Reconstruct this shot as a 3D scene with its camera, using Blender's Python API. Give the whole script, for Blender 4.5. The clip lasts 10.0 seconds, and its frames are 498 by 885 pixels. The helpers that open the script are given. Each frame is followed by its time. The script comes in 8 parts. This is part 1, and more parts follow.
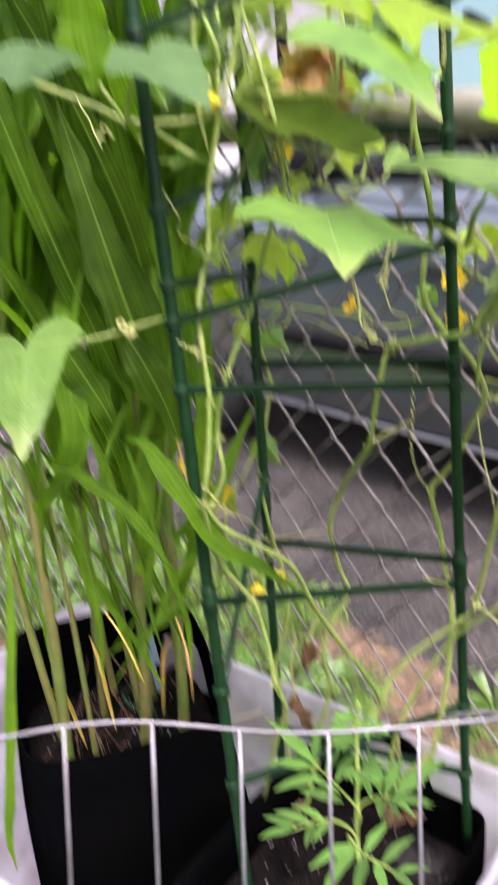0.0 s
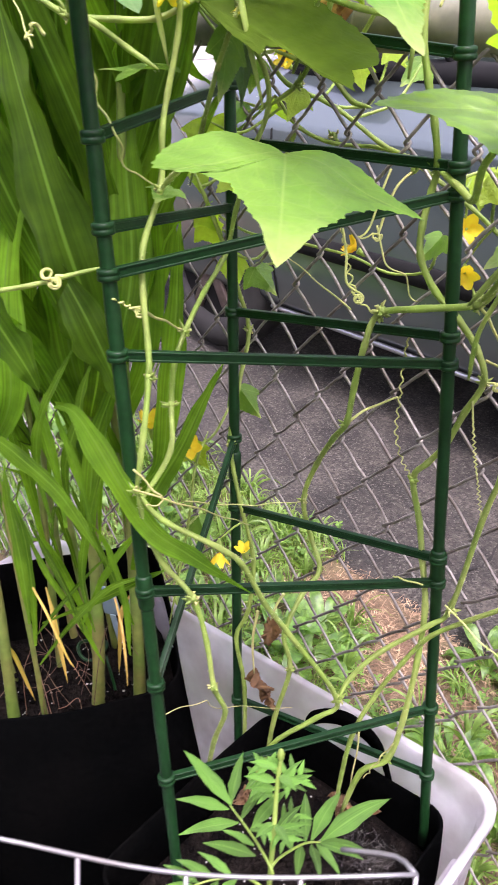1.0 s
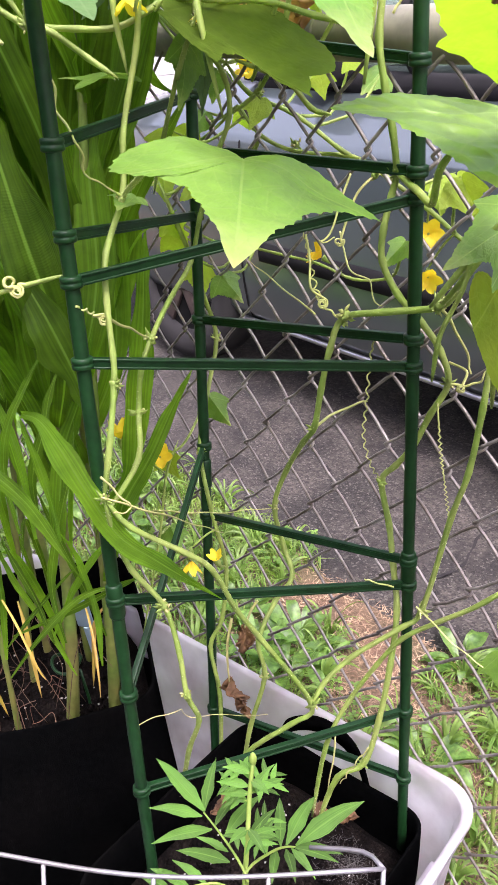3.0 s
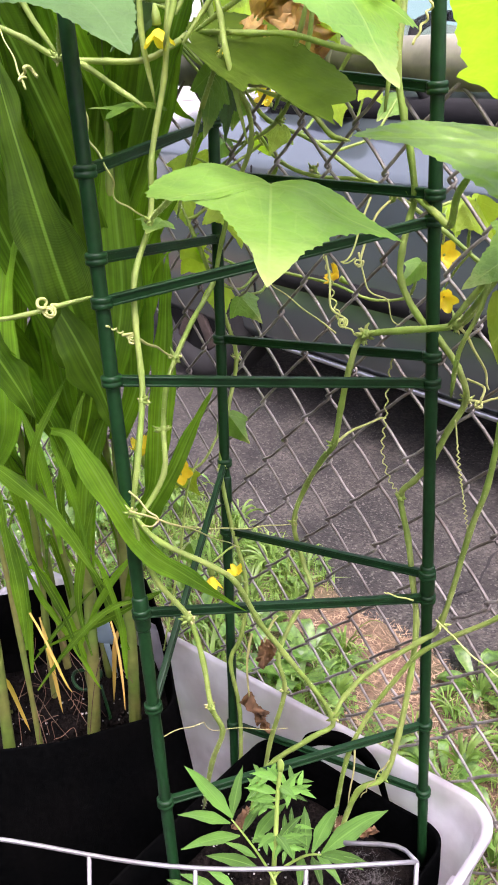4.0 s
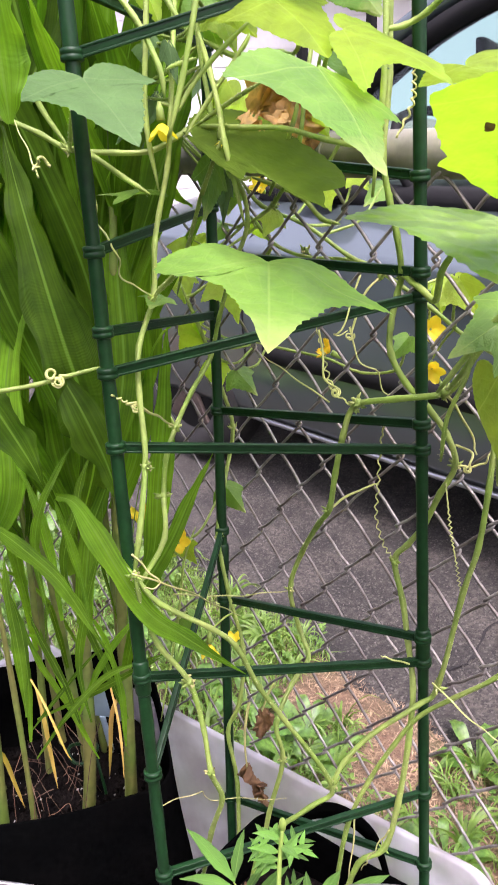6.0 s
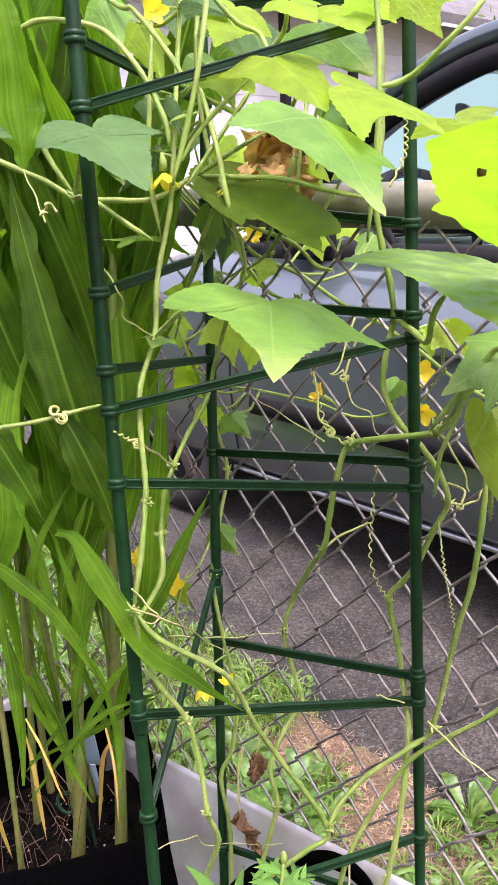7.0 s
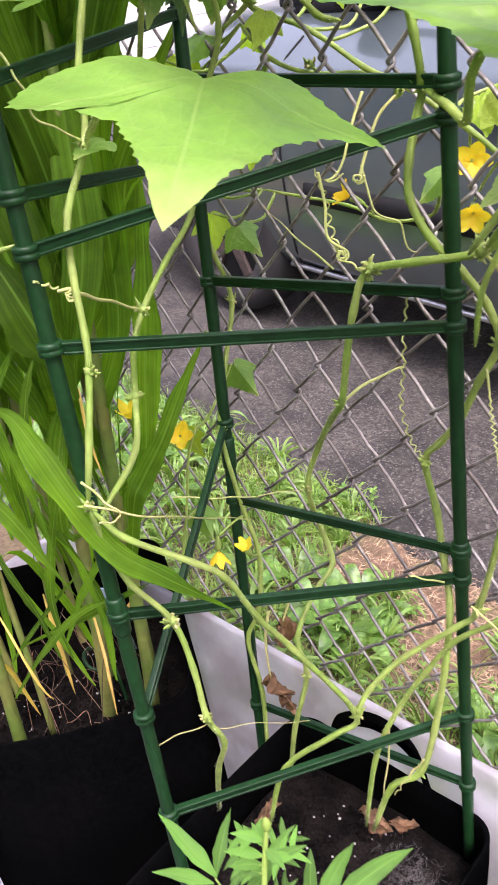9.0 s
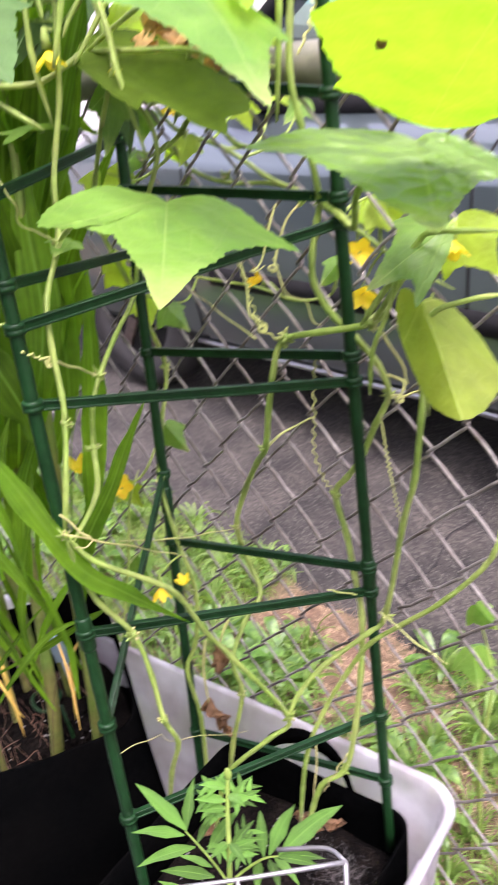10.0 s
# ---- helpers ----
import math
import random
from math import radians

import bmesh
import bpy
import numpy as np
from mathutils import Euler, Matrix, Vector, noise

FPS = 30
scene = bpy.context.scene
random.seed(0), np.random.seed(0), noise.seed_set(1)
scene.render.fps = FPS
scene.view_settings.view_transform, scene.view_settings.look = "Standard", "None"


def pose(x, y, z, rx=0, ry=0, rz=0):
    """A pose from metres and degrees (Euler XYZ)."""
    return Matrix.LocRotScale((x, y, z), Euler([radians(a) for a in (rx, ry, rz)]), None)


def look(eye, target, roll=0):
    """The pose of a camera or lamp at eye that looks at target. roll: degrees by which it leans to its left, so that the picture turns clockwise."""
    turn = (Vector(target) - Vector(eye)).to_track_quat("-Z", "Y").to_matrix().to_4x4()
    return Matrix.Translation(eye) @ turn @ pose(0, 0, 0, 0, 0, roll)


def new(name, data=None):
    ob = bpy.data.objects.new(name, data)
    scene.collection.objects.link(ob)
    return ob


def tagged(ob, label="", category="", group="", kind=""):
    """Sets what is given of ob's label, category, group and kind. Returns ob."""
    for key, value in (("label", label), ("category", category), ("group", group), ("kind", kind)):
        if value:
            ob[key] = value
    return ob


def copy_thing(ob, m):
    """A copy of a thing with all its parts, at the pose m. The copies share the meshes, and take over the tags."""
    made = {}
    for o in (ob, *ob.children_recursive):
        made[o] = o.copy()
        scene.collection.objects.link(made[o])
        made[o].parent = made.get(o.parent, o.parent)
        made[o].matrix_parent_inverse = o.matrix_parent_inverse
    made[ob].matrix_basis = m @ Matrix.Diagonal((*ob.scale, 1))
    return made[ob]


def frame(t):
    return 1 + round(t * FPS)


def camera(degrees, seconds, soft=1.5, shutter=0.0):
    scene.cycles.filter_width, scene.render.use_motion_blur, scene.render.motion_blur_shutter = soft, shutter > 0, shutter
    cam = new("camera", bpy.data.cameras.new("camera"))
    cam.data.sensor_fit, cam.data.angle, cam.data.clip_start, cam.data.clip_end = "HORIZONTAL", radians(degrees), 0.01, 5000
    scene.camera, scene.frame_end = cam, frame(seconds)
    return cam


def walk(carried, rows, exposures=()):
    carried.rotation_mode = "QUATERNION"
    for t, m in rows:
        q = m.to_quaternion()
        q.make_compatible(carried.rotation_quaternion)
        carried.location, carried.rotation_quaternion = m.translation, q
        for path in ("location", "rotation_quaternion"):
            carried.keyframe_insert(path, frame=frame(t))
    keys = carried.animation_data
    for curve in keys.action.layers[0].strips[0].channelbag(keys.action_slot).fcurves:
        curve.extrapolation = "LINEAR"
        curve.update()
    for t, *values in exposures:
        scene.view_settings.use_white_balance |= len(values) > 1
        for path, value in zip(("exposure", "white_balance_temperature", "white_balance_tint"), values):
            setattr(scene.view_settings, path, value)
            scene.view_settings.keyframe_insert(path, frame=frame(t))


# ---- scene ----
cam = camera(33.4, 10.0, 1.5, 0.6)
PATH = [
    (0, (0.581, 0.318, 1.219), (-0.823, 1.538, 0.482), -4.99),
    (0.2, (0.557, 0.349, 1.213), (-0.783, 1.539, 0.325), -4.40),
    (0.5, (0.536, 0.389, 1.218), (-0.826, 1.536, 0.308), -3.24),
    (1, (0.530, 0.449, 1.231), (-0.851, 1.538, 0.277), -1.91),
    (1.5, (0.529, 0.465, 1.227), (-0.846, 1.553, 0.265), -1.50),
    (2, (0.531, 0.467, 1.226), (-0.826, 1.579, 0.266), -1.95),
    (3.5, (0.540, 0.440, 1.227), (-0.823, 1.587, 0.318), -2.24),
    (4, (0.543, 0.432, 1.230), (-0.842, 1.574, 0.349), -2.69),
    (4.5, (0.547, 0.428, 1.234), (-0.856, 1.575, 0.386), -3.02),
    (5, (0.556, 0.420, 1.239), (-0.854, 1.590, 0.439), -3.02),
    (5.5, (0.563, 0.413, 1.241), (-0.853, 1.606, 0.486), -2.82),
    (5.7, (0.559, 0.413, 1.237), (-0.860, 1.611, 0.494), -2.83),
    (7, (0.566, 0.388, 1.222), (-0.860, 1.664, 0.638), -2.11),
    (7.5, (0.551, 0.422, 1.216), (-0.862, 1.675, 0.558), -3.49),
    (8, (0.503, 0.495, 1.217), (-0.867, 1.662, 0.341), -6.34),
    (8.5, (0.469, 0.541, 1.207), (-0.917, 1.605, 0.234), -6.94),
    (9, (0.483, 0.548, 1.199), (-0.931, 1.519, 0.171), -7.88),
    (9.5, (0.522, 0.505, 1.214), (-0.882, 1.540, 0.234), -7.80),
    (10, (0.561, 0.451, 1.239), (-0.757, 1.661, 0.346), -6.12),
]
# the clip's own exposure drifts a little; its white balance leans to magenta
EXPOSURES = [(0.0, 1.20, 6230, 32), (0.5, 1.32, 6230, 32), (1.5, 1.32, 6230, 32), (5.0, 1.29, 6230, 32), (7.0, 1.24, 6230, 32), (7.5, 1.16, 6230, 32), (8.0, 1.20, 6230, 32),
             (8.5, 1.32, 6230, 32), (9.0, 1.40, 6230, 32), (9.5, 1.44, 6230, 32), (10.0, 1.38, 6230, 32)]
walk(cam, [(t, look(eye, target, roll)) for t, eye, target, roll in PATH], EXPOSURES)

# ---- world, sun, exposure ----
SUN_ELEVATION, SUN_AZIMUTH = radians(66), radians(-22)   # azimuth counter-clockwise from +x
world = bpy.data.worlds.new("world")
scene.world = world
world.use_nodes = True
wn, wl = world.node_tree.nodes, world.node_tree.links
sky = wn.new("ShaderNodeTexSky")
sky.sky_type, sky.sun_disc = "NISHITA", False
sky.sun_elevation, sky.sun_rotation = SUN_ELEVATION, math.pi / 2 - SUN_AZIMUTH
sky.air_density, sky.dust_density, sky.ozone_density = 1.0, 6.0, 0.6
# a hazy, nearly white sky
haze = wn.new("ShaderNodeHueSaturation")
haze.inputs["Saturation"].default_value = 0.50
haze.inputs["Value"].default_value = 1.38
wl.new(sky.outputs["Color"], haze.inputs["Color"])
wl.new(haze.outputs["Color"], wn["Background"].inputs["Color"])
wn["Background"].inputs["Strength"].default_value = 0.15
sun_data = bpy.data.lights.new("sun", "SUN")
sun_data.energy, sun_data.angle, sun_data.color = 1.5, radians(20), (1.0, 0.98, 0.97)
sun = new("sun", sun_data)
sun.matrix_basis = look((6 * math.cos(SUN_AZIMUTH), 6 * math.sin(SUN_AZIMUTH), 6 * math.tan(SUN_ELEVATION)), (0, 0, 0))


# ---- materials ----
def material(name, color, rough=0.6, metal=0.0, spread=0.25, scale=20.0, fine=200.0, bump=0.15, bump_distance=0.002,
             second=None, patch=0.5, patch_scale=3.0, leafy=0.0, per_object=0.0, gloss=0.5, coords="Object"):
    """A surface with colour variation at two scales and fine relief. leafy: how much light passes through."""
    m = bpy.data.materials.new(name)
    m.use_nodes = True
    n, l = m.node_tree.nodes, m.node_tree.links
    bsdf = n["Principled BSDF"]
    tc = n.new("ShaderNodeTexCoord")
    big, small = n.new("ShaderNodeTexNoise"), n.new("ShaderNodeTexNoise")
    big.inputs["Scale"].default_value, big.inputs["Detail"].default_value = patch_scale, 5
    small.inputs["Scale"].default_value, small.inputs["Detail"].default_value = scale, 6
    for t in (big, small):
        l.new(tc.outputs[coords], t.inputs["Vector"])
    ramp = n.new("ShaderNodeMapRange")
    ramp.inputs["From Min"].default_value, ramp.inputs["From Max"].default_value = 0.5 - 0.25 * patch, 0.5 + 0.25 * patch
    l.new(big.outputs["Fac"], ramp.inputs["Value"])
    mix = n.new("ShaderNodeMix")
    mix.data_type = "RGBA"
    mix.inputs["A"].default_value = (*color, 1)
    mix.inputs["B"].default_value = (*(second or [c * (1 - spread) for c in color]), 1)
    l.new(ramp.outputs["Result"], mix.inputs["Factor"])
    hsv = n.new("ShaderNodeHueSaturation")
    l.new(mix.outputs["Result"], hsv.inputs["Color"])
    val = n.new("ShaderNodeMapRange")
    val.inputs["From Min"].default_value, val.inputs["From Max"].default_value = 0.25, 0.75
    val.inputs["To Min"].default_value, val.inputs["To Max"].default_value = 1 - spread, 1 + spread
    l.new(small.outputs["Fac"], val.inputs["Value"])
    value = val.outputs["Result"]
    if per_object:
        info, vary, times = n.new("ShaderNodeObjectInfo"), n.new("ShaderNodeMapRange"), n.new("ShaderNodeMath")
        vary.inputs["To Min"].default_value, vary.inputs["To Max"].default_value = 1 - per_object, 1 + per_object
        l.new(info.outputs["Random"], vary.inputs["Value"])
        times.operation = "MULTIPLY"
        l.new(value, times.inputs[0]), l.new(vary.outputs["Result"], times.inputs[1])
        value = times.outputs["Value"]
    l.new(value, hsv.inputs["Value"])
    l.new(hsv.outputs["Color"], bsdf.inputs["Base Color"])
    bsdf.inputs["Roughness"].default_value, bsdf.inputs["Metallic"].default_value = rough, metal
    bsdf.inputs["Specular IOR Level"].default_value = gloss
    if bump:
        rel, b = n.new("ShaderNodeTexNoise"), n.new("ShaderNodeBump")
        rel.inputs["Scale"].default_value, rel.inputs["Detail"].default_value = fine, 4
        l.new(tc.outputs[coords], rel.inputs["Vector"])
        b.inputs["Strength"].default_value, b.inputs["Distance"].default_value = bump, bump_distance
        l.new(rel.outputs["Fac"], b.inputs["Height"])
        l.new(b.outputs["Normal"], bsdf.inputs["Normal"])
    if leafy:
        tr, ms = n.new("ShaderNodeBsdfTranslucent"), n.new("ShaderNodeMixShader")
        warm = n.new("ShaderNodeMix")
        warm.data_type, warm.blend_type = "RGBA", "MULTIPLY"
        warm.inputs["Factor"].default_value = 1.0
        l.new(hsv.outputs["Color"], warm.inputs["A"])
        warm.inputs["B"].default_value = (2.3, 2.3, 1.0, 1)
        l.new(warm.outputs["Result"], tr.inputs["Color"])
        ms.inputs["Fac"].default_value = leafy
        l.new(bsdf.outputs["BSDF"], ms.inputs[1]), l.new(tr.outputs["BSDF"], ms.inputs[2])
        l.new(ms.outputs["Shader"], n["Material Output"].inputs["Surface"])
    return m


def leaf_material(name, color, second, vein, leafy=0.4, rough=0.5, rib=False, gloss=0.4, pucker=1.0, pale_tip=0.0):
    """A leaf that reads its own flat coordinates (u along it, v across it) for veins and puckers."""
    m = material(name, color, rough, second=second, spread=0.18, scale=60, patch_scale=14, patch=0.9, fine=120, bump=0.0, leafy=leafy, per_object=0.48 if rib else 0.14, gloss=gloss)
    n, l = m.node_tree.nodes, m.node_tree.links
    bsdf = n["Principled BSDF"]
    hsv = next(x for x in n if x.bl_idname == "ShaderNodeHueSaturation")
    uv = n.new("ShaderNodeUVMap")
    uv.uv_map = "leaf"
    bump = n.new("ShaderNodeBump")
    mixv = n.new("ShaderNodeMix")
    mixv.data_type = "RGBA"
    mixv.inputs["B"].default_value = (*vein, 1)
    if rib:
        # parallel veins and a pale midrib
        sep, wave, ab, lt = n.new("ShaderNodeSeparateXYZ"), n.new("ShaderNodeTexWave"), n.new("ShaderNodeMath"), n.new("ShaderNodeMapRange")
        l.new(uv.outputs["UV"], sep.inputs["Vector"])
        mapn = n.new("ShaderNodeMapping")
        mapn.inputs["Scale"].default_value = (0.02, 9.0, 1.0)
        l.new(uv.outputs["UV"], mapn.inputs["Vector"])
        wave.bands_direction = "Y"
        wave.inputs["Scale"].default_value = 1.0
        l.new(mapn.outputs["Vector"], wave.inputs["Vector"])
        ab.operation = "ABSOLUTE"
        l.new(sep.outputs["Y"], ab.inputs[0])
        lt.inputs["From Min"].default_value, lt.inputs["From Max"].default_value = 0.085, 0.035
        l.new(ab.outputs["Value"], lt.inputs["Value"])
        l.new(lt.outputs["Result"], mixv.inputs["Factor"])
        l.new(wave.outputs["Fac"], bump.inputs["Height"])
        bump.inputs["Strength"].default_value, bump.inputs["Distance"].default_value = 0.5, 0.0006
        # long pale and dark streaks between the veins
        stretch, streak, range_, times = (n.new(k) for k in ("ShaderNodeMapping", "ShaderNodeTexNoise", "ShaderNodeMapRange", "ShaderNodeMath"))
        stretch.inputs["Scale"].default_value = (5.0, 6.5, 1.0)
        l.new(uv.outputs["UV"], stretch.inputs["Vector"]), l.new(stretch.outputs["Vector"], streak.inputs["Vector"])
        streak.inputs["Scale"].default_value, streak.inputs["Detail"].default_value = 1.0, 4
        range_.inputs["From Min"].default_value, range_.inputs["From Max"].default_value = 0.3, 0.7
        range_.inputs["To Min"].default_value, range_.inputs["To Max"].default_value = 0.68, 1.28
        times.operation = "MULTIPLY"
        before = hsv.inputs["Value"].links[0].from_socket
        l.new(streak.outputs["Fac"], range_.inputs["Value"])
        l.new(before, times.inputs[0]), l.new(range_.outputs["Result"], times.inputs[1]), l.new(times.outputs["Value"], hsv.inputs["Value"])
    else:
        # a net of fine veins with raised cells between them, and main veins that fan out from the stalk
        vor, vor2, lt, add = n.new("ShaderNodeTexVoronoi"), n.new("ShaderNodeTexVoronoi"), n.new("ShaderNodeMapRange"), n.new("ShaderNodeMath")
        for v, sc in ((vor, 7.0), (vor2, 24.0)):
            v.feature = "DISTANCE_TO_EDGE"
            v.inputs["Scale"].default_value = sc
            l.new(uv.outputs["UV"], v.inputs["Vector"])
        lt.inputs["From Min"].default_value, lt.inputs["From Max"].default_value = 0.05, 0.0
        lt.inputs["To Max"].default_value = 0.16
        l.new(vor.outputs["Distance"], lt.inputs["Value"])
        shift, sep, fan, times, sine, ab, dist, near, most = (n.new(k) for k in ("ShaderNodeVectorMath", "ShaderNodeSeparateXYZ", "ShaderNodeMath", "ShaderNodeMath", "ShaderNodeMath", "ShaderNodeMath", "ShaderNodeMath", "ShaderNodeMapRange", "ShaderNodeMath"))
        length = n.new("ShaderNodeVectorMath")
        shift.operation, length.operation = "SUBTRACT", "LENGTH"
        shift.inputs[1].default_value = (2.0, 2.06, 0.0)
        l.new(uv.outputs["UV"], shift.inputs[0])
        l.new(shift.outputs["Vector"], sep.inputs["Vector"]), l.new(shift.outputs["Vector"], length.inputs[0])
        fan.operation, times.operation, sine.operation, ab.operation, dist.operation, most.operation = "ARCTAN2", "MULTIPLY", "SINE", "ABSOLUTE", "MULTIPLY", "MAXIMUM"
        l.new(sep.outputs["X"], fan.inputs[0]), l.new(sep.outputs["Y"], fan.inputs[1])
        times.inputs[1].default_value = 2.9
        l.new(fan.outputs["Value"], times.inputs[0]), l.new(times.outputs["Value"], sine.inputs[0]), l.new(sine.outputs["Value"], ab.inputs[0])
        l.new(ab.outputs["Value"], dist.inputs[0]), l.new(length.outputs["Value"], dist.inputs[1])
        near.inputs["From Min"].default_value, near.inputs["From Max"].default_value = 0.030, 0.010
        near.inputs["To Max"].default_value = 0.5
        l.new(dist.outputs["Value"], near.inputs["Value"])
        l.new(lt.outputs["Result"], most.inputs[0]), l.new(near.outputs["Result"], most.inputs[1])
        l.new(most.outputs["Value"], mixv.inputs["Factor"])
        # the tip pales, unevenly
        faded, noise_, uneven, pale = (n.new(k) for k in ("ShaderNodeMapRange", "ShaderNodeTexNoise", "ShaderNodeMath", "ShaderNodeMix"))
        noise_.inputs["Scale"].default_value = 9.0
        l.new(uv.outputs["UV"], noise_.inputs["Vector"])
        uneven.operation = "MULTIPLY_ADD"
        uneven.inputs[1].default_value = 0.30
        l.new(noise_.outputs["Fac"], uneven.inputs[0]), l.new(sep.outputs["Y"], uneven.inputs[2])
        faded.inputs["From Min"].default_value, faded.inputs["From Max"].default_value, faded.inputs["To Max"].default_value = 0.80, 1.15, pale_tip
        l.new(uneven.outputs["Value"], faded.inputs["Value"])
        pale.data_type = "RGBA"
        pale.inputs["B"].default_value = (0.46, 0.50, 0.20, 1)
        l.new(faded.outputs["Result"], pale.inputs["Factor"]), l.new(hsv.outputs["Color"], pale.inputs["A"])
        add.operation = "MULTIPLY_ADD"
        l.new(vor2.outputs["Distance"], add.inputs[0])
        add.inputs[1].default_value = 0.35
        l.new(vor.outputs["Distance"], add.inputs[2])
        if pucker > 2:
            # round blisters between the veins
            vor2.feature = "SMOOTH_F1"
            vor2.inputs["Scale"].default_value, vor2.inputs["Smoothness"].default_value = 9.0, 0.35
            add.inputs[1].default_value = -1.0
            l.remove(add.inputs[2].links[0])
            add.inputs[2].default_value = 1.0
        l.new(add.outputs["Value"], bump.inputs["Height"])
        bump.inputs["Strength"].default_value, bump.inputs["Distance"].default_value = min(1.0, 0.42 * pucker), 0.0022 * pucker
    l.new(hsv.outputs["Color"] if rib else pale.outputs["Result"], mixv.inputs["A"])
    l.new(mixv.outputs["Result"], bsdf.inputs["Base Color"])
    mul = next(x for x in n if x.bl_idname == "ShaderNodeMix" and x.blend_type == "MULTIPLY")
    l.new(mixv.outputs["Result"], mul.inputs["A"])
    l.new(bump.outputs["Normal"], bsdf.inputs["Normal"])
    through_light = next(x for x in n if x.bl_idname == "ShaderNodeBsdfTranslucent")
    l.new(bump.outputs["Normal"], through_light.inputs["Normal"])
    return m


CUCUMBER_LEAF = leaf_material("cucumber leaf", (0.158, 0.295, 0.042), (0.095, 0.212, 0.026), (0.25, 0.375, 0.10), leafy=0.38, rough=0.40, gloss=0.48, pale_tip=0.6)
PUCKERED_LEAF = leaf_material("puckered cucumber leaf", (0.175, 0.305, 0.055), (0.105, 0.225, 0.034), (0.24, 0.36, 0.10), leafy=0.36, rough=0.36, gloss=0.6, pucker=3.0, pale_tip=0.4)
YOUNG_LEAF = leaf_material("young cucumber leaf", (0.300, 0.430, 0.034), (0.24, 0.36, 0.028), (0.34, 0.46, 0.065), leafy=0.60)
THIN_LEAF = leaf_material("thin sunlit cucumber leaf", (0.162, 0.300, 0.016), (0.142, 0.270, 0.014), (0.18, 0.32, 0.030), leafy=0.50, gloss=0.3)
YELLOW_LEAF = leaf_material("yellowing cucumber leaf", (0.30, 0.36, 0.05), (0.20, 0.30, 0.04), (0.36, 0.42, 0.12), leafy=0.45)
# darker copy of the cucumber leaf: shade from the leaves above, put into the colour
SHADED_LEAF = leaf_material("shaded cucumber leaf", (0.074, 0.124, 0.010), (0.055, 0.098, 0.008), (0.095, 0.148, 0.020), leafy=0.26, rough=0.7, gloss=0.08)
OLD_LEAF = leaf_material("older cucumber leaf", (0.072, 0.142, 0.042), (0.056, 0.116, 0.034), (0.115, 0.195, 0.072), leafy=0.25, rough=0.6, gloss=0.25)
CORN_LEAF = leaf_material("corn leaf", (0.140, 0.285, 0.012), (0.056, 0.136, 0.008), (0.150, 0.290, 0.032), leafy=0.58, rough=0.55, gloss=0.22, rib=True)
MARIGOLD_LEAF = leaf_material("marigold leaf", (0.115, 0.255, 0.045), (0.085, 0.205, 0.034), (0.135, 0.28, 0.06), leafy=0.35, rib=True)
BRISTLE = material("pale stem bristles", (0.62, 0.68, 0.42), 0.6, spread=0.1, bump=0, leafy=0.3)
STEM = material("hairy vine stem", (0.215, 0.325, 0.055), 0.55, spread=0.28, scale=80, patch_scale=14, second=(0.31, 0.39, 0.10), fine=900, bump=0.5, bump_distance=0.0008, leafy=0.22)
TENDRIL = material("tendril", (0.42, 0.46, 0.14), 0.6, spread=0.2, scale=60, second=(0.46, 0.40, 0.16), bump=0)
CORN_STALK = material("corn stalk", (0.135, 0.215, 0.036), 0.5, spread=0.25, scale=70, patch_scale=11, second=(0.19, 0.185, 0.05), fine=300, bump=0.1, leafy=0.1)
DRY_BLADE = material("dry yellow blade", (0.52, 0.40, 0.06), 0.7, spread=0.2, second=(0.45, 0.25, 0.08), leafy=0.25)
PETAL = material("yellow petal", (0.78, 0.66, 0.03), 0.55, spread=0.12, scale=120, second=(0.72, 0.50, 0.01), leafy=0.3, bump=0.1)
TAN_LEAF = material("withered tan leaf", (0.52, 0.35, 0.15), 0.8, spread=0.40, scale=90, second=(0.30, 0.165, 0.06), leafy=0.35, bump=0.5, bump_distance=0.003, fine=150)
DRY_LEAF = material("withered brown leaf", (0.27, 0.155, 0.075), 0.8, spread=0.4, scale=90, second=(0.13, 0.065, 0.03), leafy=0.25, bump=0.5, bump_distance=0.003, fine=150)
GREEN_PLASTIC = material("dark green coating", (0.0045, 0.026, 0.0065), 0.40, spread=0.25, scale=150, gloss=0.24, second=(0.006, 0.034, 0.009), patch_scale=30, fine=600, bump=0.12, bump_distance=0.0005)
GALVANIZED = material("weathered galvanized wire", (0.30, 0.28, 0.25), 0.5, metal=0.4, spread=0.35, scale=160, second=(0.14, 0.12, 0.10), patch_scale=25, fine=700, bump=0.2, bump_distance=0.0004)
RAIL_STEEL = material("weathered galvanized pipe", (0.25, 0.245, 0.185), 0.6, metal=0.2, spread=0.35, scale=45, second=(0.13, 0.125, 0.085), patch_scale=8, fine=400, bump=0.15, bump_distance=0.0006)
ZINC_WIRE = material("zinc welded wire", (0.27, 0.27, 0.28), 0.42, metal=0.6, spread=0.2, scale=140, second=(0.22, 0.21, 0.205), patch_scale=40, fine=800, bump=0.2, bump_distance=0.0003)
FABRIC = material("black felt", (0.0016, 0.0018, 0.0018), 1.0, spread=0.4, scale=160, second=(0.0024, 0.0024, 0.0023), patch_scale=10, fine=1200, bump=0.6, bump_distance=0.0012, gloss=0.0)
SOIL = material("dark potting soil", (0.0034, 0.0029, 0.0027), 0.95, spread=0.7, scale=220, second=(0.011, 0.0085, 0.0070), patch_scale=35, fine=300, bump=0.9, bump_distance=0.006, gloss=0.05)
PERLITE = material("pale crumbs", (0.5, 0.48, 0.44), 0.9, per_object=0.2, bump=0)
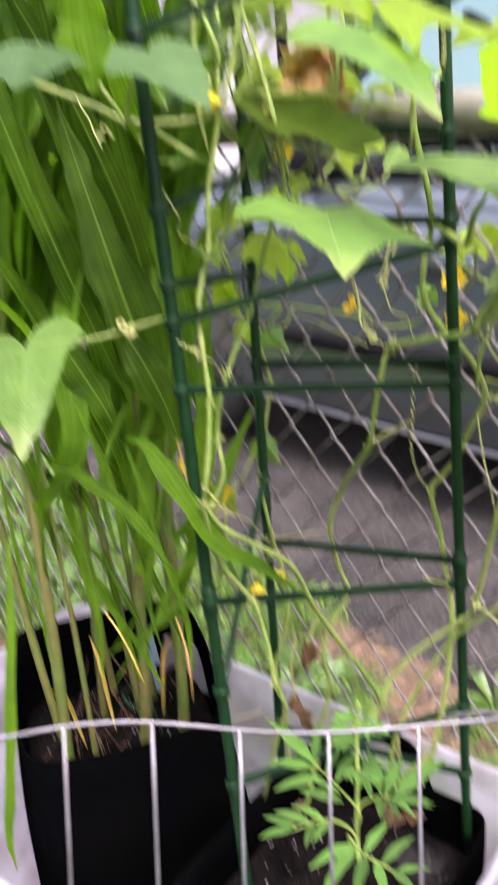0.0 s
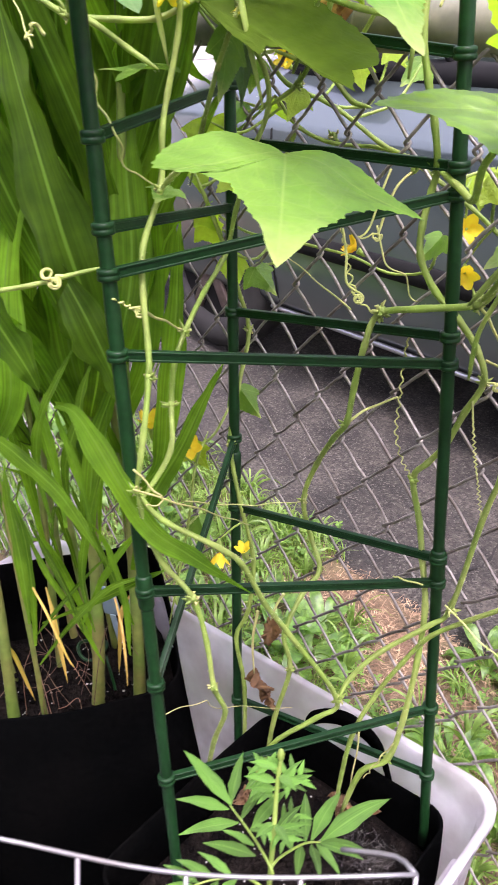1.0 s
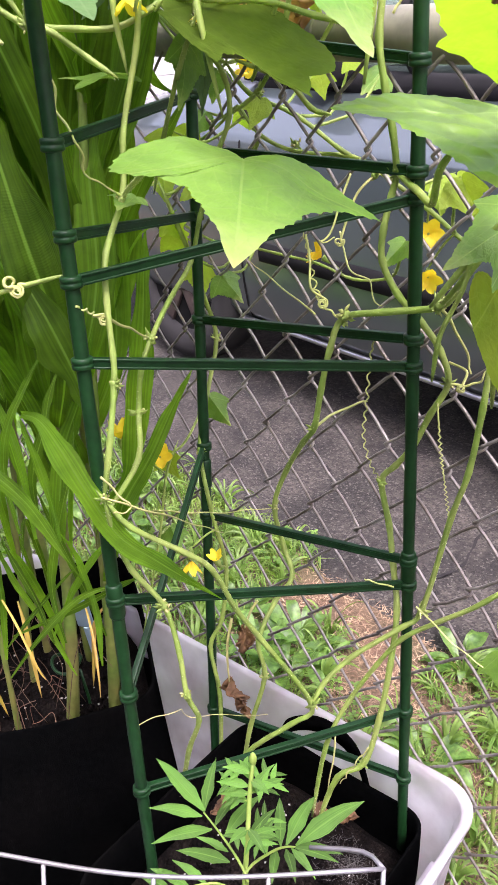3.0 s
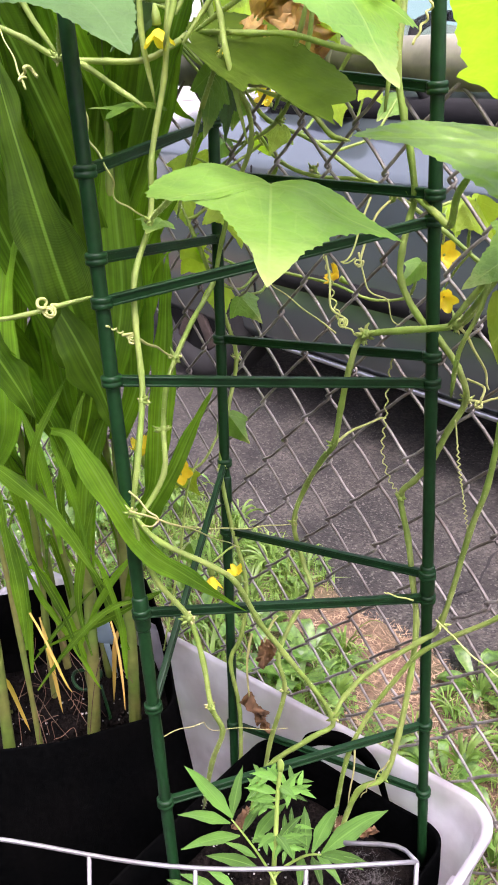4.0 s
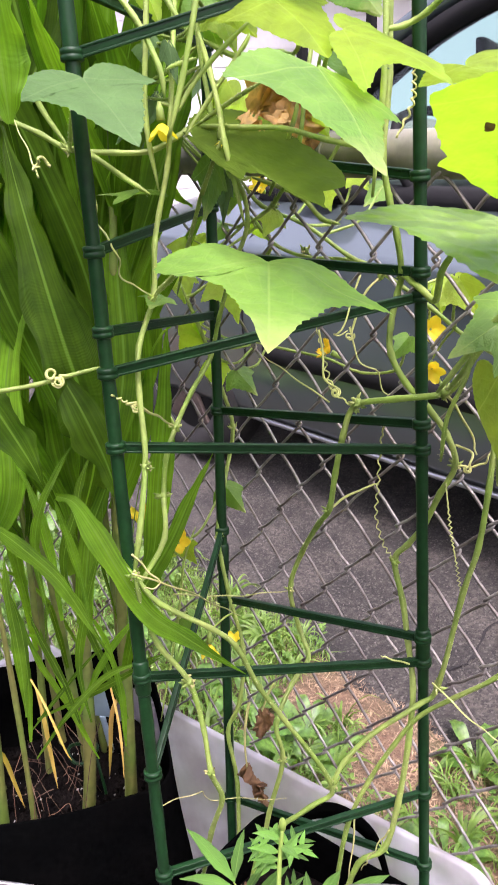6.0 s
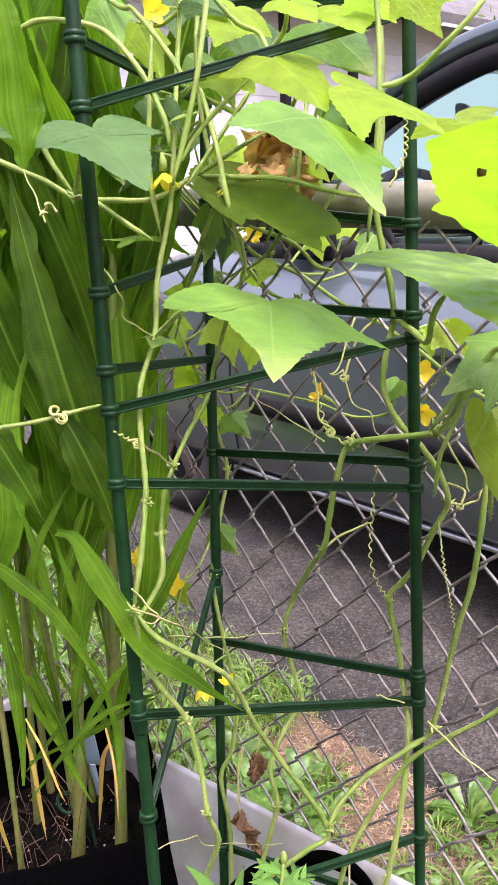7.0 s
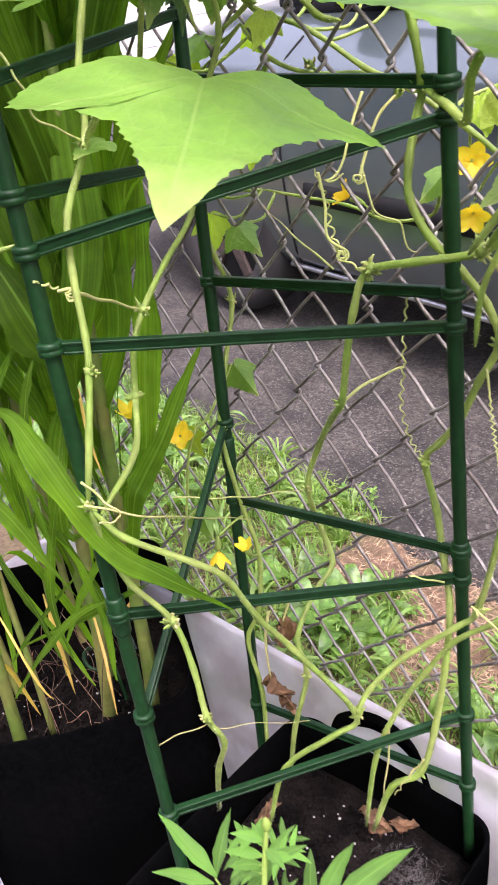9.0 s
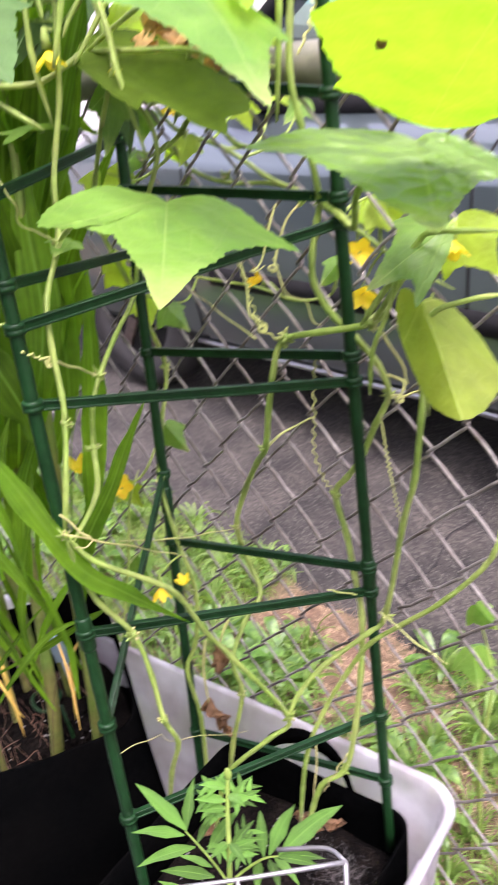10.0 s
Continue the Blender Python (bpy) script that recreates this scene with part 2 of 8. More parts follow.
TWIG = material("dry root thread", (0.22, 0.145, 0.09), 0.85, spread=0.4, second=(0.16, 0.075, 0.045), patch_scale=30, per_object=0.5, bump=0)
MOLD = material("pale grey fuzz", (0.10, 0.095, 0.09), 1.0, spread=0.4, scale=200, bump=0.0, second=(0.10, 0.09, 0.085), patch_scale=60)
ASPHALT = material("worn asphalt", (0.0185, 0.0168, 0.0137), 0.9, spread=0.7, scale=60, second=(0.060, 0.053, 0.043), patch_scale=5.5, patch=0.55, fine=260, bump=0.9, bump_distance=0.005)


def show_stones(m, size, pale, dark):
    """Crushed stones that show through the worn binder, pale ones and dark ones, and dark pits between them."""
    n, l = m.node_tree.nodes, m.node_tree.links
    bsdf = n["Principled BSDF"]
    tc, cells, sep, pick, low, high, mix, mix2 = (n.new(k) for k in ("ShaderNodeTexCoord", "ShaderNodeTexVoronoi", "ShaderNodeSeparateColor", "ShaderNodeMath", "ShaderNodeMapRange", "ShaderNodeMapRange", "ShaderNodeMix", "ShaderNodeMix"))
    cells.inputs["Scale"].default_value = 1.0 / size
    l.new(tc.outputs["Object"], cells.inputs["Vector"]), l.new(cells.outputs["Color"], sep.inputs["Color"])
    pick.operation = "MULTIPLY"
    l.new(sep.outputs["Red"], pick.inputs[0]), l.new(sep.outputs["Green"], pick.inputs[1])
    low.inputs["From Min"].default_value, low.inputs["From Max"].default_value, low.inputs["To Max"].default_value = 0.12, 0.03, 0.75
    high.inputs["From Min"].default_value, high.inputs["From Max"].default_value, high.inputs["To Max"].default_value = 0.48, 0.75, 0.85
    for ramp in (low, high):
        l.new(pick.outputs["Value"], ramp.inputs["Value"])
    base = bsdf.inputs["Base Color"].links[0].from_socket
    for node, ramp, color in ((mix, low, dark), (mix2, high, pale)):
        node.data_type = "RGBA"
        node.inputs["B"].default_value = (*color, 1)
        l.new(ramp.outputs["Result"], node.inputs["Factor"])
    l.new(base, mix.inputs["A"]), l.new(mix.outputs["Result"], mix2.inputs["A"]), l.new(mix2.outputs["Result"], bsdf.inputs["Base Color"])


show_stones(ASPHALT, 0.0048, (0.106, 0.100, 0.084), (0.010, 0.009, 0.0085))
GRIT = material("grit", (0.17, 0.15, 0.14), 0.9, spread=0.4)
CRACK = material("crack grit", (0.02, 0.018, 0.017), 1.0)
GROUND = material("bare soil and turf", (0.17, 0.092, 0.060), 0.95, spread=0.4, scale=90, second=(0.07, 0.09, 0.035), patch_scale=3, patch=0.8, fine=200, bump=0.8, bump_distance=0.01)


def dark_turf_beyond(m, edge, color):
    """Bare soil near the fence gives way to unseen turf on the garden side, added to darken the car flank's reflection.
    """
    n, l = m.node_tree.nodes, m.node_tree.links
    hsv = next(x for x in n if x.bl_idname == "ShaderNodeHueSaturation")
    tc, sep, soft, mix = (n.new(k) for k in ("ShaderNodeTexCoord", "ShaderNodeSeparateXYZ", "ShaderNodeMapRange", "ShaderNodeMix"))
    l.new(tc.outputs["Object"], sep.inputs["Vector"]), l.new(sep.outputs["Y"], soft.inputs["Value"])
    soft.inputs["From Min"].default_value, soft.inputs["From Max"].default_value = edge - 0.12, edge
    mix.data_type = "RGBA"
    mix.inputs["A"].default_value = (*color, 1)
    l.new(soft.outputs["Result"], mix.inputs["Factor"]), l.new(hsv.outputs["Color"], mix.inputs["B"])
    l.new(mix.outputs["Result"], n["Principled BSDF"].inputs["Base Color"])


# unseen ground, coloured dark only for what the car's flank mirrors
dark_turf_beyond(GROUND, 0.98, (0.034, 0.042, 0.026))
STRAW = material("dry straw", (0.42, 0.30, 0.18), 0.85, spread=0.5, scale=60, patch_scale=40, second=(0.17, 0.10, 0.06), bump=0)
GRASS = material("grass", (0.105, 0.215, 0.036), 0.5, spread=0.5, scale=40, second=(0.19, 0.275, 0.065), patch_scale=9, leafy=0.35, bump=0)
WEED = material("weed leaf", (0.072, 0.165, 0.028), 0.40, spread=0.5, scale=90, second=(0.135, 0.245, 0.048), patch_scale=38, leafy=0.35, per_object=0.2, bump=0.3, fine=200)
CAR_PAINT = material("blue-grey metallic paint", (0.086, 0.114, 0.117), 0.28, metal=0.45, spread=0.06, scale=5, second=(0.078, 0.104, 0.107), patch_scale=1.5, fine=1500, bump=0.03, bump_distance=0.0003)
CAR_PAINT.node_tree.nodes["Principled BSDF"].inputs["Coat Weight"].default_value = 1.0
CAR_PAINT.node_tree.nodes["Principled BSDF"].inputs["Coat Roughness"].default_value = 0.06
CAR_PAINT.node_tree.nodes["Principled BSDF"].inputs["Coat IOR"].default_value = 1.9
BLACK_TRIM = material("black rubber trim", (0.012, 0.012, 0.012), 0.75, gloss=0.15, spread=0.2, fine=500, bump=0.15)
TYRE = material("tyre rubber", (0.022, 0.021, 0.020), 0.85, spread=0.25, fine=300, bump=0.3)
SILVER = material("dull alloy", (0.45, 0.45, 0.46), 0.35, metal=0.9, spread=0.1)
RUST = material("rusty steel wheel", (0.060, 0.042, 0.034), 0.75, spread=0.4, scale=40, second=(0.07, 0.05, 0.04), patch_scale=9, fine=200, bump=0.4)
SEAT = material("dark car interior", (0.05, 0.05, 0.055), 0.8, spread=0.2)
SIDING = material("pale siding", (0.66, 0.66, 0.665), 0.6, spread=0.04, scale=14, second=(0.60, 0.60, 0.605), patch_scale=2, fine=60, bump=0.1)
# for the added south wall, kept dark so the car's flank reflects little light
DARK_WALL = material("dark reflected wall", (0.040, 0.050, 0.044), 0.8, spread=0.3, scale=20, second=(0.026, 0.034, 0.030), patch_scale=2, fine=80, bump=0.4)
ROOFING = material("grey shingles", (0.16, 0.15, 0.15), 0.9, spread=0.3, fine=40, bump=0.5, bump_distance=0.01)
BARK = material("bark", (0.10, 0.075, 0.055), 0.9, spread=0.4, scale=30, fine=60, bump=0.8, bump_distance=0.02)
CROWN = material("tree leaves", (0.07, 0.13, 0.035), 0.6, spread=0.35, scale=4, second=(0.10, 0.17, 0.045), patch_scale=1.2, leafy=0.3, bump=0)
FADED_TAG = material("blue plastic tag", (0.36, 0.50, 0.58), 0.5, spread=0.2)


def glass_material(name, tint, rough=0.02):
    m = bpy.data.materials.new(name)
    m.use_nodes = True
    b = m.node_tree.nodes["Principled BSDF"]
    b.inputs["Base Color"].default_value = (*tint, 1)
    b.inputs["Roughness"].default_value = rough
    b.inputs["Transmission Weight"].default_value = 1.0
    b.inputs["IOR"].default_value = 1.3
    return m


CAR_GLASS = glass_material("tinted car glass", (0.50, 0.72, 0.56))
LAMP_GLASS = glass_material("headlamp lens", (0.9, 0.9, 0.9))


def cloudy_plastic():
    """Milky polypropylene: lets light through, scatters it, keeps a dull shine."""
    m = material("milky plastic", (0.97, 0.965, 1.0), 0.30, spread=0.14, scale=34, second=(0.70, 0.655, 0.68), patch_scale=13, patch=0.5, fine=250, bump=0.08)
    n, l = m.node_tree.nodes, m.node_tree.links
    hsv = next(x for x in n if x.bl_idname == "ShaderNodeHueSaturation")
    tr, ms, blur, thin, clear, most = (n.new(k) for k in ("ShaderNodeBsdfTranslucent", "ShaderNodeMixShader", "ShaderNodeBsdfRefraction", "ShaderNodeMixShader", "ShaderNodeBsdfTransparent", "ShaderNodeMixShader"))
    l.new(hsv.outputs["Color"], tr.inputs["Color"])
    ms.inputs["Fac"].default_value, thin.inputs["Fac"].default_value, most.inputs["Fac"].default_value = 0.50, 0.22, 0.34
    for node in (blur, clear):
        node.inputs["Color"].default_value = (0.97, 0.95, 0.98, 1)
    blur.inputs["Roughness"].default_value, blur.inputs["IOR"].default_value = 0.30, 1.06
    # thinner, clearer places between the milky ones
    where, patchy, amount = n.new("ShaderNodeTexCoord"), n.new("ShaderNodeTexNoise"), n.new("ShaderNodeMapRange")
    patchy.inputs["Scale"].default_value, patchy.inputs["Detail"].default_value = 16, 5
    l.new(where.outputs["Object"], patchy.inputs["Vector"]), l.new(patchy.outputs["Fac"], amount.inputs["Value"])
    amount.inputs["From Min"].default_value, amount.inputs["From Max"].default_value = 0.42, 0.66
    amount.inputs["To Min"].default_value, amount.inputs["To Max"].default_value = 0.06, 0.60
    l.new(amount.outputs["Result"], thin.inputs["Fac"])
    l.new(n["Principled BSDF"].outputs["BSDF"], ms.inputs[1]), l.new(tr.outputs["BSDF"], ms.inputs[2])
    l.new(ms.outputs["Shader"], thin.inputs[1]), l.new(blur.outputs["BSDF"], thin.inputs[2])
    l.new(thin.outputs["Shader"], most.inputs[1]), l.new(clear.outputs["BSDF"], most.inputs[2])
    l.new(most.outputs["Shader"], n["Material Output"].inputs["Surface"])
    return m


MILKY = cloudy_plastic()


# ---- building tools ----
def mesh_object(name, verts, faces, mat, smooth=True, uvs=None):
    me = bpy.data.meshes.new(name)
    me.from_pydata([tuple(v) for v in verts], [], faces)
    me.materials.append(mat)
    if smooth:
        me.polygons.foreach_set("use_smooth", [True] * len(me.polygons))
    if uvs is not None:
        layer = me.uv_layers.new(name="leaf")
        idx = np.empty(len(me.loops), dtype=np.int32)
        me.loops.foreach_get("vertex_index", idx)
        layer.data.foreach_set("uv", np.asarray(uvs, dtype=np.float32)[idx].ravel())
    me.update()
    return new(name, me)


def thing(name, at, label, category, group="", kind=""):
    """An Empty at a thing's base, to hold its parts."""
    ob = new(name)
    ob.empty_display_size = 0.05
    ob.location = at
    bpy.context.view_layer.update()
    return tagged(ob, label, category, group, kind)


def under(ob, parent, label=""):
    """Makes ob, built in world metres, a part of parent."""
    ob.parent = parent
    ob.matrix_parent_inverse = parent.matrix_basis.inverted() if parent.parent is None else Matrix.Identity(4)
    if label:
        ob["label"] = label
    return ob


def part(name, shape, mat, parent, label="", smooth=True):
    """shape: (verts, faces) or (verts, faces, uvs) in world metres."""
    return under(mesh_object(name, shape[0], shape[1], mat, smooth, shape[2] if len(shape) > 2 else None), parent, label)


def joined(*shapes):
    verts, faces = [], []
    for s in shapes:
        k = len(verts)
        verts += list(s[0])
        faces += [tuple(i + k for i in f) for f in s[1]]
    return verts, faces


def smooth_path(points, step=4):
    """Catmull-Rom through the points, step samples each."""
    p = [np.array(q, float) for q in points]
    p = [2 * p[0] - p[1]] + p + [2 * p[-1] - p[-2]]
    out = []
    for i in range(1, len(p) - 2):
        a, b, c, d = p[i - 1:i + 3]
        for s in range(step):
            t = s / step
            out.append(0.5 * (2 * b + (c - a) * t + (2 * a - 5 * b + 4 * c - d) * t * t + (3 * b - a - 3 * c + d) * t ** 3))
    return out + [p[-2]]


def frames_along(path):
    """A tangent, a side and an up for each point, with no twist."""
    p = np.array(path)
    tan = np.gradient(p, axis=0)
    tan /= np.maximum(np.linalg.norm(tan, axis=1, keepdims=True), 1e-9)
    ref = np.array([0, 0, 1.0]) if abs(tan[0][2]) < 0.9 else np.array([1.0, 0, 0])
    side = np.cross(tan[0], ref)
    side /= np.linalg.norm(side)
    out = []
    for t in tan:
        side = side - t * side.dot(t)
        side /= max(np.linalg.norm(side), 1e-9)
        out.append((t, side, np.cross(side, t)))
    return out


def tube(path, radius, sides=8, caps=True):
    """radius: a number or one for each point."""
    verts, faces = [], []
    n = len(path)
    rad = [radius] * n if isinstance(radius, (int, float)) else radius
    for p, r, (t, s, u) in zip(path, rad, frames_along(path)):
        for k in range(sides):
            a = 2 * math.pi * k / sides
            verts.append(np.array(p) + r * (math.cos(a) * s + math.sin(a) * u))
    for i in range(n - 1):
        for k in range(sides):
            j = (k + 1) % sides
            faces.append((i * sides + k, i * sides + j, (i + 1) * sides + j, (i + 1) * sides + k))
    if caps:
        faces.append(tuple(reversed(range(sides))))
        faces.append(tuple(range((n - 1) * sides, n * sides)))
    return verts, faces


def box(center, size, turn=Matrix.Identity(3), bevel=0.0):
    bm = bmesh.new()
    bmesh.ops.create_cube(bm, size=1.0)
    for v in bm.verts:
        v.co = Vector((v.co.x * size[0], v.co.y * size[1], v.co.z * size[2]))
    if bevel:
        bmesh.ops.bevel(bm, geom=list(bm.edges), offset=bevel, segments=2, affect="EDGES", profile=0.6)
    verts = [np.array(turn @ v.co + Vector(center)) for v in bm.verts]
    faces = [tuple(v.index for v in f.verts) for f in bm.faces]
    bm.free()
    return verts, faces


def bar_between(a, b, width, height, bevel=0.0006):
    a, b = Vector(a), Vector(b)
    d = b - a
    x = d.normalized()
    y = Vector((0, 0, 1)).cross(x).normalized()
    m = Matrix((x, y, x.cross(y))).transposed()
    return box((a + b) / 2, (d.length, width, height), m, bevel)


def round_rect(cx, cy, hx, hy, radius, degrees, per=7):
    """A closed loop of plan points."""
    c, s = math.cos(radians(degrees)), math.sin(radians(degrees))
    out = []
    for sx, sy, a0 in ((1, 1, 0), (-1, 1, 90), (-1, -1, 180), (1, -1, 270)):
        for k in range(per + 1):
            a = radians(a0 + 90 * k / per)
            x, y = sx * (hx - radius) + radius * math.cos(a), sy * (hy - radius) + radius * math.sin(a)
            out.append((cx + c * x - s * y, cy + s * x + c * y))
        nx, ny = {(1, 1): (-1, 1), (-1, 1): (-1, -1), (-1, -1): (1, -1), (1, -1): (1, 1)}[(sx, sy)]
        for k in range(1, 5):
            t = k / 5
            x0, y0 = sx * (hx - radius) + radius * math.cos(radians(a0 + 90)), sy * (hy - radius) + radius * math.sin(radians(a0 + 90))
            x1, y1 = nx * (hx - radius) + radius * math.cos(radians(a0 + 90)), ny * (hy - radius) + radius * math.sin(radians(a0 + 90))
            x, y = x0 + (x1 - x0) * t, y0 + (y1 - y0) * t
            out.append((cx + c * x - s * y, cy + s * x + c * y))
    return out


def loft(loops, close_first=False, close_last=False):
    n = len(loops[0])
    verts = [np.array(v) for lp in loops for v in lp]
    faces = []
    for i in range(len(loops) - 1):
        for k in range(n):
            j = (k + 1) % n
            faces.append((i * n + k, i * n + j, (i + 1) * n + j, (i + 1) * n + k))
    if close_first:
        faces.append(tuple(reversed(range(n))))
    if close_last:
        faces.append(tuple(range((len(loops) - 1) * n, len(loops) * n)))
    return verts, faces


def vessel(cx, cy, degrees, profile, radius, wobble=None):
    """profile: rows of half x, half y, z, from the inside's bottom over the rim to the outside's bottom."""
    loops = []
    for hx, hy, z in profile:
        lp = [np.array((x, y, z)) for x, y in round_rect(cx, cy, hx, hy, min(radius, hx - 0.002, hy - 0.002), degrees)]
        loops.append([p + wobble(p) for p in lp] if wobble else lp)
    return loft(loops, True, True)


def pebble_cloud(centres, sizes, rng):
    """Many small uneven lumps in one mesh."""
    octa = np.array([(1, 0, 0), (-1, 0, 0), (0, 1, 0), (0, -1, 0), (0, 0, 1), (0, 0, -1)], float)
    tri = [(0, 2, 4), (2, 1, 4), (1, 3, 4), (3, 0, 4), (2, 0, 5), (1, 2, 5), (3, 1, 5), (0, 3, 5)]
    verts, faces = [], []
    for c, s in zip(centres, sizes):
        k = len(verts)
        verts += list(np.array(c) + octa * s * rng.uniform(0.6, 1.3, (6, 1)))
        faces += [tuple(i + k for i in f) for f in tri]
    return verts, faces


# ---- the ground, the driveway, the fence ----
FENCE_Y = 1.012


def ground_height(x, y):
    return 0.012 * noise.noise((x * 2.1, y * 2.1, 3.0)) + 0.006 * noise.noise((x * 9, y * 9, 1.0)) - 0.012 + 0.016 * math.exp(-((y - 1.62) / 0.06) ** 2) * (0.5 + noise.noise((x * 5, y * 5, 9.0)))


def build_ground():
    xs = np.concatenate([[-400, -60, -12, -6], np.arange(-3.6, 2.01, 0.04), [5, 12, 60, 400]])
    ys = np.concatenate([[-400, -60, -8, -2, -0.6, 0, 0.4, 0.7, 0.9], np.arange(0.96, 1.86, 0.03), [2.4, 4, 9, 30, 120, 400]])
    verts = [(x, y, ground_height(x, y) if 0.9 < y < 1.85 and -3.7 < x < 2.1 else -0.012) for y in ys for x in xs]
    n = len(xs)
    faces = [(j * n + i, j * n + i + 1, (j + 1) * n + i + 1, (j + 1) * n + i) for j in range(len(ys) - 1) for i in range(n - 1)]
    return tagged(mesh_object("ground", verts, faces, GROUND), "bare brown soil and turf under the fence", "ground", kind="structure")


build_ground()


def build_driveway():
    """A worn slab with a ragged near edge."""
    def edge(x):
        return 1.63 + 0.045 * noise.noise((x * 3.0, 0.0, 7.0)) + 0.022 * noise.noise((x * 13.0, 0.0, 2.0)) + 0.012 * noise.noise((x * 37.0, 0.0, 2.0))
    xs = np.concatenate([np.arange(-14, -2.4, 0.2), np.arange(-2.4, 1.0, 0.016), np.arange(1.0, 8.01, 0.2)])
    ys = [0, 0.012, 0.05, 0.12, 0.22, 0.34, 0.5, 0.7, 0.95, 1.3, 1.8, 2.6, 3.3]
    verts = [(x, edge(x), -0.03) for x in xs]
    for d in ys:
        for x in xs:
            z = -0.012 if d == 0 else (-0.004 if d < 0.02 else 0.004) + 0.004 * noise.noise((x * 4, d * 4, 5.0)) + 0.002 * noise.noise((x * 15, d * 15, 5.0))
            verts.append((x, edge(x) + d if d < 3.3 else 5.0, z))
    n = len(xs)
    faces = [(j * n + i, j * n + i + 1, (j + 1) * n + i + 1, (j + 1) * n + i) for j in range(len(ys)) for i in range(n - 1)]
    slab = tagged(mesh_object("driveway", verts, faces, ASPHALT), "worn dark grey asphalt driveway with a crumbled edge", "driveway", kind="structure")
    rng = random.Random(5)
    for pts in ([(-0.36, 1.76), (-0.40, 1.80), (-0.385, 1.88), (-0.43, 2.03), (-0.41, 2.2)], [(-0.40, 1.80), (-0.47, 1.83), (-0.52, 1.81)], [(-1.15, 1.95), (-1.0, 2.02), (-0.93, 2.0)]):
        path = smooth_path([(x, y, 0.0105) for x, y in pts], 7)
        ribbon, faces = [], []
        for k, p in enumerate(path):
            w = 0.0035 * (0.4 + rng.random()) * (1 if 0 < k < len(path) - 1 else 0.1)
            j = (rng.random() - 0.5) * 0.008
            ribbon += [p + np.array((-w + j, 0, 0)), p + np.array((w + j, 0, 0))]
        faces = [(2 * i, 2 * i + 1, 2 * i + 3, 2 * i + 2) for i in range(len(path) - 1)]
        part("crack", (ribbon, faces), CRACK, slab, "dark gritty crack")
    grit = np.random.RandomState(2)
    cs = [(x, y, 0.005) for x, y in zip(grit.uniform(-2.2, 0.2, 2200), grit.uniform(1.66, 2.5, 2200))]
    ob = part("gravel", pebble_cloud(cs, grit.uniform(0.0006, 0.0024, 2200), grit), GRIT, slab, "loose pale grit")
    ob["kind"] = "stuff"


build_driveway()


def build_fence():
    fence = thing("chain_link_fence", (-0.5, FENCE_Y, 0), "weathered galvanized chain-link fence with a round top rail", "fence")
    pitch_x, pitch_z, z0, x0 = 0.0714, 0.0777, 1.1526, 0.0069
    rail_z, rail_y = 1.203, FENCE_Y + 0.015
    x_lo, x_hi = -2.6, 0.9
    n = 60
    rail = tube([(x_lo + (x_hi - x_lo) * k / n, rail_y, rail_z) for k in range(n + 1)], 0.021, 20)
    rail_ob = part("top_rail", rail, RAIL_STEEL, fence, "dull grey steel pipe")
    for x in (-0.02, -1.9):
        part("coupling_ring", tube([(x - 0.002, rail_y, rail_z), (x + 0.002, rail_y, rail_z)], 0.0219, 20), RAIL_STEEL, rail_ob)
    for x in (-2.5, 0.82):
        part("post", tube([(x, rail_y + 0.045, -0.05), (x, rail_y + 0.045, 0.6), (x, rail_y + 0.045, 1.24)], 0.024, 16), RAIL_STEEL, fence)
    # each strand is a flattened coil that zigzags down the fence and hooks its neighbour at every bend
    rows = 15
    rng = random.Random(3)
    half = pitch_x / 2
    for c in range(int((x_lo - x0) / half) + 1, int((x_hi - x0) / half)):
        base_x = x0 + (c + 0.5) * half
        pts = []
        for r in range(-1, 2 * rows):
            z = z0 - r * pitch_z / 2
            left = (r + c) % 2 == 0            # neighbours bend towards each other at the same height
            bx = base_x + (-1 if left else 1) * (half / 2 + 0.0016)
            jx, jz = rng.uniform(-0.0015, 0.0015), rng.uniform(-0.0015, 0.0015)
            sag = 0.004 * math.sin(bx * 3.1 + z * 2.0)
            # around the bend the wire passes from the front to the back
            s = 1 if left else -1
            for dx, dy, dz in ((0.0036, -0.0026, 0.0046), (0.0002, -0.0018, 0.0015), (0.0002, 0.0018, -0.0015), (0.0036, 0.0026, -0.0046)):
                pts.append((bx + s * dx + jx, FENCE_Y + s * dy + sag, z + dz + jz))
            # one flank bows between two bends, the other runs straight
            for t in (0.36, 0.64):
                bow = 0.0010 if left else 0.0002
                pts.append((bx + s * t * (half + 0.0032) + bow + jx, FENCE_Y + s * (0.0024 - 0.0008 * t) + sag, z - t * pitch_z / 2 + bow + jz))
        part("wire", tube(smooth_path(pts, 2), 0.00168, 6), GALVANIZED, fence)
    for x in (-1.33, -0.62, -0.335, 0.21, 0.55):
        ring = [(x + 0.0025 * math.sin(a * 2), rail_y + 0.0228 * math.sin(a), rail_z + 0.0228 * math.cos(a)) for a in np.linspace(0, 2 * math.pi, 18)]
        part("wire_tie", tube(ring + [(x + 0.004, FENCE_Y - 0.002, rail_z - 0.04), (x - 0.012, FENCE_Y - 0.006, rail_z - 0.055)], 0.0016, 6), GALVANIZED, rail_ob)


build_fence()


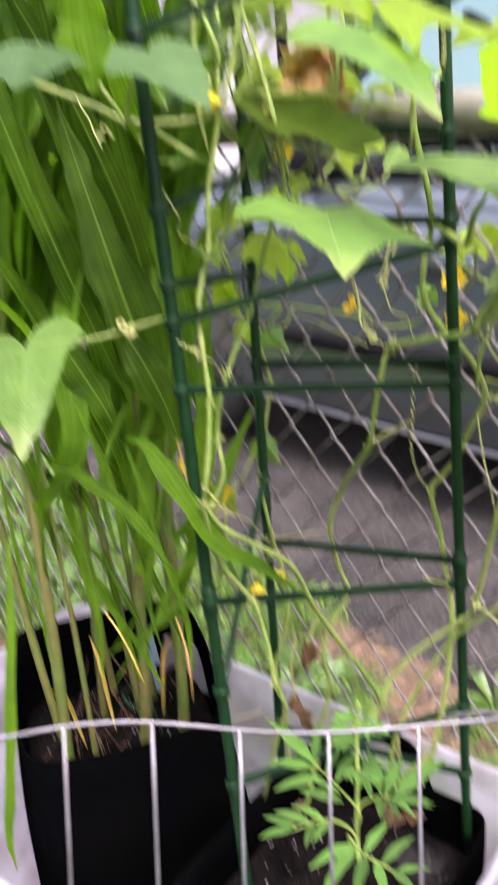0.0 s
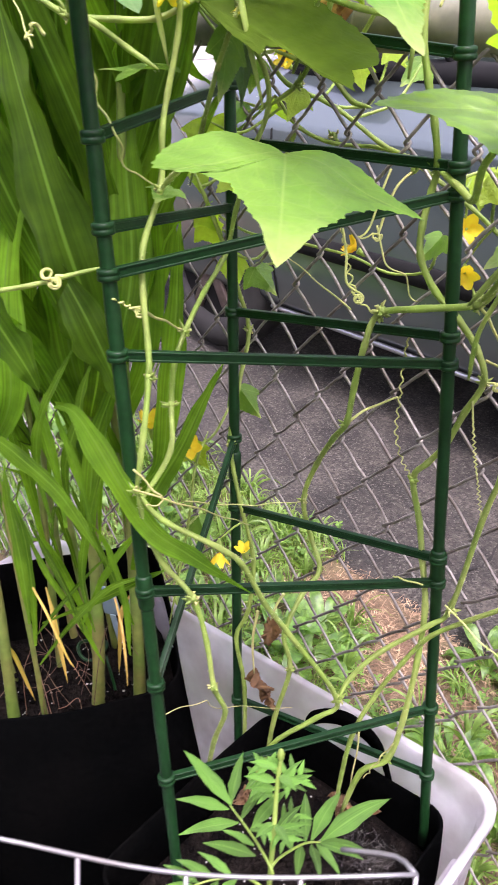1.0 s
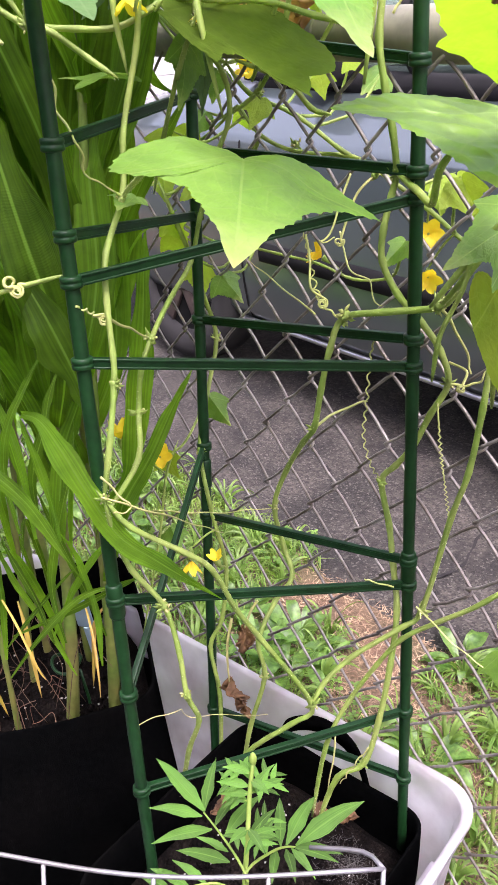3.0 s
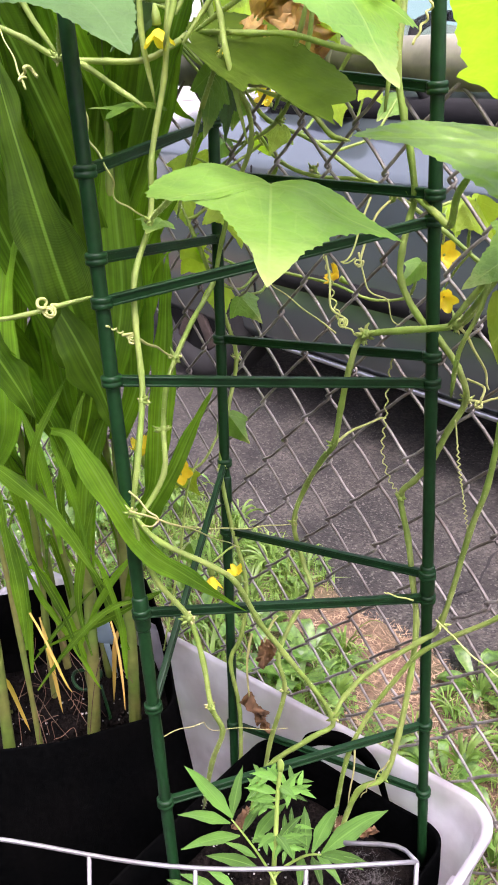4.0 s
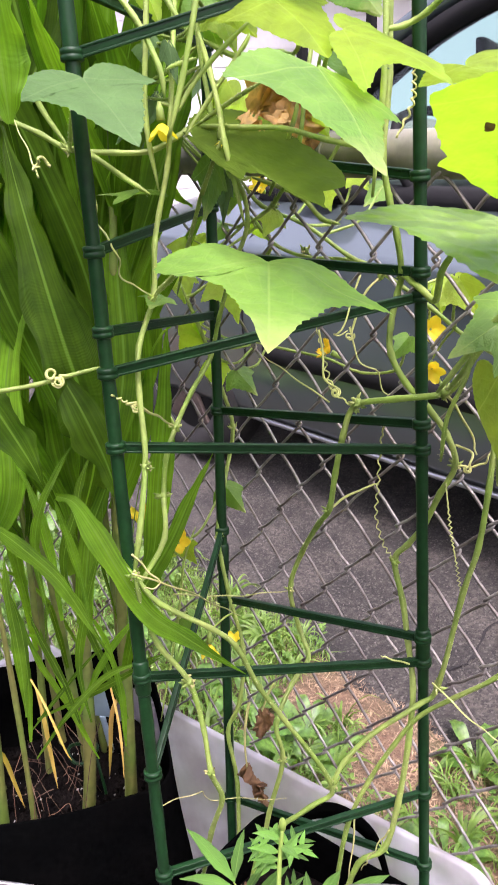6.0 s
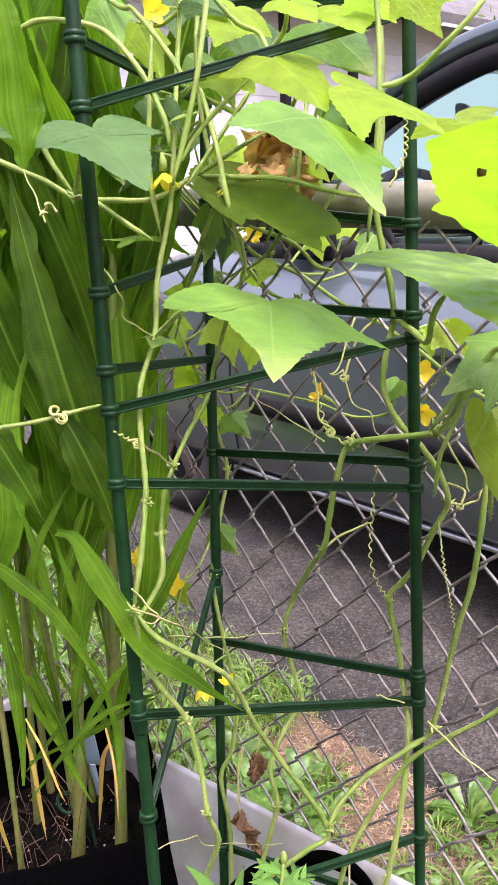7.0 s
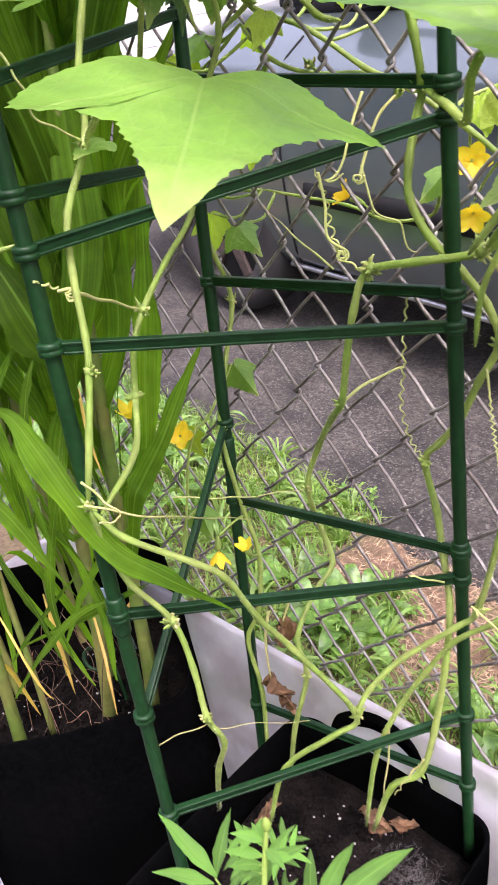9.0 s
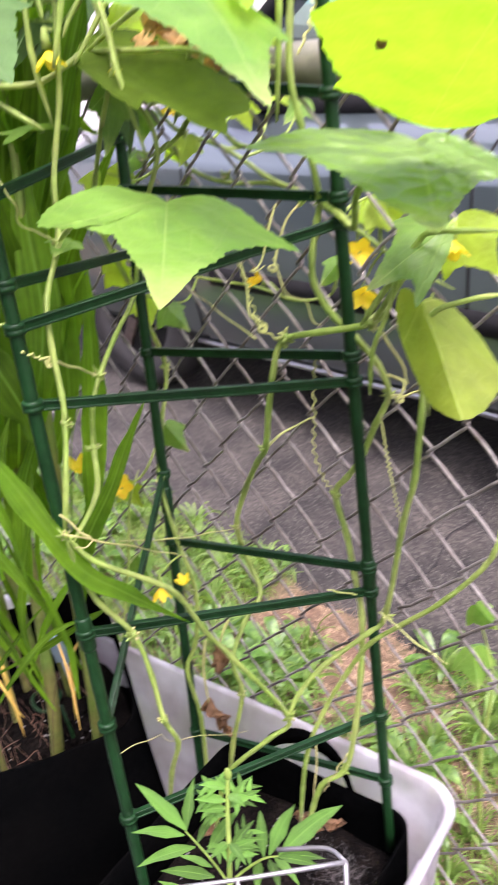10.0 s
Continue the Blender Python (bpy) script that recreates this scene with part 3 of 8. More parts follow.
# ---- beyond the driveway ----
def build_house():
    """Its long wall faces the driveway's end and the sun."""
    x, y0, y1 = -6.6, -1.0, 14.0
    house = thing("house", (x - 2.0, 6.5, 0), "white sided single-storey house with dark porch posts", "house")
    part("wall", box((x - 2.0, (y0 + y1) / 2, 1.6), (4.0, y1 - y0, 3.2)), SIDING, house, smooth=False)
    for k in range(16):
        z = 0.2 + 0.19 * k
        part("siding_board", box((x + 0.012, (y0 + y1) / 2, z), (0.022, y1 - y0, 0.189), Euler((0, radians(-1.5), 0)).to_matrix(), 0.003), SIDING, house, smooth=False)
    roof = [(x + 0.5, y0 - 0.4, 3.1), (x + 0.5, y1 + 0.4, 3.1), (x - 2.0, y1 + 0.4, 4.4), (x - 2.0, y0 - 0.4, 4.4), (x - 4.5, y1 + 0.4, 3.1), (x - 4.5, y0 - 0.4, 3.1)]
    roof += [(p, q, r + 0.12) for p, q, r in roof]
    part("roof", (roof, [(3, 2, 1, 0), (5, 4, 2, 3), (6, 7, 8, 9), (9, 8, 10, 11), (1, 7, 6, 0), (11, 10, 4, 5), (2, 8, 7, 1), (4, 10, 8, 2), (6, 9, 3, 0), (9, 11, 5, 3)]), ROOFING, house, smooth=False)
    for y in (12.6,):
        w = part("window", box((x + 0.04, y, 1.7), (0.06, 1.0, 1.3), bevel=0.006), SIDING, house, smooth=False)
        part("pane", box((x + 0.078, y, 1.7), (0.012, 0.84, 1.14)), CAR_GLASS, w, smooth=False)
        part("blind", box((x + 0.055, y, 1.7), (0.02, 0.86, 1.16)), SEAT, w, smooth=False)
    for y in (7.2, 8.3, 11.2):
        part("porch_post", box((x + 0.35, y, 1.55), (0.09, 0.09, 3.1), bevel=0.008), BLACK_TRIM, house, smooth=False)


build_house()


def build_tree(x, y, height, seed):
    rng = np.random.RandomState(seed)
    tree = thing("tree", (x, y, 0), "leafy broad tree standing beyond the driveway", "tree", "trees behind the driveway")
    trunk = [(x, y, -0.1), (x + 0.05, y, height * 0.2), (x - 0.08, y + 0.1, height * 0.45), (x + 0.05, y, height * 0.75)]
    shapes = [tube(smooth_path(trunk, 4), list(np.linspace(0.2, 0.06, 13)), 9)]
    tips = []
    for k in range(9):
        a, h = rng.uniform(0, 6.28), height * rng.uniform(0.3, 0.7)
        e = np.array((x + math.cos(a) * height * 0.28, y + math.sin(a) * height * 0.28, h + height * rng.uniform(0.1, 0.28)))
        s = np.array((x, y, h))
        shapes.append(tube(smooth_path([s, (s + e) / 2 + rng.uniform(-0.1, 0.1, 3), e], 4), list(np.linspace(0.07, 0.015, 9)), 6))
        tips.append(e)
    part("trunk", joined(*shapes), BARK, tree)
    verts, faces = [], []
    for k in range(3800):
        c = tips[rng.randint(len(tips))] + np.clip(rng.normal(0, 1, 3), -1.6, 1.6) * height * 0.085
        d = rng.normal(0, 1, 3)
        d /= np.linalg.norm(d)
        s = np.cross(d, rng.normal(0, 1, 3))
        s /= np.linalg.norm(s)
        q = 0.06 * rng.uniform(0.7, 1.5)
        i = len(verts)
        verts += [c - d * q, c + s * q * 0.5, c + d * q, c - s * q * 0.5]
        faces.append((i, i + 1, i + 2, i + 3))
    part("crown", (verts, faces), CROWN, tree)


build_tree(-3.5, 9.2, 5.5, 1)
build_tree(-1.6, 12.5, 8.0, 2)
build_tree(2.8, 8.5, 7.0, 3)


# ---- the parked car ----
def build_car():
    near, mid = 2.205, 3.06           # the flank that faces the fence, and the middle of the car
    half = mid - near
    car = thing("car", (-0.5, mid, 0.012), "blue-grey metallic car with black side moulding, parked on asphalt", "car")
    front, rear = -2.85, 1.75

    def section(x):
        """Half section from the sill up to the middle of the bonnet: distance from the middle, height."""
        u = (x - front) / (rear - front)
        nose = max(0.0, 1 - (x - front) / 0.55) ** 2
        tail = max(0.0, 1 - (rear - x) / 0.45) ** 2
        pinch = 1 - 0.20 * nose - 0.14 * tail
        lift = 0.07 * nose + 0.10 * tail
        top = 1.005 - 0.20 * max(0.0, min(1.0, (-2.05 - x) / 0.8)) ** 1.4
        sh = top - 0.155
        pts = [(0.0, 0.25 + lift), (half - 0.16, 0.25 + lift), (half - 0.062, 0.262 + lift), (half - 0.035, 0.30 + lift), (half - 0.014, 0.42),
               (half, 0.60), (half - 0.006, 0.72), (half - 0.020, sh), (half - 0.023, sh + 0.016), (half - 0.036, sh + 0.028), (half - 0.14, sh + 0.090),
               (half - 0.25, top - 0.022), (half - 0.34, top), (half * 0.3, top + 0.030), (0.0, top + 0.036)]
        return [(d * pinch, z) for d, z in pts]

    xs = [front, front + 0.02, front + 0.07, front + 0.16, front + 0.3, front + 0.5] + list(np.linspace(front + 0.7, rear - 0.5, 22)) + [rear - 0.3, rear - 0.14, rear - 0.05, rear]
    loops = []
    for x in xs:
        s = section(x)
        squeeze = 0.90 if x in (front, rear) else 1.0
        loops.append([(x, mid - d * squeeze, 0.6 + (z - 0.6) * squeeze) for d, z in s] + [(x, mid + d * squeeze, 0.6 + (z - 0.6) * squeeze) for d, z in reversed(s[1:-1])])
    hull = mesh_object("body", *loft(loops, True, True), CAR_PAINT)
    # wheel openings
    cutters = []
    for x in (-1.95, 0.80):
        for y in (near + 0.1, 2 * mid - near - 0.1):
            c = mesh_object("opening", *tube([(x, y - 0.22, 0.315), (x, y + 0.22, 0.315)], 0.365, 28), CAR_PAINT)
            cutters.append(c)
            mod = hull.modifiers.new("opening", "BOOLEAN")
            mod.operation, mod.object, mod.solver = "DIFFERENCE", c, "EXACT"
    dg = bpy.context.evaluated_depsgraph_get()
    cut = bpy.data.meshes.new_from_object(hull.evaluated_get(dg))
    hull.modifiers.clear()
    hull.data = cut
    for c in cutters:
        bpy.data.objects.remove(c)
    under(hull, car)
    wheel_no = 0
    for x in (-1.95, 0.80):
        for y, s in ((near + 0.115, -1), (2 * mid - near - 0.115, 1)):
            wheel = part("wheel", tube([(x, y - 0.06, 0.33), (x, y + 0.06, 0.33)], 0.2, 24), BLACK_TRIM, car, smooth=False)
            prof = [(0.200, -0.085), (0.27, -0.098), (0.305, -0.085), (0.318, -0.05), (0.32, 0.0), (0.318, 0.05), (0.305, 0.085), (0.27, 0.098), (0.200, 0.085)]
            lp = [[(x + r * math.cos(a), y + w, 0.332 + r * math.sin(a)) for r, w in prof] for a in np.linspace(0, 2 * math.pi, 37)]
            verts = [v for q in lp for v in q]
            m = len(prof)
            part("tyre", (verts, [(i * m + k, i * m + (k + 1) % m, (i + 1) * m + (k + 1) % m, (i + 1) * m + k) for i in range(36) for k in range(m)]), TYRE, wheel)
            spokes = [box((x + 0.1 * math.cos(a), y + s * 0.066, 0.332 + 0.1 * math.sin(a)), (0.19, 0.016, 0.05), Euler((0, -a, 0)).to_matrix(), 0.005) for a in np.arange(6) * math.pi / 3]
            part("rim", joined(*spokes, tube([(x, y + s * 0.05, 0.332), (x, y + s * 0.078, 0.332)], 0.045, 16)), RUST, wheel, "rusty brown steel spokes")
    # trim on the flank
    def flank(x, z):
        s = section(x)
        for (d0, z0), (d1, z1) in zip(s, s[1:]):
            if z0 <= z <= z1:
                return mid - (d0 + (d1 - d0) * (z - z0) / max(z1 - z0, 1e-6))
        return near
    moulding = [(x, flank(x, 0.528) - 0.004, 0.528) for x in np.linspace(-1.45, 0.30, 24)]
    lp = [[(x, y - o, z + h) for o, h in ((-0.01, -0.034), (0.006, -0.030), (0.010, 0.0), (0.006, 0.030), (-0.01, 0.034))] for x, y, z in moulding]
    part("side_moulding", loft(lp, True, True), BLACK_TRIM, car, "black rubber strip")
    part("sill_strip", tube([(x, flank(x, 0.275) - 0.004, 0.262) for x in np.linspace(-1.6, 0.36, 24)], 0.009, 8), SILVER, car, "dull bright strip")
    for x in (-0.50, -1.55):
        line = [(x - 0.05 * max(0, z - 0.75), flank(x, z) - 0.0015, z) for z in np.linspace(0.28, 0.94, 16)]
        part("door_gap", tube(line, 0.0035, 5), BLACK_TRIM, car, "dark gap beside the door")
    part("door_handle", box((-0.72, flank(-0.72, 0.8) - 0.012, 0.80), (0.17, 0.03, 0.035), bevel=0.008), CAR_PAINT, car)
    # the cabin: pillars, roof, glass, all inset from the shoulders
    low, high = mid - 0.56, mid - 0.46
    lowf = 2 * mid - low
    highf = 2 * mid - high
    for yl, yh in ((low, high), (lowf, highf)):
        def p(x, z):
            t = (z - 1.0) / 0.55
            return (x, yl + (yh - yl) * t, z)
        upper = smooth_path([p(-1.72, 1.020), p(-1.33, 1.33), p(-0.97, 1.510), p(-0.64, 1.570), p(0.0, 1.600), p(0.75, 1.570), p(1.2, 1.42), p(1.55, 1.06)], 5)
        part("roof_pillar", tube(upper, 0.034, 8), BLACK_TRIM, car, "black window surround")
        part("roof_edge", tube([(q[0] - 0.03, q[1] + (0.02 if yl < mid else -0.02), q[2] + 0.062) for q in upper[4:-6]], 0.034, 8), CAR_PAINT, car, "pale painted roof edge")
        part("belt_moulding", tube([p(x, 1.005) for x in np.linspace(-1.72, 1.55, 20)], 0.042, 8), BLACK_TRIM, car)
        part("door_pillar", tube([p(0.02, 1.02), p(0.1, 1.555)], 0.03, 8), BLACK_TRIM, car)
        outline = [p(-1.70, 1.02)] + [q for q in upper[1:-1]] + [p(1.53, 1.04)]
        bottom = [p(q[0], 1.02) for q in outline]
        m = len(outline)
        side = (outline + bottom, [(i, i + 1, m + i + 1, m + i) for i in range(m - 1)])
        part("side_window", side, CAR_GLASS, car, "greenish side glass").visible_shadow = False
    roof = []
    for x, z in ((-0.95, 1.525), (-0.64, 1.583), (0.0, 1.615), (0.75, 1.585), (1.1, 1.45)):
        roof.append([(x, high + (highf - high) * t, z + 0.05 * math.sin(math.pi * t)) for t in np.linspace(0, 1, 11)])
    m = 11
    part("roof", ([v for r in roof for v in r], [(i * m + k, i * m + k + 1, (i + 1) * m + k + 1, (i + 1) * m + k) for i in range(4) for k in range(10)]), CAR_PAINT, car)
    for a, b in (((-1.72, 1.015), (-0.95, 1.525)), ((1.55, 1.05), (1.1, 1.45))):
        r0 = [(a[0], low + (lowf - low) * t, a[1] + 0.02 * math.sin(math.pi * t)) for t in np.linspace(0, 1, 11)]
        r1 = [(b[0], high + (highf - high) * t, b[1] + 0.05 * math.sin(math.pi * t)) for t in np.linspace(0, 1, 11)]
        part("windscreen", (r0 + r1, [(k, k + 1, 12 + k, 11 + k) for k in range(10)]), CAR_GLASS, car, "greenish sloping glass").visible_shadow = False
    part("cowl", box((-1.72, mid, 1.02), (0.16, 1.2, 0.03), bevel=0.01), BLACK_TRIM, car)
    for y in (low + 0.25, mid + 0.1):
        part("wiper", tube([(-1.70, y, 1.045), (-1.62, y + 0.3, 1.085), (-1.60, y + 0.5, 1.09)], 0.009, 6), BLACK_TRIM, car)
    # inside
    wheel = part("steering_wheel", tube([(-1.125 + 0.07 * math.sin(a) * -1, 2.66 + 0.170 * math.cos(a), 1.11 + 0.16 * math.sin(a)) for a in np.linspace(0, 2 * math.pi, 33)], 0.016, 8, False), BLACK_TRIM, car, "black steering wheel")
    part("spoke", box((-1.125, 2.66, 1.10), (0.03, 0.34, 0.05), bevel=0.01), BLACK_TRIM, wheel)
    part("dashboard", box((-1.42, mid, 0.98), (0.46, 1.1, 0.16), bevel=0.05), SEAT, car)
    part("rear_view_mirror", box((-1.05, 2.74, 1.43), (0.03, 0.20, 0.06), Euler((0, 0, radians(30))).to_matrix(), 0.012), BLACK_TRIM, car)
    for y in (2.72, 3.4):
        seat = part("seat", box((-0.62, y, 0.72), (0.5, 0.46, 0.2), bevel=0.06), SEAT, car)
        part("backrest", box((-0.33, y, 1.02), (0.14, 0.46, 0.62), Euler((0, radians(14), 0)).to_matrix(), 0.05), SEAT, seat)
        part("headrest", box((-0.25, y, 1.38), (0.09, 0.24, 0.14), bevel=0.035), SEAT, seat)
    mirror = part("door_mirror", box((-1.36, near + 0.20, 1.06), (0.11, 0.18, 0.11), bevel=0.035), BLACK_TRIM, car)
    for y, s in ((near + 0.33, 1), (2 * mid - near - 0.33, -1)):
        part("headlight", box((front + 0.09, y, 0.66), (0.10, 0.34, 0.13), Euler((0, 0, radians(-16 * s))).to_matrix(), 0.03), LAMP_GLASS, car)
        part("tail_light", box((rear - 0.06, y, 0.78), (0.08, 0.26, 0.16), bevel=0.02), DRY_LEAF, car)
    part("bumper", box((front + 0.03, mid, 0.42), (0.10, 1.25, 0.10), bevel=0.03), BLACK_TRIM, car)
    part("grille", box((front + 0.02, mid, 0.62), (0.06, 0.6, 0.09), bevel=0.015), BLACK_TRIM, car)


build_car()


# ---- an unseen plain wall, added behind the camera to close the place and darken the car's reflections ----
tagged(mesh_object("wall_south", *box((-0.5, -3.4, 1.5), (14.0, 0.2, 3.0)), DARK_WALL, False), "plain dark grey-green wall, added unseen to close the garden", "wall", kind="structure")


# ---- the tub, the grow bags, the wire panel ----
TUB = (-0.098, 0.728, 10.0)


def build_tub():
    cx, cy, deg = TUB
    prof = [(0.330, 0.160, 0.008), (0.336, 0.166, 0.014), (0.350, 0.182, 0.25), (0.3700, 0.2010, 0.470), (0.3722, 0.2032, 0.4955), (0.3732, 0.2042, 0.4985), (0.3762, 0.2072, 0.4998), (0.3798, 0.2108, 0.4990),
            (0.3812, 0.2122, 0.4965), (0.3812, 0.2122, 0.4900), (0.3800, 0.2110, 0.4895), (0.3796, 0.2106, 0.4950), (0.3748, 0.2058, 0.4960), (0.3740, 0.2050, 0.493),
            (0.3718, 0.2028, 0.470), (0.3535, 0.1855, 0.25), (0.339, 0.169, 0.010), (0.333, 0.163, 0.004)]
    tub = tagged(mesh_object("storage_tub", *vessel(cx, cy, deg, prof, 0.040), MILKY), "milky white plastic storage tub holding two grow bags", "storage tub")
    c, s = math.cos(radians(deg)), math.sin(radians(deg))
    for u in (-0.25, -0.08, 0.09, 0.26):
        for v, sgn in ((0.1945, 1), (-0.1945, -1)):
            x, y = cx + c * u - s * v, cy + s * u + c * v
            part("rib", bar_between((x, y, 0.05), (x, y, 0.435), 0.008, 0.004), MILKY, tub)
    # stepped grips moulded into the inside of both ends
    for sgn in (1, -1):
        for u, v, wide, tall in ((0.3655, 0.010, 0.25, 0.075), (0.3610, -0.030, 0.22, 0.055)):
            x, y = cx + sgn * c * u - s * v, cy + sgn * s * u + c * v
            part("grip_step", box((x, y, 0.470 - tall / 2 - 2 * (0.3655 - u)), (0.010, wide, tall), Euler((0, 0, radians(deg))).to_matrix(), 0.004), MILKY, tub)
    for u, sgn in ((0.385, 1), (-0.385, -1)):
        x, y = cx + c * u, cy + s * u
        part("handle", box((x, y, 0.462), (0.016, 0.13, 0.022), Euler((0, 0, radians(deg))).to_matrix(), 0.004), MILKY, tub)


build_tub()


def build_grow_bag(cx, cy, hx, hy, corner, deg, top, soil_top, seed, label, rim_wave=0.0, slope=(0, 0), swell=0.0):
    def wob(p):
        k = max(0.0, (p[2] - 0.1) / 0.45)
        a = noise.noise_vector((p[0] * 7 + seed, p[1] * 7, p[2] * 4))
        return np.array((a.x * 0.012, a.y * 0.012, a.z * rim_wave * k + (slope[0] * (p[0] - cx) + slope[1] * (p[1] - cy)) * max(0.0, (p[2] - 0.40) / (top - 0.40))))
    bag = thing("grow_bag", (cx, cy, 0.02), label, "grow bag", "black grow bags")
    zs = np.linspace(0.018, top, 14)
    outer = [(hx + swell * math.sin(3.1 * (z / top) ** 1.3), hy + swell * math.sin(3.1 * (z / top) ** 1.3), z) for z in zs]
    inner = [(x - 0.0035, y - 0.0035, z) for x, y, z in reversed(outer) if z > soil_top - 0.06]
    prof = list(reversed(inner)) + [(hx - 0.001, hy - 0.001, top + 0.0025)] + list(reversed(outer))
    body = part("bag", vessel(cx, cy, deg, prof, corner, wob), FABRIC, bag, "black felt side")
    rng = np.random.RandomState(seed)
    n, rings = 40, 12
    loop = round_rect(cx, cy, hx - 0.007, hy - 0.007, corner, deg)
    verts, faces = [np.array((cx, cy, soil_top))], []
    m = len(loop)
    for r in range(1, rings + 1):
        for x, y in loop:
            q = np.array((cx + (x - cx) * r / rings, cy + (y - cy) * r / rings, soil_top))
            q[2] += 0.010 * noise.noise((q[0] * 22, q[1] * 22, seed)) + 0.006 * noise.noise((q[0] * 70, q[1] * 70, seed)) - (0.012 if r == rings else 0)
            if r == rings:
                q[:2] = q[:2] + wob(q)[:2]
            verts.append(q)
    for k in range(m):
        faces.append((0, 1 + k, 1 + (k + 1) % m))
    for r in range(rings - 1):
        for k in range(m):
            j = (k + 1) % m
            faces.append((1 + r * m + k, 1 + (r + 1) * m + k, 1 + (r + 1) * m + j, 1 + r * m + j))
    soil = part("soil", (verts, faces), SOIL, bag, "dark crumbly potting soil")
    count = 260
    cs = []
    for k in range(count):
        a, r = rng.uniform(0, 6.28), math.sqrt(rng.uniform(0, 1)) * 0.9
        cs.append((cx + math.cos(a) * r * hx * 0.9, cy + math.sin(a) * r * hy * 0.9, soil_top + 0.004 + rng.uniform(-0.003, 0.004)))
    ob = part("soil_crumb", pebble_cloud(cs[:200], rng.uniform(0.002, 0.006, 200), rng), SOIL, soil)
    ob["kind"] = "stuff"
    ob = part("perlite", pebble_cloud(cs[200:], rng.uniform(0.0008, 0.0022, 60), rng), PERLITE, soil, "small pale specks")
    ob["kind"] = "stuff"
    return bag, body


corn_bag, corn_bag_body = build_grow_bag(-0.238, 0.760, 0.125, 0.128, 0.032, -24.0, 0.553, 0.455, 4, "black felt grow bag full of corn stalks in a tub", 0.010, (-0.11, 0.05), 0.010)
cuke_bag, cuke_bag_body = build_grow_bag(0.101, 0.803, 0.124, 0.145, 0.030, 10.0, 0.453, 0.396, 9, "black felt grow bag with trellis and cucumber vine in a tub", 0.006)


def strap(points, wide, mat, parent, label=""):
    """A flat handle on edge."""
    path = smooth_path(points, 6)
    verts, faces = [], []
    for p in path:
        verts += [p + np.array((0, 0, wide / 2)), p - np.array((0, 0, wide / 2))]
    n = len(path)
    thick = [v + np.array((0.001, 0.002, 0)) for v in verts]
    faces = [(2 * i, 2 * i + 1, 2 * i + 3, 2 * i + 2) for i in range(n - 1)]
    faces += [tuple(reversed([k + 2 * n for k in f])) for f in faces]
    faces += [(2 * i, 2 * i + 2, 2 * i + 2 + 2 * n, 2 * i + 2 * n) for i in range(n - 1)] + [(2 * i + 3, 2 * i + 1, 2 * i + 1 + 2 * n, 2 * i + 3 + 2 * n) for i in range(n - 1)]
    return part("handle", (verts + thick, faces), mat, parent, label)


strap([(0.00, 0.932, 0.435), (0.012, 0.940, 0.470), (0.055, 0.950, 0.495), (0.100, 0.956, 0.485), (0.125, 0.955, 0.435)], 0.024, FABRIC, cuke_bag, "black webbing handle")


def build_wire_panel():
    """Welded mesh that stands before the tub, its cut top edge a little bent."""
    panel = thing("welded_wire_panel", (0.28, 0.48, 0), "bright zinc welded-wire garden panel standing before the tub", "wire panel")
    a, d = np.array((0.409, 0.619)), np.array((-0.0295, -0.0324))

    def at(k, z):
        bow, drop = 0.006 * math.sin(k * 1.1), 0.937 - z
        return np.array((a[0] + d[0] * k + bow * 0.7 + 0.21 * drop, a[1] + d[1] * k - bow * 0.7 - 0.26 * drop, z + 0.002 * math.sin(k * 1.7) + 0.0018 * k - 0.003))
    cols = 9
    for row, z in enumerate((0.935, 0.785, 0.635, 0.485, 0.335, 0.185, 0.04)):
        path = [at(k / 2, z) for k in range(0 if row == 0 else 2, cols * 2 + 1)]
        part("wire", tube(smooth_path(path, 2), 0.00100, 6), ZINC_WIRE, panel)
    for k in range(cols + 1):
        part("wire", tube(smooth_path([at(k, z) for z in (0.935, 0.8, 0.6, 0.4, 0.2, 0.0)], 2), 0.00100, 6), ZINC_WIRE, panel)
    part("cut_end", tube(smooth_path([at(0, 0.935), at(0, 0.935) + np.array((-0.012, 0.002, -0.004)), np.array((0.377, 0.611, 0.919))], 3), 0.00100, 6), ZINC_WIRE, panel, "bent cut wire end")


build_wire_panel()


# ---- the trellis ----
POLES = {"a": ((0.036, 0.721, 1.03), (0.069, 0.704, 0.602)), "b": ((0.150, 0.947, 1.10), (0.169, 0.953, 0.565)), "c": ((-0.090, 0.923, 0.954), (-0.061, 0.885, 0.484))}


def pole_at(key, z):
    p, q = (np.array(v) for v in POLES[key])
    return p + (q - p) * (z - p[2]) / (q[2] - p[2])


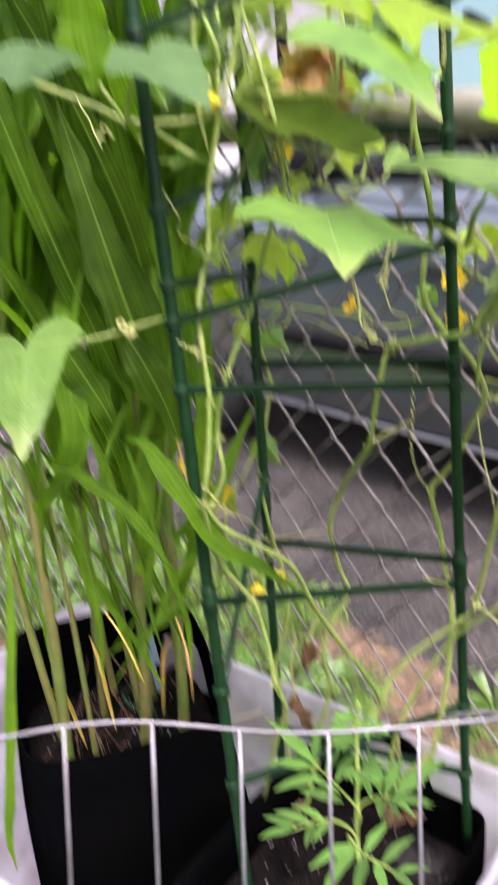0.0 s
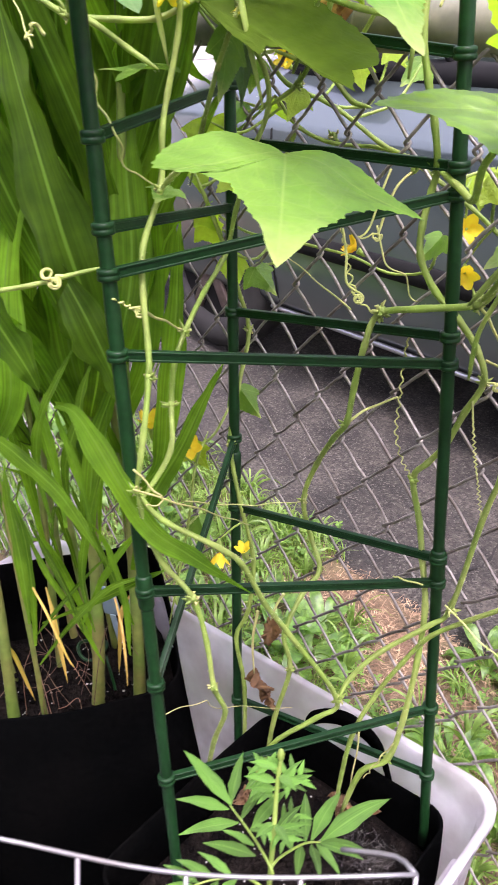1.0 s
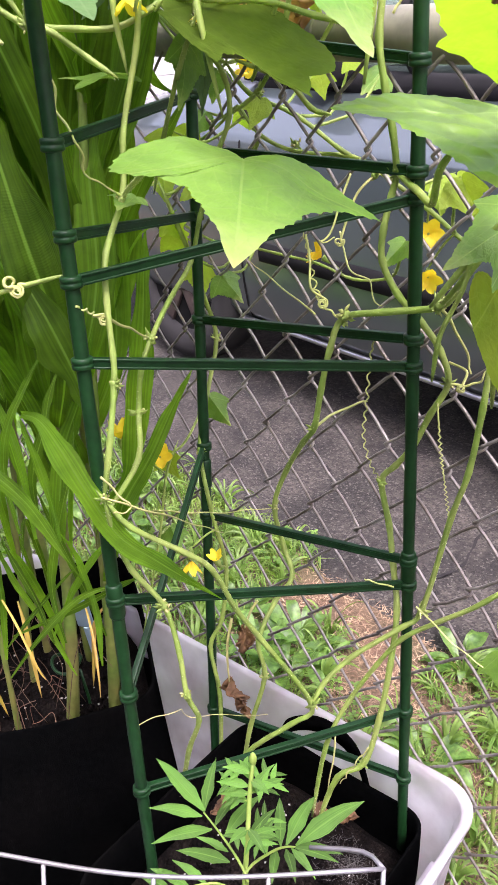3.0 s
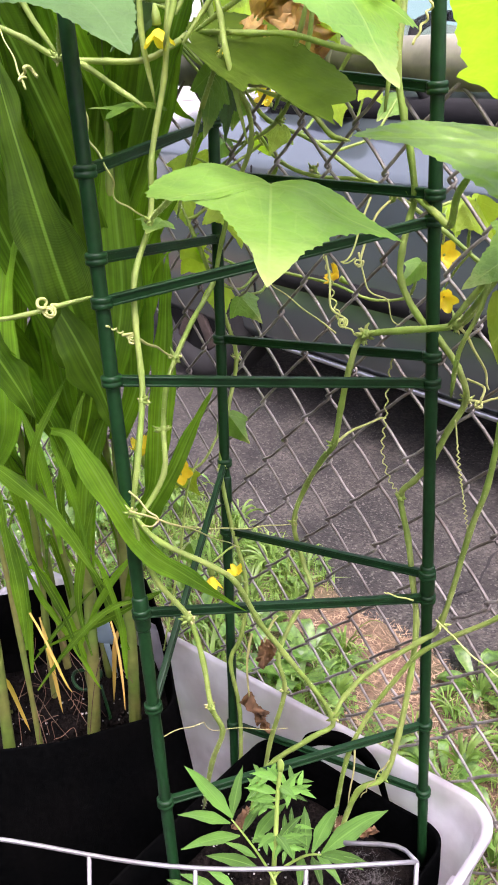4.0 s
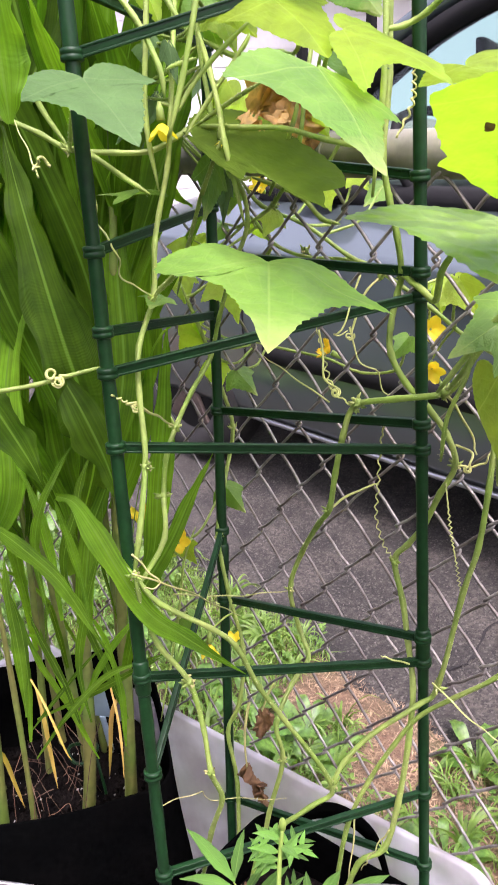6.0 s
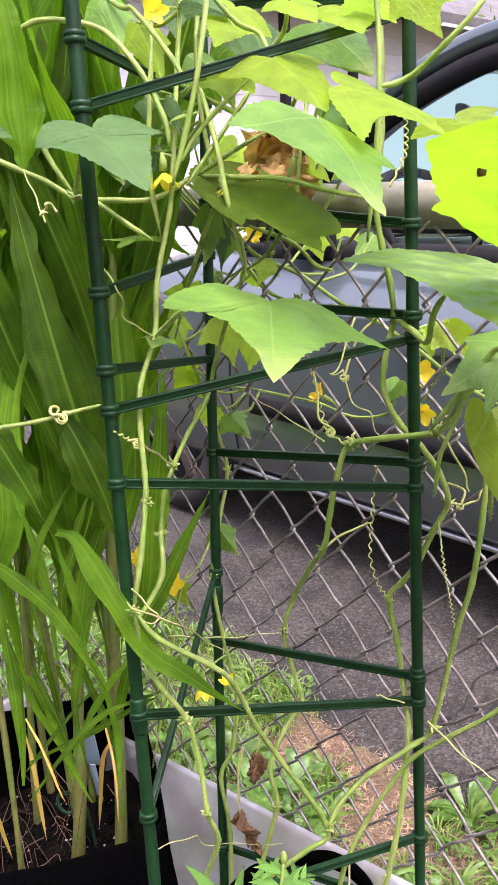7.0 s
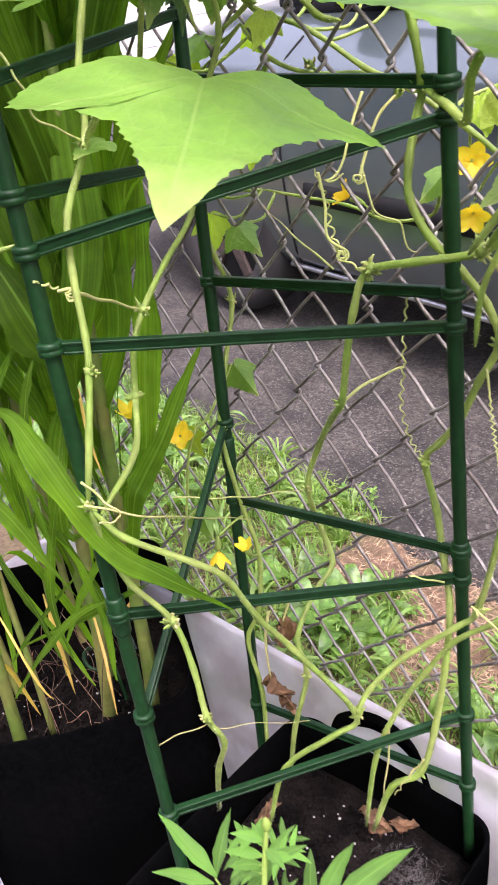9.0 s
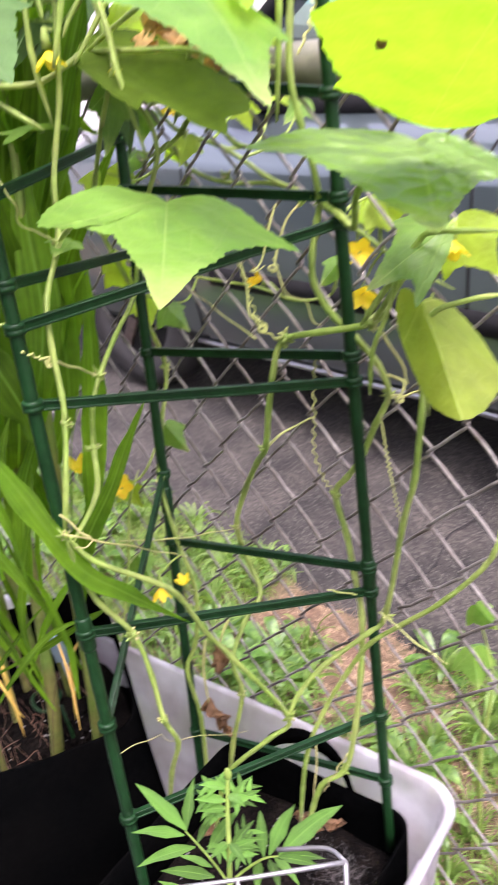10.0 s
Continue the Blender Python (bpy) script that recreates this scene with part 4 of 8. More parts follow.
def build_trellis():
    trellis = thing("plant_trellis", (0.055, 0.85, 0.44), "three-legged trellis of dark green coated stakes in a grow bag", "trellis")
    poles = {}
    for key in POLES:
        zs = np.linspace(0.40, 1.75, 46)
        path = [pole_at(key, z) for z in zs]
        rad = [0.0053 + 0.0004 * (i % 3 == 0) for i in range(len(zs))]
        poles[key] = part("stake", tube(path, rad, 10), GREEN_PLASTIC, trellis)
        for z in (0.805 if key == "a" else 0.775 if key == "b" else 0.79, 1.39):
            ends = [pole_at(key, z - 0.016), pole_at(key, z - 0.014), pole_at(key, z + 0.014), pole_at(key, z + 0.016)]
            part("joint_sleeve", tube(ends, [0.0058, 0.0068, 0.0068, 0.0058], 12), GREEN_PLASTIC, poles[key])
    for k0, z0, k1, z1 in BARS:
        a, b = pole_at(k0, z0), pole_at(k1, z1)
        d = (b - a) / np.linalg.norm(b - a)
        u = a + d * 0.006
        v = b - d * 0.006
        up = np.array((0, 0, 0.0031))
        side = np.cross(d, (0, 0, 1)) * 0.0014
        body = joined(bar_between(u, v, 0.0034, 0.0072, 0.0008), *[bar_between(u + s * up, v + s * up, 0.0052, 0.0018, 0.0005) for s in (1, -1)])
        bar = part("crossbar", body, GREEN_PLASTIC, trellis)
        for key, z, out in ((k0, z0, d), (k1, z1, -d)):
            c = pole_at(key, z)
            ax = pole_at(key, z + 0.0045) - c
            ring = [c - ax, c - ax * 0.8, c - ax * 0.15, c, c + ax * 0.15, c + ax * 0.8, c + ax]
            part("clip", tube(ring, [0.0066, 0.0080, 0.0080, 0.0072, 0.0080, 0.0080, 0.0066], 14), GREEN_PLASTIC, bar)


BARS = [("a", 1.063, "b", 1.099), ("a", 1.005, "b", 0.968), ("a", 0.805, "b", 0.755), ("a", 0.604, "b", 0.601), ("a", 1.282, "b", 1.345), ("c", 0.955, "b", 0.991), ("c", 0.741, "b", 0.781), ("c", 0.482, "b", 0.508), ("c", 1.113, "b", 1.118), ("c", 1.210, "b", 1.191), ("c", 1.391, "b", 1.357), ("a", 1.152, "c", 1.159), ("a", 1.094, "c", 1.054), ("a", 0.710, "c", 0.821), ("a", 1.328, "c", 1.304)]
build_trellis()


# ---- plants: shapes ----
HALF_LEAF = [(0.0, 0.09), (0.07, -0.01), (0.22, -0.04), (0.37, 0.02), (0.50, 0.14), (0.65, 0.345), (0.425, 0.405), (0.30, 0.54), (0.20, 0.70), (0.085, 0.87), (0.0, 1.03)]


# a lopsided leaf: a pointed lobe on one side, a blunt one on the other
POINTED_HALF = [(0.0, 0.11), (0.06, 0.00), (0.20, -0.05), (0.36, 0.00), (0.52, 0.15), (0.66, 0.345), (0.45, 0.40), (0.29, 0.53), (0.15, 0.76), (0.0, 1.02)]
BLUNT_HALF = [(0.0, 0.11), (0.06, 0.00), (0.20, -0.08), (0.41, -0.09), (0.59, -0.01), (0.665, 0.14), (0.655, 0.34), (0.44, 0.38), (0.27, 0.43), (0.19, 0.62), (0.095, 0.83), (0.0, 1.02)]
TORN_LEAF = [(0.0, 0.08), (0.06, 0.00), (0.20, -0.06), (0.42, 0.0), (0.58, 0.15), (0.62, 0.36), (0.54, 0.58), (0.44, 0.80), (0.30, 0.93), (0.13, 0.90), (0.0, 1.0)]
CORNERED_HALF = [(0.0, 0.05), (0.14, 0.02), (0.34, 0.08), (0.52, 0.20), (0.67, 0.335), (0.60, 0.47), (0.54, 0.59), (0.47, 0.69), (0.50, 0.755), (0.36, 0.80), (0.23, 0.88), (0.10, 0.96), (0.0, 1.0)]
LOBED_LEAF = (POINTED_HALF, BLUNT_HALF)


ROUND_LEAF = [(0.0, 0.05), (0.14, -0.06), (0.34, -0.07), (0.53, 0.06), (0.64, 0.345), (0.60, 0.54), (0.50, 0.70), (0.34, 0.84), (0.16, 0.95), (0.0, 1.0)]


def leaf_outline(per=8, tooth=0.011, seed=0, half=HALF_LEAF):
    """The rim of a lobed, toothed cucumber leaf: u across, v from the stalk to the tip."""
    if isinstance(half, tuple):
        one, two = (leaf_outline(per, tooth, seed, h) for h in half)
        i, k = one.index(half[0][-1]), two.index(half[1][-1])
        return one[:i + 1] + two[k + 1:]
    rng = random.Random(seed)
    right = []
    for (u0, v0), (u1, v1) in zip(half, half[1:]):
        count = max(1, round(per * math.hypot(u1 - u0, v1 - v0) / 0.19))
        for k in range(count):
            t = k / count
            out = tooth * (1 if len(right) % 3 == 1 else -0.3) * rng.uniform(0.5, 1.3) * min(1.0, 8 * abs(u0) + 0.15) * max(0.0, min(1.0, 4 * (0.94 - v0 - (v1 - v0) * t)))
            du, dv = u1 - u0, v1 - v0
            n = math.hypot(du, dv)
            swell = 0.012 * math.sin(math.pi * t)
            right.append((max(0.0, u0 + du * t + (out + swell) * dv / n), v0 + dv * t - (out + swell) * du / n))
    right[0] = (0.0, 0.06)
    left = [(-u, v) for u, v in reversed(right[1:])]
    return right + [half[-1]] + left


def leaf_sheet(stalk, tip, left, right, cup=0.10, seed=0, rings=8, pucker=0.006, half=HALF_LEAF):
    """Spans a lobed leaf between four places: where its stalk joins, its tip, and its two side lobes."""
    stalk, tip, left, right = (np.array(p, float) for p in (stalk, tip, left, right))
    along = tip - stalk
    mid = stalk + 0.33 * along
    normal = np.cross(right - left, along)
    normal /= np.linalg.norm(normal)
    if normal[2] < 0:
        normal = -normal
    size = np.linalg.norm(along)
    centre = (0.0, 0.16)
    rim = leaf_outline(seed=seed, half=half, tooth=0.006 if half is ROUND_LEAF or half[0] is ROUND_LEAF else 0.011)
    flat, faces = [centre], []
    n = len(rim)
    for r in range(1, rings + 1):
        t = r / rings
        for u, v in rim:
            flat.append((centre[0] + (u - centre[0]) * t, centre[1] + (v - centre[1]) * t))
    for k in range(n):
        faces.append((0, 1 + k, 1 + (k + 1) % n))
    for r in range(rings - 1):
        for k in range(n):
            j = (k + 1) % n
            faces.append((1 + r * n + k, 1 + (r + 1) * n + k, 1 + (r + 1) * n + j, 1 + r * n + j))
    verts = []
    for u, v in flat:
        wing = (right - mid) if u > 0 else (mid - left)
        # towards the tip the blade runs square to its midrib
        wing = wing - along * (wing @ along) / size ** 2 * max(0.0, min(1.0, (v - 0.40) / 0.35))
        p = stalk + v * along + (u / 0.62) * wing
        rr = (u / 0.62) ** 2 + (v - 0.33) ** 2
        vein = abs(math.sin(2.5 * math.atan2(u, v - 0.05 + 1e-6)))
        p = p + normal * size * (cup * (0.22 - 0.5 * rr) + 0.004 * (vein - 0.5) * min(1.0, rr * 3)
                                 + pucker * 1.6 * noise.noise((u * 6 + seed, v * 6, 0.3)) + 0.035 * noise.noise((u * 2.2, v * 2.2, seed * 3.1)))
        verts.append(p)
    return verts, faces, [(u + 2, v + 2) for u, v in flat]


def blade(path, width, facing, fold=0.25, wave=0.06, seed=0, taper=(0.35, 1.0, 0.0), across=3, step=4, twist=0.0, ragged=0.0):
    """A long grass-like leaf along a path. taper: share of the width at its foot, at its widest and at its tip."""
    pts = smooth_path(path, step)
    n = len(pts)
    face = np.array(facing, float)
    verts, uvs, faces = [], [], []
    cols = 2 * across + 1
    length = 0.0
    for i, (p, (t, s0, u0)) in enumerate(zip(pts, frames_along(pts))):
        if i:
            length += np.linalg.norm(p - pts[i - 1])
        q = i / (n - 1)
        side = np.cross(t, face)
        if np.linalg.norm(side) < 0.15:
            side = s0
        side = side / np.linalg.norm(side)
        up = np.cross(side, t)
        if twist:
            a = twist * (q + 0.35 * math.sin(q * 5.3 + seed))
            side, up = side * math.cos(a) + up * math.sin(a), up * math.cos(a) - side * math.sin(a)
        w = width / 2 * (taper[0] + (taper[1] - taper[0]) * min(1.0, q / 0.35) if q < 0.35 else taper[1] + (taper[2] - taper[1]) * ((q - 0.35) / 0.65) ** 1.8)
        w = max(w, width * 0.012)
        for k in range(cols):
            v = (k - across) / across
            lift = abs(v) * fold * w + wave * width * v * v * (math.sin(q * 15 + seed + (1.7 if v > 0 else 0)) + 0.5 * math.sin(q * 37 + 2 * seed + (0.9 if v > 0 else 0)))
            rag = 1 + ragged * noise.noise((q * 9 + seed * 1.7, 2.0 if v > 0 else 7.0, seed * 0.31)) * abs(v) ** 3
            verts.append(p + side * v * w * rag + up * lift)
            uvs.append((length, v))
    for i in range(n - 1):
        for k in range(cols - 1):
            faces.append((i * cols + k, i * cols + k + 1, (i + 1) * cols + k + 1, (i + 1) * cols + k))
    return verts, faces, uvs


def stem_shape(points, r0, r1, sides=9, step=4, swell=True):
    path = smooth_path(points, step)
    n = len(path)
    rad = [0.90 * (r0 + (r1 - r0) * i / (n - 1)) for i in range(n)]
    if swell:
        rad = [r * (1.18 if i % step == 0 else 1.0) for i, r in enumerate(rad)]
    for i, k in ((0, 0.4), (1, 0.8), (n - 2, 0.7), (n - 1, 0.25)):
        rad[i] *= k
    # every other edge stands a little proud, as on an angular stem
    verts, faces = tube(path, rad, 10)
    for i, p in enumerate(path):
        for k in range(0, 10, 2):
            verts[i * 10 + k] = p + (verts[i * 10 + k] - p) * 1.16
    return verts, faces


def bristles(points, r0, r1, step=4):
    """Short stiff hairs along a stem."""
    path = smooth_path(points, step)
    n = len(path)
    rad = [0.90 * (r0 + (r1 - r0) * i / (n - 1)) for i in range(n)]
    verts, faces = [], []
    rng = np.random.RandomState(n)
    for i in range(n - 1):
        a, b = np.array(path[i]), np.array(path[i + 1])
        gap = b - a
        for k in range(int(np.linalg.norm(gap) / 0.0007)):
            d = np.cross(gap, rng.normal(0, 1, 3))
            d /= max(np.linalg.norm(d), 1e-9)
            w = np.cross(gap, d)
            w *= 0.00016 / max(np.linalg.norm(w), 1e-9)
            c = a + gap * rng.uniform() + d * rad[i] * 0.95
            m = len(verts)
            verts += [c - w, c + w, c + d * rng.uniform(0.0008, 0.0017)]
            faces.append((m, m + 1, m + 2))
    return verts, faces


def coil(points, amp, turns, r=0.0007):
    """A tendril that winds round its own path."""
    path = smooth_path(points, 14)
    n = len(path)
    out = []
    for i, (p, (t, s, u)) in enumerate(zip(path, frames_along(path))):
        q = i / (n - 1)
        a = 2 * math.pi * turns * q
        k = amp * min(1.0, 4 * q, 6 * (1 - q) + 0.2)
        out.append(p + k * (math.cos(a) * s + math.sin(a) * u))
    return tube(out, [r * (1.3 - 0.6 * i / n) for i in range(n)], 5)


def flower_shape(at, facing, size, seed=0, closed=0.3):
    """Five crinkled petals."""
    rng = random.Random(seed)
    f = Vector(facing).normalized()
    m = f.to_track_quat("Z", "Y").to_matrix()
    verts, faces = [], []
    for k in range(5):
        a = 2 * math.pi * k / 5 + rng.uniform(-0.2, 0.2)
        base = len(verts)
        for i in range(6):
            q = i / 5
            w = 0.40 * math.sin(math.pi * min(0.97, 0.12 + 0.80 * q)) * size
            for j in (-1, -0.5, 0, 0.5, 1):
                r = size * (0.08 + 0.92 * q)
                z = size * (closed * q + 0.10 * abs(j) + 0.06 * math.sin(9 * q + 3 * j + k))
                x, y = r * math.cos(a) - j * w * math.sin(a), r * math.sin(a) + j * w * math.cos(a)
                verts.append(np.array(Vector(at) + m @ Vector((x, y, z))))
        for i in range(5):
            for j in range(4):
                faces.append((base + i * 5 + j, base + i * 5 + j + 1, base + (i + 1) * 5 + j + 1, base + (i + 1) * 5 + j))
    return verts, faces


def crumpled(at, size, hang, seed, n=20, slim=1.0):
    """A withered leaf, rolled in on itself, with sharp creases and a ragged rim. hang: the way that it droops."""
    h = Vector(hang).normalized()
    m = h.to_track_quat("Z", "Y").to_matrix()
    verts, faces = [], []
    for i in range(n):
        for j in range(n):
            u, v = i / (n - 1), 2 * j / (n - 1) - 1
            w = math.sin(math.pi * min(0.97, 0.06 + 0.86 * u)) ** 0.8 * (1 + 0.35 * noise.noise((u * 7, 3.0 if v > 0 else 8.0, seed)) * abs(v))
            a = v * w * (2.0 + 0.9 * noise.noise((u * 2.5, v, seed + 2.0)))
            crease = abs(noise.noise((u * 4, v * 5, seed + 9.0))) + 0.5 * abs(noise.noise((u * 10, v * 12, seed + 5.0)))
            r = slim * size * (0.20 + 0.55 * crease) * (0.25 + w)
            sway = size * 0.35 * noise.noise((u * 2, 0.5, seed + 7.0))
            p = Vector((r * math.cos(a) + sway, r * math.sin(a), size * (u * 1.15 + 0.16 * noise.noise((u * 4, v * 6, seed + 4.0)) - 0.18 * v * v)))
            verts.append(np.array(Vector(at) + m @ p))
    for i in range(n - 1):
        for j in range(n - 1):
            faces.append((i * n + j, i * n + j + 1, (i + 1) * n + j + 1, (i + 1) * n + j))
    return verts, faces


# ---- the cucumber plant ----
cucumber = thing("cucumber_plant", (0.09, 0.81, 0.42), "climbing cucumber vine with broad leaves and yellow flowers on trellis", "cucumber plant")


def vine(points, r0=0.0040, r1=0.0034):
    ob = part("stem", stem_shape(points, r0, r1), STEM, cucumber)
    part("bristle", bristles(points, r0, r1), BRISTLE, ob, "short pale stiff hairs")["kind"] = "stuff"
    return ob


def leaf(stalk, tip, left, right, mat=CUCUMBER_LEAF, cup=0.10, seed=0, label="", half=HALF_LEAF):
    return part("leaf", leaf_sheet(stalk, tip, left, right, cup, seed, half=half), mat, cucumber, label)


def blemish(at, r):
    """A small eaten hole with a dead rim."""
    at = np.array(at)
    side, up, normal = np.array((0.98, 0.17, 0.0)), np.array((-0.15, 0.85, -0.50)), np.array((-0.09, 0.50, 0.86))
    rim = [(side * math.cos(a) + up * math.sin(a)) * r * (1 + 0.35 * math.sin(3 * a + 0.6)) for a in np.linspace(0, 2 * math.pi, 14, endpoint=False)]
    loops = [[at + p * k + normal * h for p in rim] for k, h in ((0.3, -0.0040), (1.0, -0.0030), (1.0, 0.0030), (0.3, 0.0040))]
    part("blemish", loft(loops, True, True), DRY_LEAF, cucumber, "small dead brown hole")


def petiole(points, r=0.0028):
    ob = part("leaf_stalk", stem_shape(points, r, r * 0.8, 8, 4, False), STEM, cucumber)
    part("bristle", bristles(points, r, r * 0.8), BRISTLE, ob, "short pale stiff hairs")["kind"] = "stuff"
    return ob


def tendril(points, amp=0.002, turns=8, r=0.0007):
    return part("tendril", coil(points, amp, turns, r), TENDRIL, cucumber)


def flower(at, facing, size=0.016, seed=0, closed=0.5):
    ob = part("flower", flower_shape(at, facing, size, seed, closed), PETAL, cucumber, "crinkled yellow flower")
    f = Vector(facing).normalized() * 0.010
    part("calyx", tube([np.array(Vector(at) - f * 1.6), np.array(Vector(at) - f), np.array(Vector(at) - f * 0.2)], [0.0012, 0.0030, 0.0036], 7), STEM, ob)
    return ob


def withered(at, size, hang=(0, 0, -1), seed=0, mat=DRY_LEAF):
    return part("withered_leaf", crumpled(at, size, hang, seed, slim=1.0 if mat is TAN_LEAF else 0.6), mat, cucumber, "curled brown dead leaf")


def bud(at, seed=0, size=0.0074):
    """The hairy knot at a joint of the stem, with small shoots."""
    rng = np.random.RandomState(seed)
    at = np.array(at)
    shapes = [tube([at + np.array((0, 0, -size * 0.7)), at, at + np.array((0, 0, size * 0.7))], [size * 0.45, size * 0.85, size * 0.4], 7)]
    for k in range(5):
        d = rng.normal(0, 1, 3)
        d /= np.linalg.norm(d)
        shapes.append(tube([at, at + d * size * 1.1, at + d * size * 1.9 + np.array((0, 0, size * 0.4))], [size * 0.28, size * 0.32, size * 0.03], 5))
    ob = part("bud", joined(*shapes), STEM, cucumber)
    dry = []
    for k in range(4):
        d = rng.normal(0, 1, 3)
        d /= np.linalg.norm(d)
        e = at + d * size * 1.1
        dry.append(tube([at + d * size * 0.5, e, e + rng.normal(0, size * 0.35, 3)], [size * 0.22, size * 0.26, size * 0.10], 5))
    part("dried_tip", joined(*dry), TENDRIL, ob, "dried beige flower remains")
    return ob


# stems, joint by joint
vine([(0.069, 0.797, 0.495), (0.080, 0.815, 0.570), (0.116, 0.843, 0.620), (0.130, 0.860, 0.645), (0.109, 0.817, 0.738), (0.107, 0.794, 0.781), (0.104, 0.774, 0.830), (0.100, 0.753, 0.855), (0.081, 0.718, 0.886), (0.070, 0.705, 0.912)], 0.0025, 0.0021)
vine([(0.070, 0.705, 0.912), (0.068, 0.717, 0.953), (0.058, 0.732, 0.991), (0.051, 0.738, 1.010), (0.041, 0.744, 1.046), (0.031, 0.754, 1.077), (0.014, 0.783, 1.109), (0.011, 0.790, 1.147), (0.006, 0.800, 1.170), (0.007, 0.811, 1.205), (0.007, 0.817, 1.238), (-0.003, 0.829, 1.271), (-0.019, 0.848, 1.323), (-0.039, 0.873, 1.389), (-0.055, 0.897, 1.448)], 0.0023, 0.0021)
vine([(0.070, 0.705, 0.912), (0.068, 0.711, 0.876), (0.076, 0.717, 0.845), (0.087, 0.736, 0.806), (0.099, 0.738, 0.766), (0.108, 0.736, 0.725), (0.108, 0.746, 0.690), (0.086, 0.747, 0.634), (0.046, 0.760, 0.530)], 0.0021, 0.0023)
vine([(0.130, 0.860, 0.645), (0.131, 0.875, 0.663), (0.143, 0.900, 0.688), (0.172, 0.933, 0.721), (0.184, 0.945, 0.741), (0.210, 0.938, 0.853), (0.223, 0.937, 0.902), (0.230, 0.936, 0.959), (0.228, 0.944, 0.997), (0.229, 0.952, 1.053)], 0.0023, 0.0025)
vine([(0.118, 0.872, 0.468), (0.130, 0.880, 0.578), (0.141, 0.900, 0.632), (0.157, 0.917, 0.675), (0.175, 0.930, 0.711), (0.206, 0.940, 0.744), (0.244, 0.946, 0.784), (0.281, 0.961, 0.838), (0.286, 0.973, 0.892)], 0.0023, 0.0021)
vine([(0.119, 0.880, 0.454), (0.137, 0.889, 0.530), (0.155, 0.908, 0.550), (0.161, 0.920, 0.603), (0.166, 0.927, 0.675), (0.159, 0.941, 0.729), (0.146, 0.948, 0.771), (0.135, 0.953, 0.807), (0.125, 0.952, 0.848), (0.137, 0.955, 0.867), (0.150, 0.961, 0.889), (0.162, 0.966, 0.922), (0.175, 0.969, 0.953), (0.168, 0.964, 0.981), (0.157, 0.951, 1.006), (0.142, 0.940, 1.027), (0.130, 0.935, 1.051), (0.127, 0.938, 1.073), (0.126, 0.947, 1.098), (0.130, 0.947, 1.115), (0.132, 0.938, 1.146), (0.127, 0.934, 1.174), (0.121, 0.933, 1.205), (0.119, 0.939, 1.241), (0.117, 0.944, 1.263), (0.103, 0.960, 1.319), (0.091, 0.971, 1.378), (0.075, 0.990, 1.430)], 0.0029, 0.0024)
vine([(0.005, 0.872, 0.442), (0.018, 0.876, 0.520), (0.029, 0.890, 0.592), (0.019, 0.891, 0.632), (0.012, 0.922, 0.664), (0.010, 0.950, 0.682), (-0.013, 0.959, 0.707), (-0.013, 0.947, 0.762), (0.003, 0.950, 0.810), (0.050, 0.928, 0.868), (0.078, 0.914, 0.898), (0.085, 0.915, 0.936), (0.092, 0.918, 0.974), (0.098, 0.927, 1.000), (0.137, 0.932, 1.013), (0.181, 0.942, 1.025), (0.197, 0.943, 1.046), (0.213, 0.945, 1.070), (0.237, 0.954, 1.090)], 0.0025, 0.0028)
vine([(-0.036, 0.870, 0.390), (-0.044, 0.883, 0.513), (-0.056, 0.883, 0.582), (-0.051, 0.898, 0.617), (-0.052, 0.909, 0.682), (-0.068, 0.906, 0.750), (-0.081, 0.906, 0.819), (-0.093, 0.929, 0.871), (-0.104, 0.954, 0.923), (-0.103, 0.940, 0.973), (-0.109, 0.930, 1.016), (-0.109, 0.918, 1.047), (-0.115, 0.905, 1.087)], 0.0025, 0.0021)
vine([(0.052, 0.719, 0.889), (0.024, 0.766, 0.903), (-0.010, 0.792, 0.925), (-0.011, 0.799, 0.960), (-0.014, 0.814, 0.984), (-0.045, 0.857, 1.000), (-0.074, 0.905, 1.019), (-0.065, 0.912, 1.060), (-0.039, 0.910, 1.109), (-0.026, 0.919, 1.147), (-0.023, 0.912, 1.180), (-0.005, 0.872, 1.213), (-0.012, 0.872, 1.249), (-0.033, 0.881, 1.297), (-0.044, 0.890, 1.350), (-0.060, 0.916, 1.412)], 0.0023, 0.0020)
vine([(-0.025, 0.921, 1.149), (-0.001, 0.929, 1.166), (0.032, 0.919, 1.193), (0.052, 0.912, 1.222), (0.050, 0.921, 1.260), (0.040, 0.940, 1.302), (0.020, 0.952, 1.352)], 0.0019, 0.0019)
vine([(-0.122, 0.712, 1.261), (-0.095, 0.733, 1.245), (-0.075, 0.748, 1.234), (-0.056, 0.763, 1.221), (-0.032, 0.788, 1.217), (-0.014, 0.811, 1.217), (-0.003, 0.831, 1.227), (0.003, 0.843, 1.233), (0.047, 0.861, 1.231), (0.066, 0.882, 1.229), (0.104, 0.888, 1.220), (0.137, 0.904, 1.212)], 0.0023, 0.0020)
vine([(-0.056, 0.763, 1.221), (-0.042, 0.775, 1.215), (-0.030, 0.794, 1.198), (-0.008, 0.803, 1.185)], 0.0023, 0.0021)
vine([(-0.092, 0.742, 1.300), (-0.072, 0.750, 1.254), (-0.056, 0.763, 1.221)], 0.0020, 0.0021)
vine([(-0.027, 0.638, 1.053), (-0.013, 0.658, 1.055), (0.002, 0.678, 1.058), (0.016, 0.699, 1.063), (0.027, 0.724, 1.067)], 0.0019, 0.0016)
